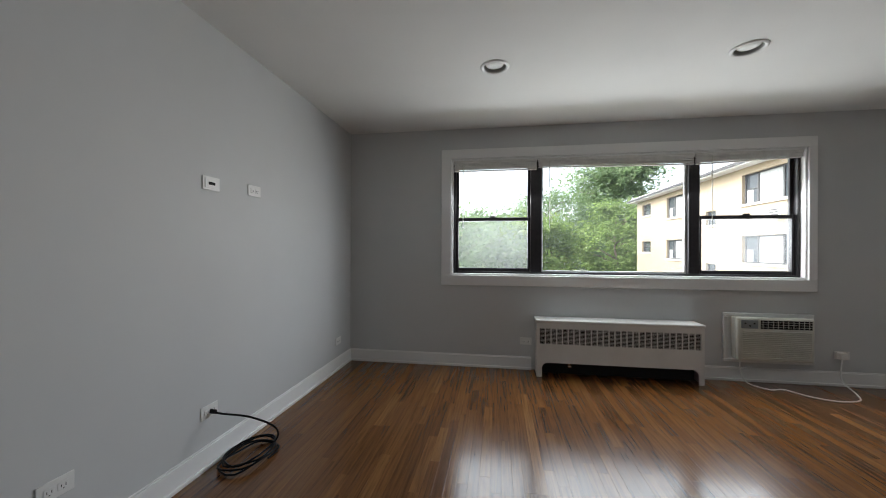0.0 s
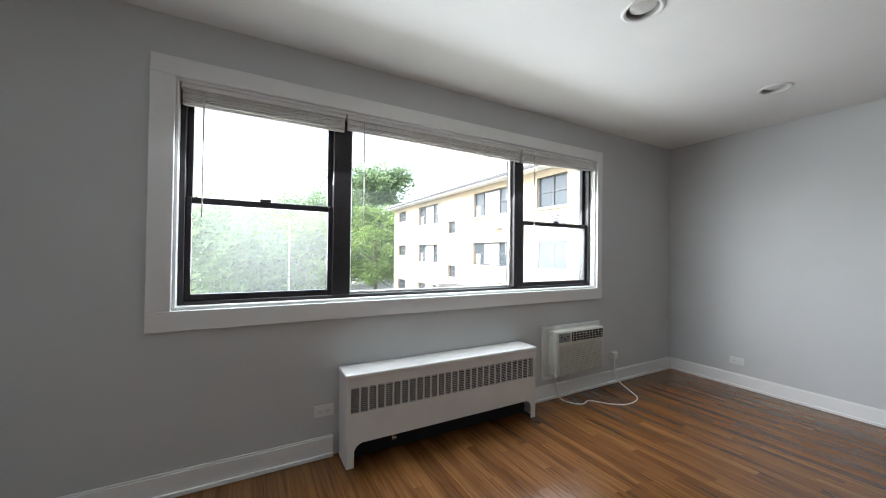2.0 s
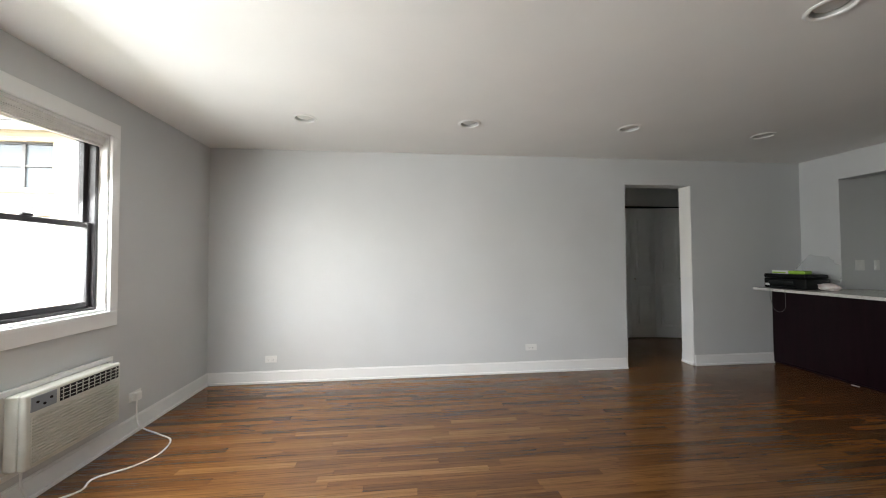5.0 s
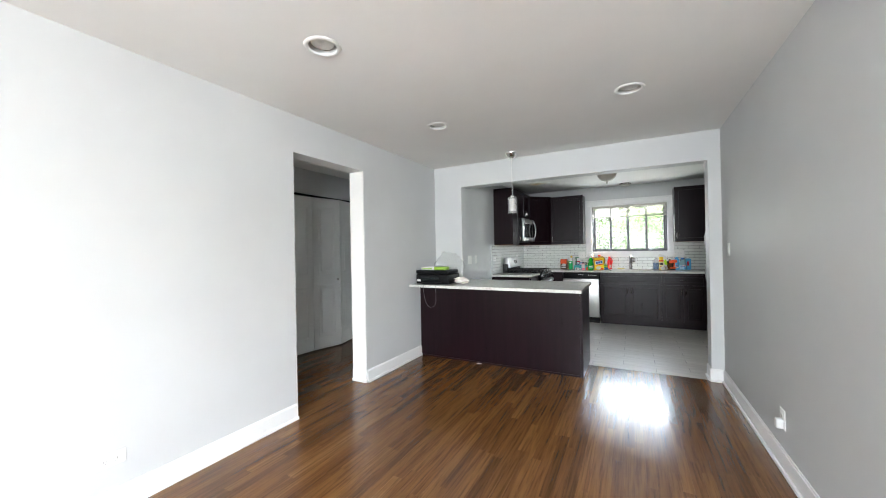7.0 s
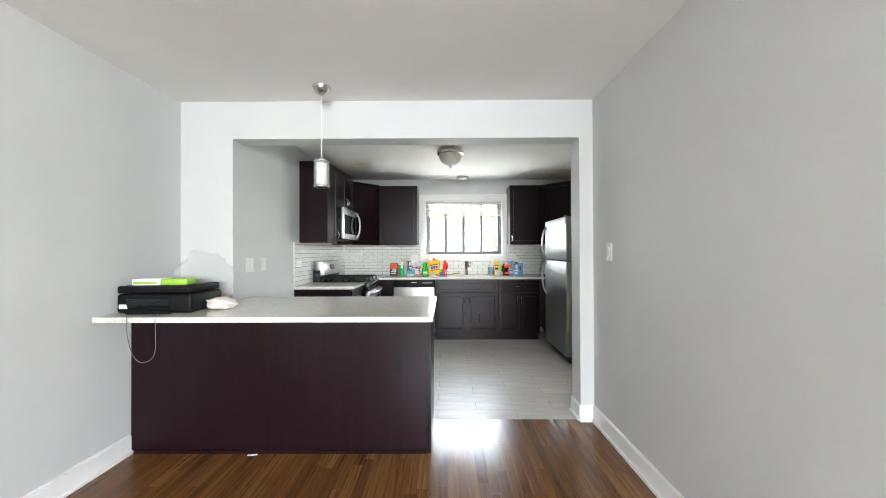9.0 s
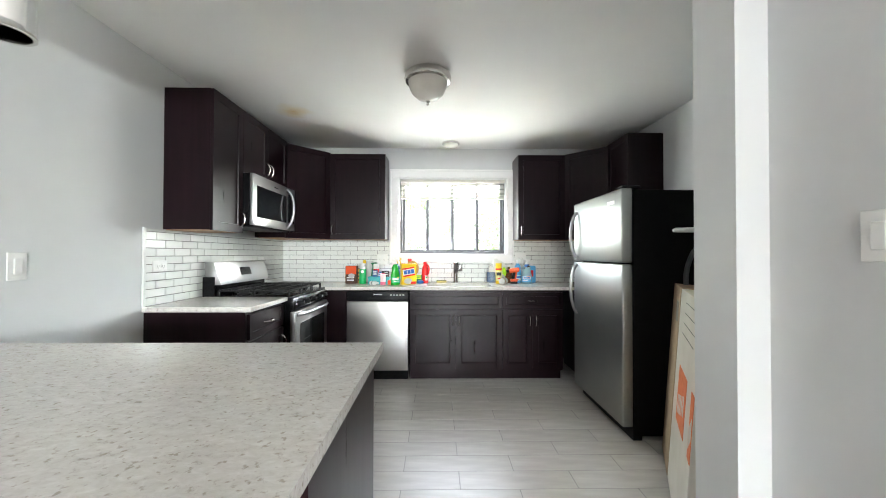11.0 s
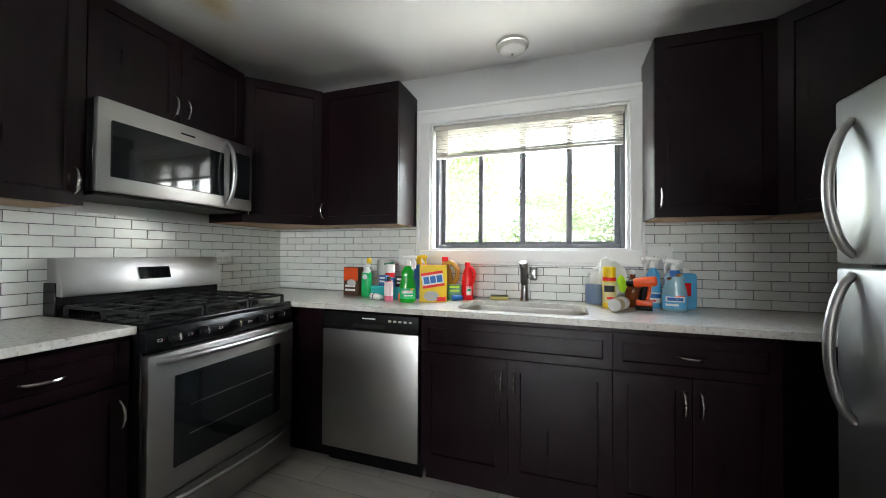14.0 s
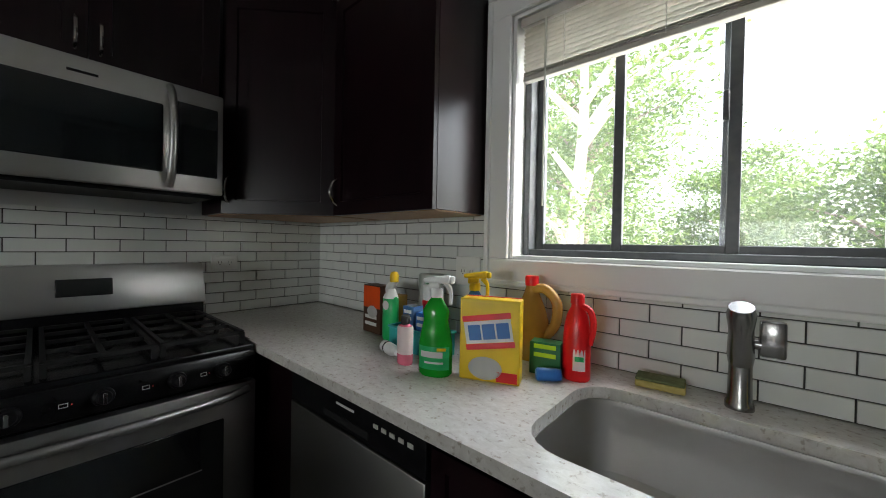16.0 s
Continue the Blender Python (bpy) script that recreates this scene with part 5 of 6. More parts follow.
C_ORANGE, C_LIME, C_AMBER = plastic("tool_orange", (0.80, 0.09, 0.012), 0.35), plastic("lime_bristle", (0.50, 0.80, 0.02), 0.7), plastic("amber_glass", (0.25, 0.07, 0.015), 0.08, 0.5)
C_GREY, C_PALEPINK = plastic("grey_paper", (0.55, 0.55, 0.53), 0.8), plastic("pale_pink_label", (0.80, 0.66, 0.66), 0.5)
C_CLEARBLUE = plastic("pale_blue_liquid", (0.40, 0.66, 0.78), 0.08, 0.45)
C_DARK = plastic("dark_liquid_blue", (0.09, 0.20, 0.42), 0.1, 0.2)
C_ROSE = plastic("rose_print", (0.66, 0.36, 0.38), 0.5)
CT = 0.9155


def bars(parent, name, x0, x1, z0, z1, y, mat, n=1, label=""):
    """Printed bars on the front (local -y) of a pack."""
    h = (z1 - z0) / (2 * n - 1)
    return part(name, boxes(*[(x0, x1, y - 0.001, y, z0 + 2 * h * i, z0 + (2 * i + 1) * h) for i in range(n)]), mat, parent, label, smooth=False)


def patch(parent, name, r, z0, z1, mat, half=60, sy=1.0, r1=None, mid=0, label=""):
    """A label on the front of a round pack: an arc about local -y."""
    bm = bmesh.new()
    r1 = r1 or r
    rows = []
    for k in range(13):
        a = radians(mid - half + 2 * half * k / 12)
        rows.append([bm.verts.new((q * math.sin(a), -q * math.cos(a) * sy, z)) for q, z in ((r, z0), ((r + r1) / 2, (z0 + z1) / 2), (r1, z1))])
    for a, b_ in zip(rows, rows[1:]):
        for k in range(2):
            bm.faces.new((a[k], b_[k], b_[k + 1], a[k + 1]))
    return part(name, bm, mat, parent, label)


def trigger_head(parent, z, mat, s=1.0, turn=90):
    """Spray trigger on a neck that ends at height z."""
    m = pose(0, 0, 0, 0, 0, turn)
    part("collar", lathe([(0.017 * s, z - 0.012), (0.018 * s, z), (0.016 * s, z + 0.012)], n=18), mat, parent)
    bm = boxes((-0.013 * s, 0.013 * s, -0.040 * s, 0.036 * s, z + 0.026 * s, z + 0.050 * s), (-0.010 * s, 0.010 * s, -0.052 * s, -0.038 * s, z + 0.027 * s, z + 0.047 * s), (-0.011 * s, 0.011 * s, -0.012 * s, 0.022 * s, z + 0.008 * s, z + 0.03 * s), bevel=0.006 * s, seg=2)
    for v in bm.verts:
        if v.co.y > 0.02 * s and v.co.z > z + 0.04 * s:
            v.co.z -= 0.010 * s
    part("spray_head", turned(bm, m), mat, parent)
    lever = tube(smooth_curve([(0, -0.024 * s, z + 0.026 * s), (0, -0.040 * s, z + 0.008 * s), (0, -0.040 * s, z - 0.03 * s)], 5), [0.008 * s] * 5 + [0.006 * s] * 6, 8)
    part("trigger", turned(lever, m), mat, parent)


def spray_bottle(x, y, rz, h, w, body, head, label, prints=(), flat=0.6, turn=90):
    """prints: rows of (material, z0, z1, half angle, middle angle), heights as shares of h."""
    b = thing("spray_bottle", pose(x, y, CT, 0, 0, rz), label, "spray bottle")
    part("bottle", lathe([(w * 0.42, 0), (w * 0.5, 0.008), (w * 0.5, h * 0.32), (w * 0.44, h * 0.45), (w * 0.36, h * 0.56), (w * 0.40, h * 0.66), (w * 0.26, h * 0.74), (0.014, h * 0.79), (0.014, h * 0.82)], n=28, sy=flat), body, b)
    for i, (m_, z0, z1, half, mid) in enumerate(prints):
        patch(b, "label" if not i else "print", w * 0.5 + 0.0008 + 0.0004 * i, h * z0, h * z1, m_, half, flat, mid=mid)
    trigger_head(b, h * 0.84, head, h / 0.27, turn)
    return b


def carton(x, y, rz, w, d, h, mat, label, category="box"):
    b = thing("carton", pose(x, y, CT, 0, 0, rz), label, category)
    part("box", boxes((-w / 2, w / 2, -d / 2, d / 2, 0, h), bevel=0.002), mat, b)
    return b


# by the range corner
b = carton(-1.235, -9.66, 176, 0.12, 0.06, 0.19, C_BROWN, "brown and orange cardboard cleaner box")
bars(b, "print", -0.056, 0.056, 0.10, 0.186, -0.0302, C_ORANGE)
part("print_disc", turned(lathe([(0.034, 0), (0.034, 0.001)], n=24, sy=0.7), pose(0.005, -0.0304, 0.085, 90, 0, 0)), C_GREY, b)
bars(b, "print", -0.045, 0.035, 0.03, 0.07, -0.0302, C_WHITE, 2)
part("side_print", boxes((-0.0615, -0.06, -0.028, 0.028, 0.01, 0.18)), C_GOLD, b)
b = carton(-1.315, -9.70, 182, 0.05, 0.05, 0.155, C_GOLD, "narrow gold cardboard pack")
bars(b, "print", -0.02, 0.02, 0.03, 0.12, -0.0252, C_BROWN, 3)
b = thing("cleaner_bottle", pose(-1.36, -9.62, CT), "bright green cleaner bottle with bent white neck", "bottle")
part("bottle", lathe([(0.033, 0), (0.037, 0.008), (0.037, 0.10), (0.036, 0.15), (0.024, 0.165), (0.015, 0.17)], n=24, sy=0.65), C_TGREEN, b)
part("neck", tube(smooth_curve([(0, 0, 0.155), (0, 0, 0.175), (0.005, 0, 0.192), (-0.012, 0, 0.21), (-0.018, 0, 0.222)], 5), [0.03, 0.029, 0.027, 0.025, 0.023, 0.021, 0.02, 0.019, 0.018, 0.018, 0.017, 0.017, 0.016, 0.016, 0.015, 0.015, 0.015, 0.014, 0.014, 0.014, 0.014], 14), C_WHITE, b, "bent white neck")
part("cap", lathe([(0.016, 0.216), (0.017, 0.24), (0.011, 0.252), (0.003, 0.255)], (-0.018, 0, 0), 16), C_YELLOW, b, "yellow cap")
part("badge", turned(lathe([(0.017, 0), (0.017, 0.001)], n=18), pose(0, 0.0245, 0.13, -90, 0, 0)), C_WHITE, b)
b = thing("paper_roll", pose(-1.385, -9.815, CT), "grey-white upright paper roll against the tiles", "paper roll")
part("roll", lathe([(0.05, 0), (0.052, 0.004), (0.052, 0.232), (0.05, 0.236), (0.02, 0.236), (0.02, 0.20)], n=30), C_GREY, b)
spray_bottle(-1.45, -9.75, 200, 0.22, 0.055, C_DGREEN, C_DGREEN, "small dark green spray bottle")
b = thing("aerosol_can", pose(-1.49, -9.70, CT), "tall aerosol can with white cap", "can")
part("can", lathe([(0.03, 0), (0.032, 0.004), (0.032, 0.15), (0.026, 0.162)], n=24), C_RED, b)
part("label", lathe([(0.0323, 0.02), (0.0323, 0.11)], n=24), C_WHITE, b)
part("cap", lathe([(0.030, 0.155), (0.031, 0.16), (0.031, 0.205), (0.028, 0.21)], n=24), C_WHITE, b, "white cap")
b = thing("basket", pose(-1.54, -9.60, CT, 0, 0, 180), "teal plastic caddy full of small packs", "basket")
part("bin", boxes((-0.11, 0.11, -0.045, -0.041, 0, 0.075), (-0.11, 0.11, 0.041, 0.045, 0, 0.075), (-0.11, -0.106, -0.041, 0.041, 0, 0.075), (0.106, 0.11, -0.041, 0.041, 0, 0.075), (-0.106, 0.106, -0.041, 0.041, 0, 0.004), bevel=0.001), C_TEAL, b)
part("rim", boxes((-0.115, 0.115, -0.05, -0.04, 0.07, 0.078), (-0.115, 0.115, 0.04, 0.05, 0.07, 0.078), (-0.115, -0.105, -0.04, 0.04, 0.07, 0.078), (0.105, 0.115, -0.04, 0.04, 0.07, 0.078), bevel=0.002), C_TEAL, b)
for i, (w, h, m_) in enumerate(((0.05, 0.14, C_DARK), (0.045, 0.125, C_BLUE), (0.05, 0.135, M_INK))):
    p = carton(-1.495 - 0.06 * i, -9.605, 180, w, 0.05, h, m_, "dark small pack standing in the caddy", "pack")
    p.location.z += 0.005
    bars(p, "print", -w * 0.35, w * 0.35, h - 0.045, h - 0.012, -0.0252, C_WHITE, 2)
b = thing("small_bottle", pose(-1.50, -9.50, CT + 0.019, 0, 90, 165), "small white bottle lying on its side", "bottle")
part("bottle", lathe([(0.016, -0.045), (0.019, -0.04), (0.019, 0.02), (0.012, 0.032), (0.010, 0.05)], n=18), C_WHITE, b)
part("print", lathe([(0.0193, -0.02), (0.0193, -0.012)], n=18), M_INK, b)
b = thing("pink_bottle", pose(-1.597, -9.475, CT), "pink remover bottle with black cap", "bottle")
part("bottle", lathe([(0.024, 0), (0.027, 0.005), (0.027, 0.10), (0.025, 0.112), (0.012, 0.12)], n=22, sy=0.75), C_PINK, b)
part("label", lathe([(0.0275, 0.032), (0.0275, 0.108), (0.0255, 0.113)], n=22, sy=0.75), C_PALEPINK, b)
part("cap", lathe([(0.013, 0.118), (0.013, 0.142), (0.011, 0.145)], n=18), M_INK, b, "black cap")
for i in range(5):
    patch(b, "print", 0.0278, 0.045 + 0.012 * i, 0.0475 + 0.012 * i, C_ROSE, 55 - 9 * (i % 3), 0.75)
b = carton(-1.655, -9.53, 170, 0.03, 0.03, 0.045, C_ORANGE, "tiny orange carton beside the bottles")
spray_bottle(-1.722, -9.472, 205, 0.268, 0.095, C_GREEN, C_WHITE, "green spray cleaner bottle with white trigger", ((C_TGREEN, 0.08, 0.31, 62, 0), (C_WHITE, 0.20, 0.26, 40, -6), (C_WHITE, 0.14, 0.16, 32, 4), (C_YELLOW, 0.27, 0.30, 16, 30)))
spray_bottle(-1.715, -9.66, 200, 0.27, 0.085, C_BLUE, C_YELLOW, "blue spray bottle with yellow trigger")
b = carton(-1.85, -9.552, 201, 0.16, 0.052, 0.216, C_YELLOW, "yellow soap pad box with red and blue print")
band = pose(0, 0, 0.132) @ pose(0, 0, 0, 0, -9, 0)
part("red_band", turned(boxes((-0.068, 0.062, -0.0266, -0.026, 0.03, 0.045), (-0.068, 0.062, -0.0266, -0.026, -0.045, -0.03)), band), C_RED, b, smooth=False)
part("white_field", turned(boxes((-0.066, 0.06, -0.0266, -0.026, -0.029, 0.029)), band), C_WHITE, b, smooth=False)
part("letter_block", turned(boxes((-0.056, -0.023, -0.0276, -0.0266, -0.02, 0.02), (-0.018, 0.015, -0.0276, -0.0266, -0.02, 0.02), (0.02, 0.053, -0.0276, -0.0266, -0.02, 0.02)), band), C_BLUE, b, "blue block shapes", smooth=False)
part("pad_picture", turned(lathe([(0.03, 0), (0.03, 0.001)], n=20, sx=1.5), pose(-0.01, -0.0262, 0.035, 90, 0, 0)), C_GREY, b)
bars(b, "red_corner", 0.02, 0.074, 0.004, 0.03, -0.0262, C_RED)
part("open_flap", boxes((-0.075, 0.075, 0.02, 0.024, 0.214, 0.218)), C_RED, b)
b = thing("gold_jug", pose(-1.845, -9.79, CT, 0, 0, 180) @ Matrix.Scale(1.12, 4), "gold cleaner jug with red cap and grip", "bottle")
part("bottle", lathe([(0.046, 0), (0.05, 0.008), (0.05, 0.11), (0.038, 0.15), (0.021, 0.19), (0.016, 0.212)], n=28, sy=0.7), C_GOLD, b)
part("grip", tube(smooth_curve([(0.008, 0, 0.198), (0.042, 0, 0.20), (0.074, 0, 0.165), (0.072, 0, 0.11), (0.044, 0, 0.07)], 6), 0.014, 12), C_GOLD, b)
part("cap", lathe([(0.019, 0.208), (0.02, 0.23), (0.018, 0.235)], n=20), C_RED, b, "red cap")
b = carton(-1.94, -9.70, 192, 0.085, 0.05, 0.09, C_DGREEN, "small green cardboard pack")
bars(b, "print", -0.03, 0.03, 0.05, 0.085, -0.0252, C_LIME, 2)
b = thing("blue_cap_tube", pose(-1.968, -9.645, CT + 0.017, 0, 90, 215), "small blue tube lying on the counter", "tube")
part("tube", lathe([(0.013, -0.03), (0.017, -0.026), (0.017, 0.02), (0.014, 0.035)], n=18), C_BLUE, b)
b = thing("red_bottle", pose(-2.018, -9.715, CT, 0, 0, 180), "red drain cleaner bottle with moulded grip", "bottle")
part("bottle", lathe([(0.033, 0), (0.037, 0.006), (0.037, 0.10), (0.034, 0.14), (0.027, 0.175), (0.017, 0.195), (0.015, 0.208)], n=24, sy=0.8), C_RED, b)
part("grip", tube(smooth_curve([(0.010, 0, 0.20), (0.034, 0, 0.188), (0.043, 0, 0.15), (0.034, 0, 0.10)], 5), 0.009, 8), C_RED, b)
part("cap", lathe([(0.018, 0.205), (0.018, 0.228), (0.016, 0.231)], n=18), C_RED, b)
patch(b, "label", 0.0376, 0.03, 0.10, C_PALEPINK, 26, 0.8, 0.0365, 28)
patch(b, "print", 0.0379, 0.055, 0.068, C_TGREEN, 18, 0.8, mid=28)
b = thing("sponge", pose(-2.20, -9.81, CT, 0, 0, 6), "worn yellow scrub sponge behind the sink", "sponge")
part("foam", boxes((-0.055, 0.055, -0.033, 0.033, 0, 0.018), bevel=0.005, seg=2), varied("yellow_foam", (0.52, 0.42, 0.12), (0.62, 0.52, 0.2), 0.95, 60.0, 0.6), b)
part("scrub_pad", boxes((-0.054, 0.054, -0.032, 0.032, 0.018, 0.024), bevel=0.002), varied("dull_green_scrub", (0.12, 0.15, 0.06), (0.2, 0.22, 0.1), 0.95, 80.0, 0.6), b)

# right of the sink
b = thing("jug", pose(-2.755, -9.78, CT), "clear jug of dark blue liquid", "jug")
part("bottle", lathe([(0.05, 0), (0.054, 0.006), (0.054, 0.14), (0.04, 0.175), (0.018, 0.195), (0.017, 0.205)], n=26, sy=0.75), see_through("clear_jug_plastic", (0.8, 0.82, 0.8), 0.18), b)
part("liquid", lathe([(0.048, 0.004), (0.052, 0.01), (0.052, 0.118)], n=26, sy=0.75), C_DARK, b, "dark blue liquid")
crumpled("plastic_bag", pose(-2.825, -9.805, CT), (0.082, 0.055, 0.255), M_BAGW, "crumpled white plastic bag stuffed upright", "bag", 7, 3)
b = thing("aerosol_can", pose(-2.815, -9.655, CT, 0, 0, 180), "yellow aerosol cleaner can with yellow cap", "can")
part("can", lathe([(0.031, 0), (0.0335, 0.004), (0.0335, 0.16), (0.029, 0.168)], n=28), C_YELLOW, b)
part("cap", lathe([(0.031, 0.168), (0.032, 0.172), (0.032, 0.215), (0.029, 0.22)], n=26), C_YELLOW, b, "deep yellow cap")
part("red_band", lathe([(0.0338, 0.146), (0.0338, 0.165)], n=28), C_RED, b)
patch(b, "label", 0.0338, 0.03, 0.14, plastic("cream_label", (0.75, 0.66, 0.30), 0.4), 75)
patch(b, "print", 0.0342, 0.088, 0.122, M_INK, 48, mid=-5, label="dark printed patch")
patch(b, "print", 0.0342, 0.05, 0.062, C_RED, 35, mid=8)
b = thing("aerosol_can", pose(-2.855, -9.585, CT + 0.034, 0, 90, 245), "worn metal can lying on its side", "can")
part("can", lathe([(0.029, -0.075), (0.033, -0.07), (0.033, 0.06), (0.026, 0.07), (0.012, 0.076)], n=26), plastic("tan_can", (0.50, 0.38, 0.2), 0.35), b)
part("base_rim", lathe([(0.028, -0.076), (0.030, -0.078), (0.033, -0.072)], n=26), C_GREY, b)
part("label", lathe([(0.0333, -0.02), (0.0333, 0.045)], n=26), C_WHITE, b)
b = thing("amber_bottle", pose(-2.945, -9.76, CT), "amber glass bottle behind the drill", "bottle")
part("bottle", lathe([(0.036, 0), (0.04, 0.006), (0.04, 0.11), (0.03, 0.14), (0.014, 0.155), (0.014, 0.18)], n=26), C_AMBER, b)
part("cap", lathe([(0.016, 0.178), (0.016, 0.20), (0.014, 0.202)], n=18), C_WHITE, b)
drill = thing("cordless_drill", pose(-2.982, -9.655, CT, 0, 0, 168) @ Matrix.Scale(0.82, 4), "orange cordless drill with green bristle brush", "drill")
part("battery", boxes((-0.05, 0.045, -0.035, 0.035, 0, 0.025), bevel=0.006, seg=2), M_BPLASTIC, drill)
part("foot", boxes((-0.048, 0.045, -0.033, 0.033, 0.026, 0.062), bevel=0.01, seg=2), C_ORANGE, drill)
part("grip", tube(smooth_curve([(-0.012, 0, 0.055), (-0.005, 0, 0.10), (0.004, 0, 0.15)], 5), 0.020, 12), M_BPLASTIC, drill, "black rubber grip")
part("grip_shell", tube(smooth_curve([(0.014, 0, 0.055), (0.022, 0, 0.10), (0.028, 0, 0.15)], 5), 0.012, 10), C_ORANGE, drill)
part("motor_housing", turned(lathe([(0.022, -0.07), (0.031, -0.06), (0.033, 0.0), (0.030, 0.05), (0.024, 0.062)], n=22), pose(0.0, 0, 0.175, 0, -98, 0)), C_ORANGE, drill)
part("chuck", turned(lathe([(0.022, 0.06), (0.021, 0.09), (0.013, 0.105)], n=20), pose(0.0, 0, 0.175, 0, -98, 0)), M_BPLASTIC, drill)
bm = bmesh.new()
rg = random.Random(5)
for i in range(260):
    a, t = rg.uniform(0, 6.283), rg.uniform(0.0, 1.0)
    r = 0.014 + 0.038 * math.sqrt(t)
    c = Vector((r * 0.4 * math.cos(a), r * 0.4 * math.sin(a), 0.105))
    e = Vector((r * 1.15 * math.cos(a), r * 1.15 * math.sin(a), 0.15 + 0.012 * rg.random() - 0.03 * t))
    add_rod(bm, c, e, 0.0022, 0.0016, 4)
part("brush", turned(bm, pose(0.0, 0, 0.175, 0, -98, 0)), C_LIME, drill, "lime green round brush", smooth=False)
spray_bottle(-3.045, -9.765, 185, 0.27, 0.085, C_LBLUE, C_WHITE, "blue and white spray bottle with white trigger", ((C_WHITE, 0.10, 0.31, 58, 0), (C_BLUE, 0.20, 0.28, 44, 5), (C_RED, 0.13, 0.16, 20, -15)), turn=-90)
bath = spray_bottle(-3.118, -9.66, 165, 0.262, 0.112, C_CLEARBLUE, C_WHITE, "wide pale blue bathroom spray with white trigger", ((C_LBLUE, 0.06, 0.31, 64, 0), (C_WHITE, 0.19, 0.29, 46, 4), (C_BLUE, 0.21, 0.27, 36, 4), (C_WHITE, 0.11, 0.15, 30, -12), (C_ORANGE, 0.29, 0.31, 22, 25)), 0.5, -90)
part("neck_band", lathe([(0.030, 0.172), (0.031, 0.178), (0.022, 0.205), (0.017, 0.21)], n=22, sy=0.7), C_BLUE, bath, "navy shrink band")
part("sash", turned(boxes((-0.034, 0.034, -0.021, -0.017, -0.007, 0.007), bevel=0.002), pose(0, 0, 0.176, 0, -24, 0)), C_AMBER, bath, "orange diagonal flash", smooth=False)
b = thing("refill_bottle", pose(-3.20, -9.775, CT, 0, 0, 190), "flat sky blue refill bottle with red print", "bottle")
part("bottle", boxes((-0.045, 0.045, -0.03, 0.03, 0, 0.19), bevel=0.016, seg=3), C_LBLUE, b)
bars(b, "print", -0.02, 0.01, 0.07, 0.14, -0.0305, C_RED, 1)
part("cap", lathe([(0.015, 0.188), (0.015, 0.212), (0.013, 0.215)], n=18), C_WHITE, b)


# ---- outside ----
GZ = -3.4
M_LAWN = varied("grass_and_lot_ground", (0.27, 0.27, 0.23), (0.38, 0.37, 0.33), 0.9, 0.3)
M_BRICK = material("buff_brick", (0.5, 0.36, 0.2), 0.85)
_b = node(M_BRICK, "ShaderNodeTexBrick", Scale=1.0)
_b.inputs["Color1"].default_value, _b.inputs["Color2"].default_value, _b.inputs["Mortar"].default_value = (0.355, 0.285, 0.195, 1), (0.30, 0.235, 0.155, 1), (0.33, 0.29, 0.235, 1)
_b.inputs["Brick Width"].default_value, _b.inputs["Row Height"].default_value, _b.inputs["Mortar Size"].default_value = 0.21, 0.075, 0.01
_t = node(M_BRICK, "ShaderNodeNewGeometry")
_s = node(M_BRICK, "ShaderNodeSeparateXYZ")
_a = node(M_BRICK, "ShaderNodeMath")
_c = node(M_BRICK, "ShaderNodeCombineXYZ")
wire(M_BRICK, _t.outputs["Position"], _s.inputs[0])
wire(M_BRICK, _s.outputs["X"], _a.inputs[0])
wire(M_BRICK, _s.outputs["Y"], _a.inputs[1])
wire(M_BRICK, _a.outputs[0], _c.inputs["X"])
wire(M_BRICK, _s.outputs["Z"], _c.inputs["Y"])
wire(M_BRICK, _c.outputs[0], _b.inputs["Vector"])
wire(M_BRICK, _b.outputs["Color"], bsdf(M_BRICK).inputs["Base Color"])
M_ROOF = varied("white_eave_metal", (0.55, 0.55, 0.55), (0.65, 0.65, 0.64), 0.5, 2.0)
M_STONE = varied("pale_stone_sill", (0.5, 0.48, 0.43), (0.6, 0.58, 0.52), 0.8, 6.0, 0.1)
M_HOUSEFRAME = varied("brown_window_frame", (0.045, 0.045, 0.048), (0.07, 0.07, 0.074), 0.6, 10.0)
M_HOUSEGLASS = material("far_window_glass", (0.05, 0.06, 0.07), 0.08)
M_CURTAIN = varied("pale_curtain", (0.26, 0.27, 0.28), (0.34, 0.35, 0.36), 0.9, 10.0)
M_BARK = varied("grey_brown_bark", (0.10, 0.075, 0.055), (0.2, 0.16, 0.12), 0.9, 14.0, 0.6, stretch=(4, 4, 1))
M_PALEBARK = varied("pale_birch_bark", (0.26, 0.215, 0.165), (0.36, 0.31, 0.25), 0.85, 10.0, 0.4, stretch=(1, 1, 4))
structure("ground", boxes((-400, 400, -400, 400, GZ - 0.5, GZ)), M_LAWN, "grass and paved ground below the apartment", "ground")
# outer shell of the own house
structure("house_shell", boxes((-5.9, 2.3, 0.22, 0.24, GZ, 0.0), (-4.5, 0.3, -10.16, -10.1, GZ, 0.0), (-5.72, 2.2, -7.1, 0.22, -0.35, -0.12), (-4.28, -0.2, -10.1, -7.1, -0.35, -0.12)), M_BRICK, "buff brick outer wall of the own house", "wall")

neigh = thing("apartment_building", (7.3, 16.5, GZ), "buff brick three-storey apartment building with white eaves", "building")


def npart(name, rows, mat, parent=neigh, label="", bevel=0.0):
    return part(name, turned(boxes(*rows, bevel=bevel), Matrix.Translation((-7.3, -16.5, -GZ))), mat, parent, label, smooth=False)


FLOORS = ((3.32, 4.68), (0.62, 1.86), (-2.18, -0.98))
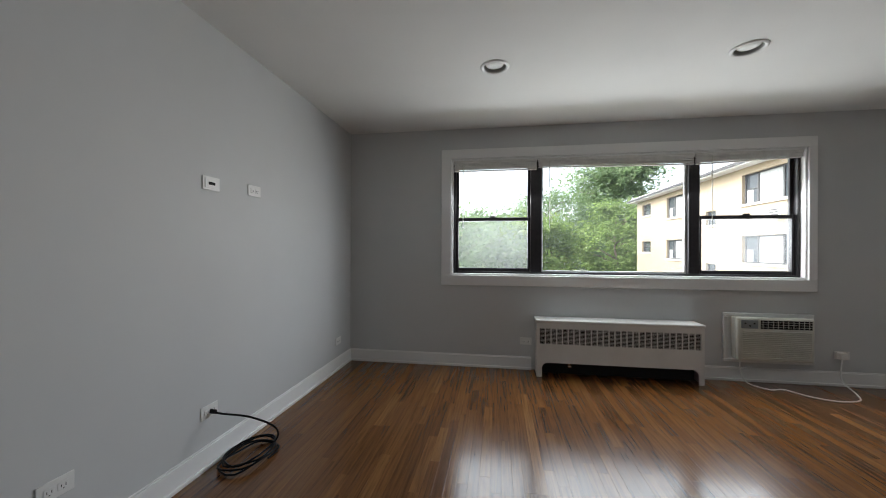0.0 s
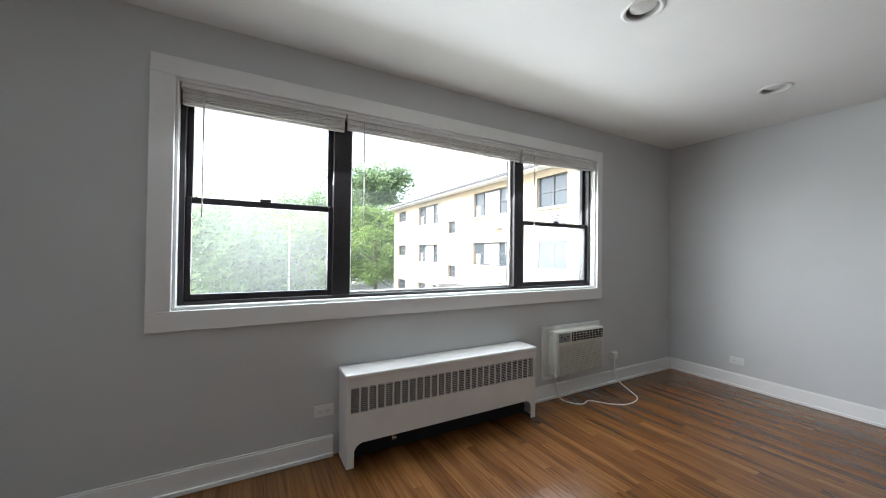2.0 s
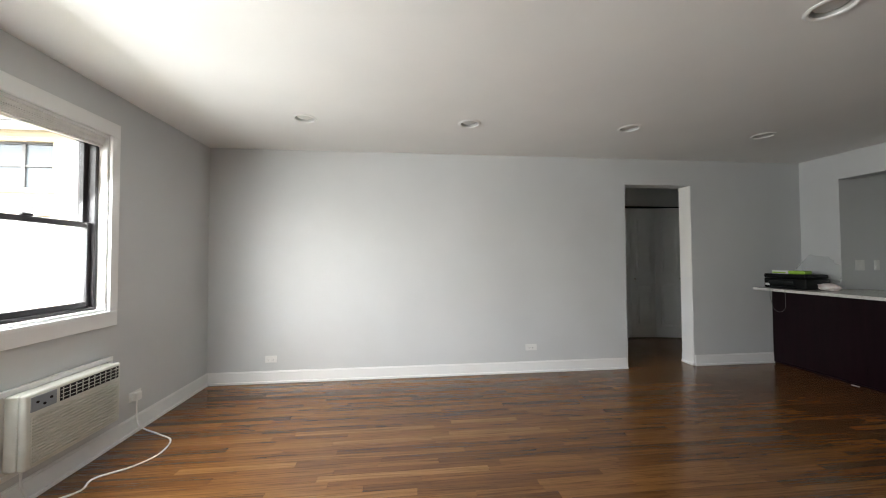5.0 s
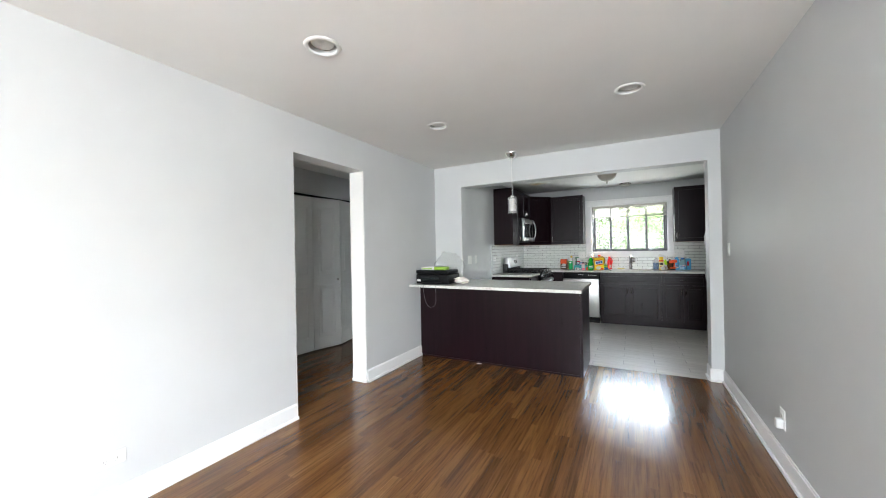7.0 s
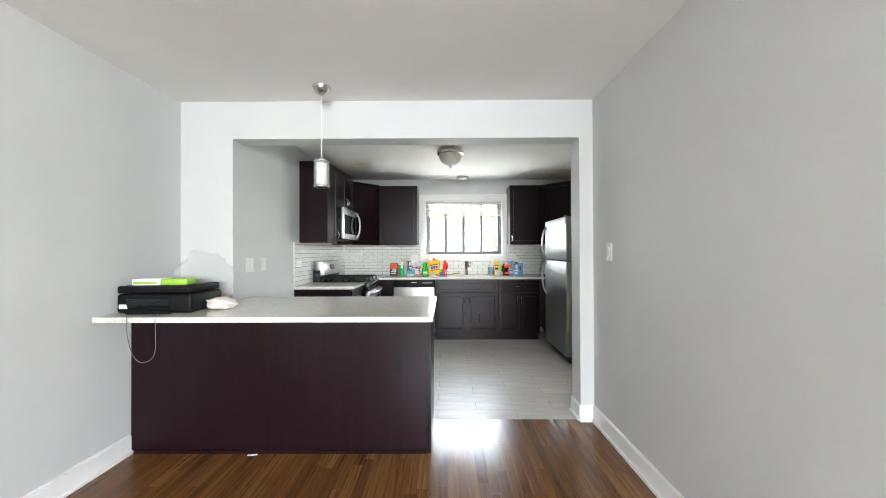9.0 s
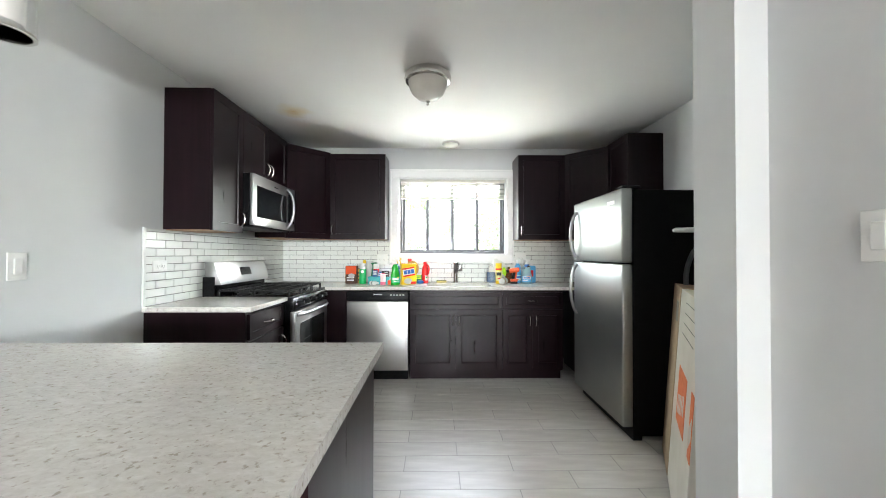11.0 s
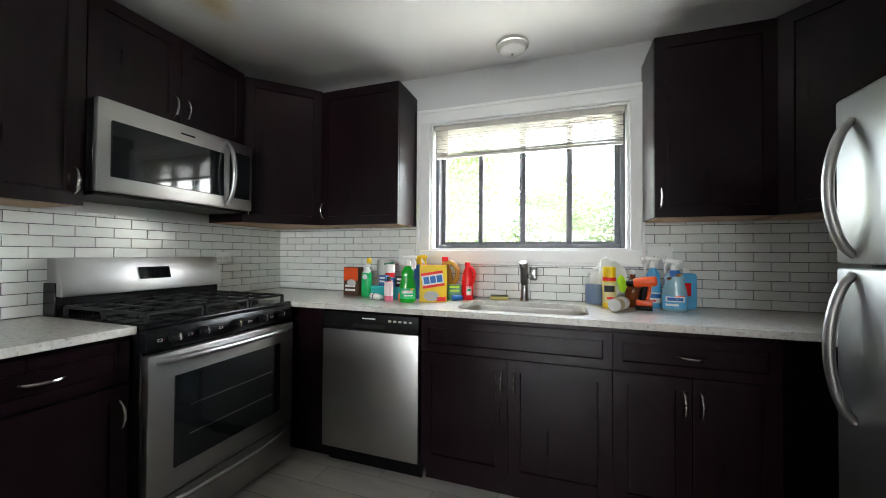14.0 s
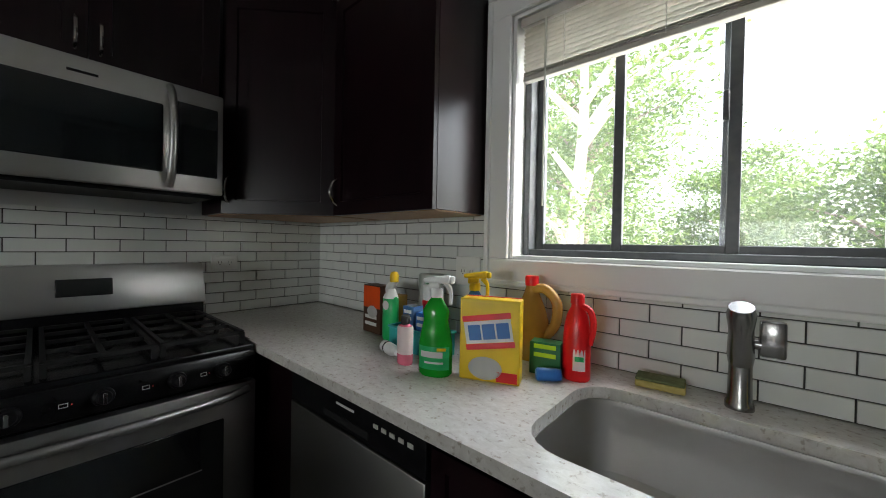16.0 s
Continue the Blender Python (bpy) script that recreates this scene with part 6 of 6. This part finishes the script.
COLUMNS = [(7.98, 9.73, "pair", FLOORS), (11.72, 14.84, "triple", FLOORS), (16.85, 17.75, "single", ((2.53, 3.29), (-0.28, 0.48))),
           (19.18, 22.3, "triple", FLOORS), (24.8, 26.35, "single", ((3.83, 4.68), (1.03, 1.86), (-1.75, -0.98)))]
# facade with real openings: piers between the columns of windows, spandrels between the rows
piers, y = [], 6.9
for a, b_, kind, rows in COLUMNS:
    piers.append((7.3, 7.6, y, a, GZ, 5.0))
    up = rows[::-1]
    for z0, z1 in zip((GZ,) + tuple(r[1] for r in up), tuple(r[0] for r in up) + (5.0,)):
        piers.append((7.3, 7.6, a, b_, z0, z1))
    y = b_
piers.append((7.3, 7.6, y, 27.4, GZ, 5.0))
npart("wall", piers + [(7.6, 18.0, 6.9, 7.2, GZ, 5.0), (7.6, 18.0, 27.1, 27.4, GZ, 5.0), (17.7, 18.0, 7.2, 27.1, GZ, 5.0)], M_BRICK, label="buff brick wall")
npart("roof", [(6.75, 18.5, 6.4, 27.9, 5.0, 5.16), (6.95, 18.3, 6.6, 27.7, 5.16, 5.34)], M_ROOF, label="flat roof with white eaves")
npart("gutter", [(6.68, 6.75, 6.4, 27.9, 5.06, 5.2)], M_HOUSEFRAME)
for a, b_, kind, rows in COLUMNS:
    for z0, z1 in rows:
        mid = (z0 + z1) / 2
        bars_ = [(7.42, 7.5, a, a + 0.07, z0, z1), (7.42, 7.5, b_ - 0.07, b_, z0, z1), (7.42, 7.5, a, b_, z0, z0 + 0.06), (7.42, 7.5, a, b_, z1 - 0.06, z1)]
        if kind == "triple":
            bars_ += [(7.42, 7.5, a + 0.8, a + 0.88, z0, z1), (7.42, 7.5, b_ - 0.88, b_ - 0.8, z0, z1), (7.43, 7.5, a, a + 0.8, mid - 0.03, mid + 0.03), (7.43, 7.5, b_ - 0.8, b_, mid - 0.03, mid + 0.03)]
        elif kind == "pair":
            bars_ += [(7.42, 7.5, (a + b_) / 2 - 0.05, (a + b_) / 2 + 0.05, z0, z1), (7.43, 7.5, a, b_, mid - 0.03, mid + 0.03)]
        else:
            bars_ += [(7.43, 7.5, a, b_, mid - 0.025, mid + 0.025)]
        w = npart("window", bars_, M_HOUSEFRAME)
        npart("pane", [(7.465, 7.47, a + 0.07, b_ - 0.07, z0 + 0.06, z1 - 0.06)], M_HOUSEGLASS, w)
        npart("sill", [(7.22, 7.42, a - 0.08, b_ + 0.08, z0 - 0.1, z0)], M_STONE, w)
        if kind == "triple":
            npart("curtain", [(7.455, 7.463, a + 0.9, b_ - 0.9, z0 + 0.06, z1 - 0.06), (7.457, 7.463, a + 0.08, a + 0.4, mid, z1 - 0.06), (7.457, 7.463, b_ - 0.5, b_ - 0.08, z0 + 0.06, mid)], M_CURTAIN, w, "pale drawn curtain")
for y, z in ((12.15, 2.55), (12.15, -0.25), (8.0, 2.55)):
    a = npart("air_conditioner", [(6.98, 7.32, y, y + 0.6, z, z + 0.42)], M_IVORY, bevel=0.02, label="small white window air conditioner")
    npart("grille", [(6.97, 6.985, y + 0.05, y + 0.55, z + 0.06 + 0.1 * i, z + 0.12 + 0.1 * i) for i in range(3)], M_HOUSEFRAME, a)
npart("entry_canopy", [(6.3, 7.3, 14.6, 17.2, -0.9, -0.65)], M_HOUSEFRAME, label="grey canopy over an entrance", bevel=0.03)


def leaf_material(name, lo, hi):
    m = material(name, lo, 0.6)
    wire(m, ramp(m, node(m, "ShaderNodeNewGeometry").outputs["Random Per Island"], [(0.0, lo), (1.0, hi)]), bsdf(m).inputs["Base Color"])
    out = m.node_tree.nodes["Material Output"]
    tl = node(m, "ShaderNodeBsdfTranslucent")
    mx = node(m, "ShaderNodeMixShader", Fac=0.5)
    wire(m, bsdf(m).inputs["Base Color"].links[0].from_socket, tl.inputs["Color"])
    wire(m, bsdf(m).outputs[0], mx.inputs[1])
    wire(m, tl.outputs[0], mx.inputs[2])
    wire(m, mx.outputs[0], out.inputs["Surface"])
    return m


M_LEAF = leaf_material("green_leaves", (0.10, 0.16, 0.07), (0.18, 0.26, 0.11))
M_LEAF3 = leaf_material("dull_green_leaves", (0.040, 0.076, 0.018), (0.095, 0.145, 0.032))
M_LEAF2 = leaf_material("yellow_green_leaves", (0.11, 0.175, 0.04), (0.20, 0.29, 0.07))


def tree(x, y, h, r, leaf, label, bark=M_BARK, n=12000, low=0.35, size=0.2, seed=1):
    rng = random.Random(seed)
    t = thing("tree", (x, y, GZ), label, "tree", "trees round the house")
    trunk = bmesh.new()
    add_tube(trunk, smooth_curve([(0, 0, 0), (0.15, 0.1, h * 0.3), (-0.1, 0.05, h * 0.6), (0.1, 0, h * 0.93)], 4), [0.035 * h * (1 - 0.85 * i / 12) * 0.6 for i in range(13)], 9)
    hubs = []
    for i in range(46):
        a, z = rng.uniform(0, 6.28), h * rng.uniform(low + 0.03, 0.92)
        k = math.sin(math.pi * min(1, max(0.12, (z / h - low) / (1 - low) * 0.82 + 0.12))) ** 0.6
        far = r * k * (rng.uniform(0.6, 0.95) if i < 16 else rng.uniform(0.25, 1.0))
        e = Vector((math.cos(a) * far, math.sin(a) * far, min(h * 0.97, z + 0.08 * h)))
        s = Vector((0, 0, z - 0.05 * h))
        if i < 16:
            add_tube(trunk, [s, s.lerp(e, 0.5) + Vector((0, 0, 0.03 * h)), e], [0.009 * h, 0.006 * h, 0.002 * h], 5)
        hubs.append((e, rng.uniform(0.12, 0.22) * r))
    hubs.append((Vector((0, 0, h * 0.93)), 0.14 * r))
    part("trunk", trunk, bark, t)
    verts, faces = [], []
    for i in range(n):
        hub, g = rng.choice(hubs)
        c = hub + Vector((rng.gauss(0, g), rng.gauss(0, g), rng.gauss(0, 0.7 * g)))
        c.z = max(c.z, 0.15)
        u = Vector((rng.gauss(0, 1), rng.gauss(0, 1), rng.gauss(0, 0.6))).normalized()
        v = u.orthogonal().normalized()
        s = size * rng.uniform(0.5, 1.1)
        k = len(verts)
        verts += [c - u * s, c + v * s * 0.5, c + u * s, c - v * s * 0.5]
        faces.append((k, k + 1, k + 2, k + 3))
    me = bpy.data.meshes.new("crown")
    me.from_pydata([tuple(v) for v in verts], [], faces)
    me.materials.append(leaf)
    cr = new("crown", me)
    cr.parent = t
    return t


tree(11.6, 47, 15.4, 7.4, M_LEAF, "tall broad green tree behind the lot", seed=3, n=32000, size=0.32, low=0.06)
tree(7.4, 33, 9.0, 3.3, M_LEAF2, "light yellow-green leafy tree", seed=4, n=12000, low=0.1)
tree(-1.4, 24, 6.5, 3.6, M_LEAF2, "low bushy pale green tree", seed=5, low=0.08)
tree(-5.6, 21, 6.5, 3.8, M_LEAF, "low bushy green tree by the lot", seed=6, low=0.08)
tree(-4.0, 31, 7.6, 4.6, M_LEAF, "rounded green tree across the lot", seed=7, low=0.1)
tree(-13, 26, 7.6, 5.0, M_LEAF, "wide green tree across the lot", seed=8, low=0.1)
tree(-20, 40, 8.5, 6.0, M_LEAF2, "wide pale green tree across the lot", seed=9, low=0.1)
tree(2.2, 42, 11.0, 5.4, M_LEAF, "green tree at the far side of the lot", seed=10, low=0.1)
tree(1.05, -18.0, 13.5, 2.8, M_LEAF3, "pale-barked tree behind the kitchen", M_PALEBARK, seed=11, low=0.12, n=7000, size=0.09)
tree(3.2, -25, 14.0, 4.0, M_LEAF3, "dull green spreading tree behind the kitchen", seed=12, low=0.12, n=20000, size=0.12)
tree(-1.6, -40, 11.5, 4.5, M_LEAF3, "tall green tree behind the kitchen", seed=13, low=0.1, n=16000, size=0.17)
tree(-5.6, -26, 8.0, 3.4, M_LEAF3, "bright green bushy tree behind the kitchen", seed=14, low=0.06, n=16000, size=0.12)
tree(8.5, -34, 14.0, 5.5, M_LEAF, "broad green tree beyond the yard", seed=15, low=0.1, n=16000, size=0.17)
tree(-10, -27, 9.0, 5.0, M_LEAF3, "pale green tree beyond the yard", seed=16, low=0.08, n=16000, size=0.16)
pole = thing("utility_pole", (-2.05, 19.5, GZ), "pale thin upright lamp pole", "pole")
part("shaft", rod((0, 0, 0), (0, 0, 6.25), 0.06, 0.04, 10), M_ROOF, pole)
part("cap", lathe([(0.045, 6.24), (0.07, 6.27), (0.07, 6.34), (0.02, 6.38)], n=10), M_ROOF, pole)


def parked_car(x, y, rz, paint, label):
    c = thing("parked_car", pose(x, y, GZ, 0, 0, rz), label, "car", "cars in the lot")
    body = boxes((-2.2, 2.2, -0.88, 0.88, 0.3, 0.85), bevel=0.14, seg=3)
    part("body", body, paint, c)
    cab = boxes((-1.5, 1.0, -0.78, 0.78, 0.8, 1.42), bevel=0.1, seg=2)
    for v in cab.verts:
        if v.co.z > 1.1:
            v.co.x = v.co.x * 0.72 - 0.08
            v.co.y *= 0.86
    part("cabin", cab, M_HOUSEGLASS, c, "glazed cabin")
    part("roof", boxes((-1.0, 0.55, -0.6, 0.6, 1.405, 1.45), bevel=0.02), paint, c)
    for wx in (-1.35, 1.35):
        for wy in (-0.8, 0.8):
            w = part("wheel", rod((wx, wy - 0.1, 0.32), (wx, wy + 0.1, 0.32), 0.32, n=18), M_BPLASTIC, c)
            part("rim", rod((wx, wy - 0.105, 0.32), (wx, wy + 0.105, 0.32), 0.19, n=12), M_ROOF, w)
    for ly in (-0.62, 0.62):
        part("headlight", boxes((2.15, 2.21, ly - 0.16, ly + 0.16, 0.6, 0.74), bevel=0.02), M_WPLASTIC, c)
    return c


CAR_W, CAR_S, CAR_D = material("white_car_paint", (0.7, 0.7, 0.7), 0.25), material("silver_car_paint", (0.42, 0.44, 0.46), 0.3, 0.5), material("dark_car_paint", (0.03, 0.035, 0.045), 0.25)
parked_car(15.5, 52, 20, CAR_W, "white parked car beyond the building")
parked_car(12.0, 56, 15, CAR_S, "silver parked car in the lot")
parked_car(6.0, 50, 10, CAR_D, "dark parked car under the trees")
parked_car(1.0, 40, 80, CAR_S, "silver parked car by the hedge")


# ---- floors, board by board and tile by tile ----
floor = structure("floor", boxes((-5.72, 1.95, -6.911, 0.0, -0.12, -0.012), (-4.28, -0.2, -10.1, -6.911, -0.12, -0.008)), [M_SUB], "dark-stained strip oak floor, tiled in the kitchen", "floor")
LEN = (0.38, 0.53, 0.69, 0.84, 1.02, 1.22)
BW = 0.057
plank_mesh = {}


def plank_rows(x, y):
    """Eight corners with a worn, eased upper edge, for a board w wide and y long."""
    e, w = 0.0010, BW - 0.0006
    low = [(0, 0), (w, 0), (w, -y), (0, -y)]
    top = [(e, -e), (w - e, -e), (w - e, -y + e), (e, -y + e)]
    return [(a + x, b, -0.012) for a, b in low] + [(a + x, b, -0.0001) for a, b in low] + [(a + x, b, 0.0) for a, b in top]


PF = [(4, 5, 9, 8), (5, 6, 10, 9), (6, 7, 11, 10), (7, 4, 8, 11), (8, 9, 10, 11), (0, 1, 5, 4), (1, 2, 6, 5), (2, 3, 7, 6), (3, 0, 4, 7)]
rest_v, rest_f = [], []
rng = random.Random(21)
nrow = int(7.52 / BW)
for r in range(nrow):
    x = -5.57 + r * BW
    y = 0.0 if x < 0.0 else -3.6
    first = rng.uniform(0.2, 1.1)
    while y > -6.908:
        length = first or rng.choice(LEN)
        cut = first or y - length < -6.85
        first = 0
        if y - length < -6.85:
            length = y + 6.911
        if -3.9 < x < -2.25:
            key = None if cut else length
            if key is None or key not in plank_mesh:
                me = bpy.data.meshes.new("board")
                me.from_pydata(plank_rows(0, length - 0.0006), [], PF)
                me.materials.append(M_BOARD)
                if key:
                    plank_mesh[key] = me
            else:
                me = plank_mesh[key]
            ob = new("board", me)
            ob.parent = floor
            ob.location = (x, y, rng.uniform(-0.0004, 0.0002))
        else:
            k = len(rest_v)
            rest_v += [(a, b + y, c) for a, b, c in plank_rows(x, length - 0.0006)]
            rest_f += [tuple(i + k for i in f) for f in PF]
        y -= length
me = bpy.data.meshes.new("other_boards")
me.from_pydata(rest_v, [], rest_f)
me.materials.append(M_BOARDS)
ob = tagged(new("other_boards", me), kind="stuff")
ob.parent = floor


def tile_mesh(name, w, d, h, e, mat):
    """A tile w by d, h thick, with an eased edge; its corner is the origin and it lies in the plan."""
    v = [(0, 0, 0), (w, 0, 0), (w, d, 0), (0, d, 0), (0, 0, h - e), (w, 0, h - e), (w, d, h - e), (0, d, h - e), (e, e, h), (w - e, e, h), (w - e, d - e, h), (e, d - e, h)]
    me = bpy.data.meshes.new(name)
    me.from_pydata(v, [], PF)
    me.materials.append(mat)
    return me


def lay(name, mat, m, u0, u1, v0, v1, w, h, gap, thick, shift, parent, holes=(), ease=0.001, v_start=None):
    """Running-bond tiles on a plane: m carries (u, v, out) into the world."""
    cache = {}
    row, v = 0, v0 if v_start is None else v_start
    while v < v1 - 0.004:
        u = u0 - (shift(row) % w)
        while u < u1 - 0.004:
            a0, a1, b0, b1 = max(u, u0), min(u + w - gap, u1), max(v, v0), min(v + h - gap, v1)
            pieces = [(a0, a1, b0, b1)]
            for p0, p1, q0, q1 in holes:
                out = []
                for c0, c1, d0, d1 in pieces:
                    if c1 <= p0 or c0 >= p1 or d1 <= q0 or d0 >= q1:
                        out.append((c0, c1, d0, d1))
                        continue
                    if c0 < p0:
                        out.append((c0, p0, d0, d1))
                    if c1 > p1:
                        out.append((p1, c1, d0, d1))
                    if d0 < q0:
                        out.append((max(c0, p0), min(c1, p1), d0, q0))
                    if d1 > q1:
                        out.append((max(c0, p0), min(c1, p1), q1, d1))
                pieces = out
            for c0, c1, d0, d1 in pieces:
                if c1 - c0 < 0.006 or d1 - d0 < 0.006:
                    continue
                key = (round(c1 - c0, 3), round(d1 - d0, 3))
                if key not in cache:
                    cache[key] = tile_mesh(name, key[0], key[1], thick, ease, mat)
                ob = new(name, cache[key])
                ob.parent = parent
                ob.matrix_world = m @ Matrix.Translation((c0, d0, 0))
            u += w
        v += h
        row += 1


lay("tile", M_TILE, pose(0, 0, -0.008), -4.13, -0.40, -9.88, -6.911, 0.627, 0.1565, 0.004, 0.008, lambda r: (-4.13 + 1.961 + (0.3135 if r % 2 else 0)) % 0.627, floor, v_start=-9.90)
bed = structure("tile_bed", boxes((-4.13, -0.40, -9.88, -6.911, -0.008, -0.0012)), M_TGROUT, "pale grout between the kitchen floor tiles", "grout")
splash = structure("backsplash", boxes((-0.403, -0.40, -9.88, -7.985, 0.915, 1.385), (-1.609, -0.403, -9.88, -9.877, 0.915, 1.385), (-4.13, -3.025, -9.88, -9.877, 0.915, 1.385), (-3.025, -1.609, -9.88, -9.877, 0.915, 1.13)),
                   M_GROUT, "white glazed subway tile backsplash with grey grout", "backsplash")
south = Matrix(((-1, 0, 0, 0), (0, 0, 1, -9.877), (0, 1, 0, 0), (0, 0, 0, 1)))
lay("tile", M_SUBWAY, south, 0.408, 4.125, 0.918, 1.385, 0.1525, 0.0502, 0.0036, 0.006, lambda r: 0.076 * (r % 2), splash, holes=((1.607, 3.027, 1.128, 1.5),))
east = Matrix(((0, 0, -1, -0.403), (-1, 0, 0, 0), (0, 1, 0, 0), (0, 0, 0, 1)))
lay("tile", M_SUBWAY, east, 7.987, 9.872, 0.918, 1.385, 0.1525, 0.0502, 0.0036, 0.006, lambda r: 0.076 * ((r + 1) % 2), splash)
structure("trim", boxes((-0.412, -0.40, -7.985, -7.965, 0.915, 1.39), bevel=0.002), M_SUBWAY, "white edge strip of the backsplash", "tile trim")
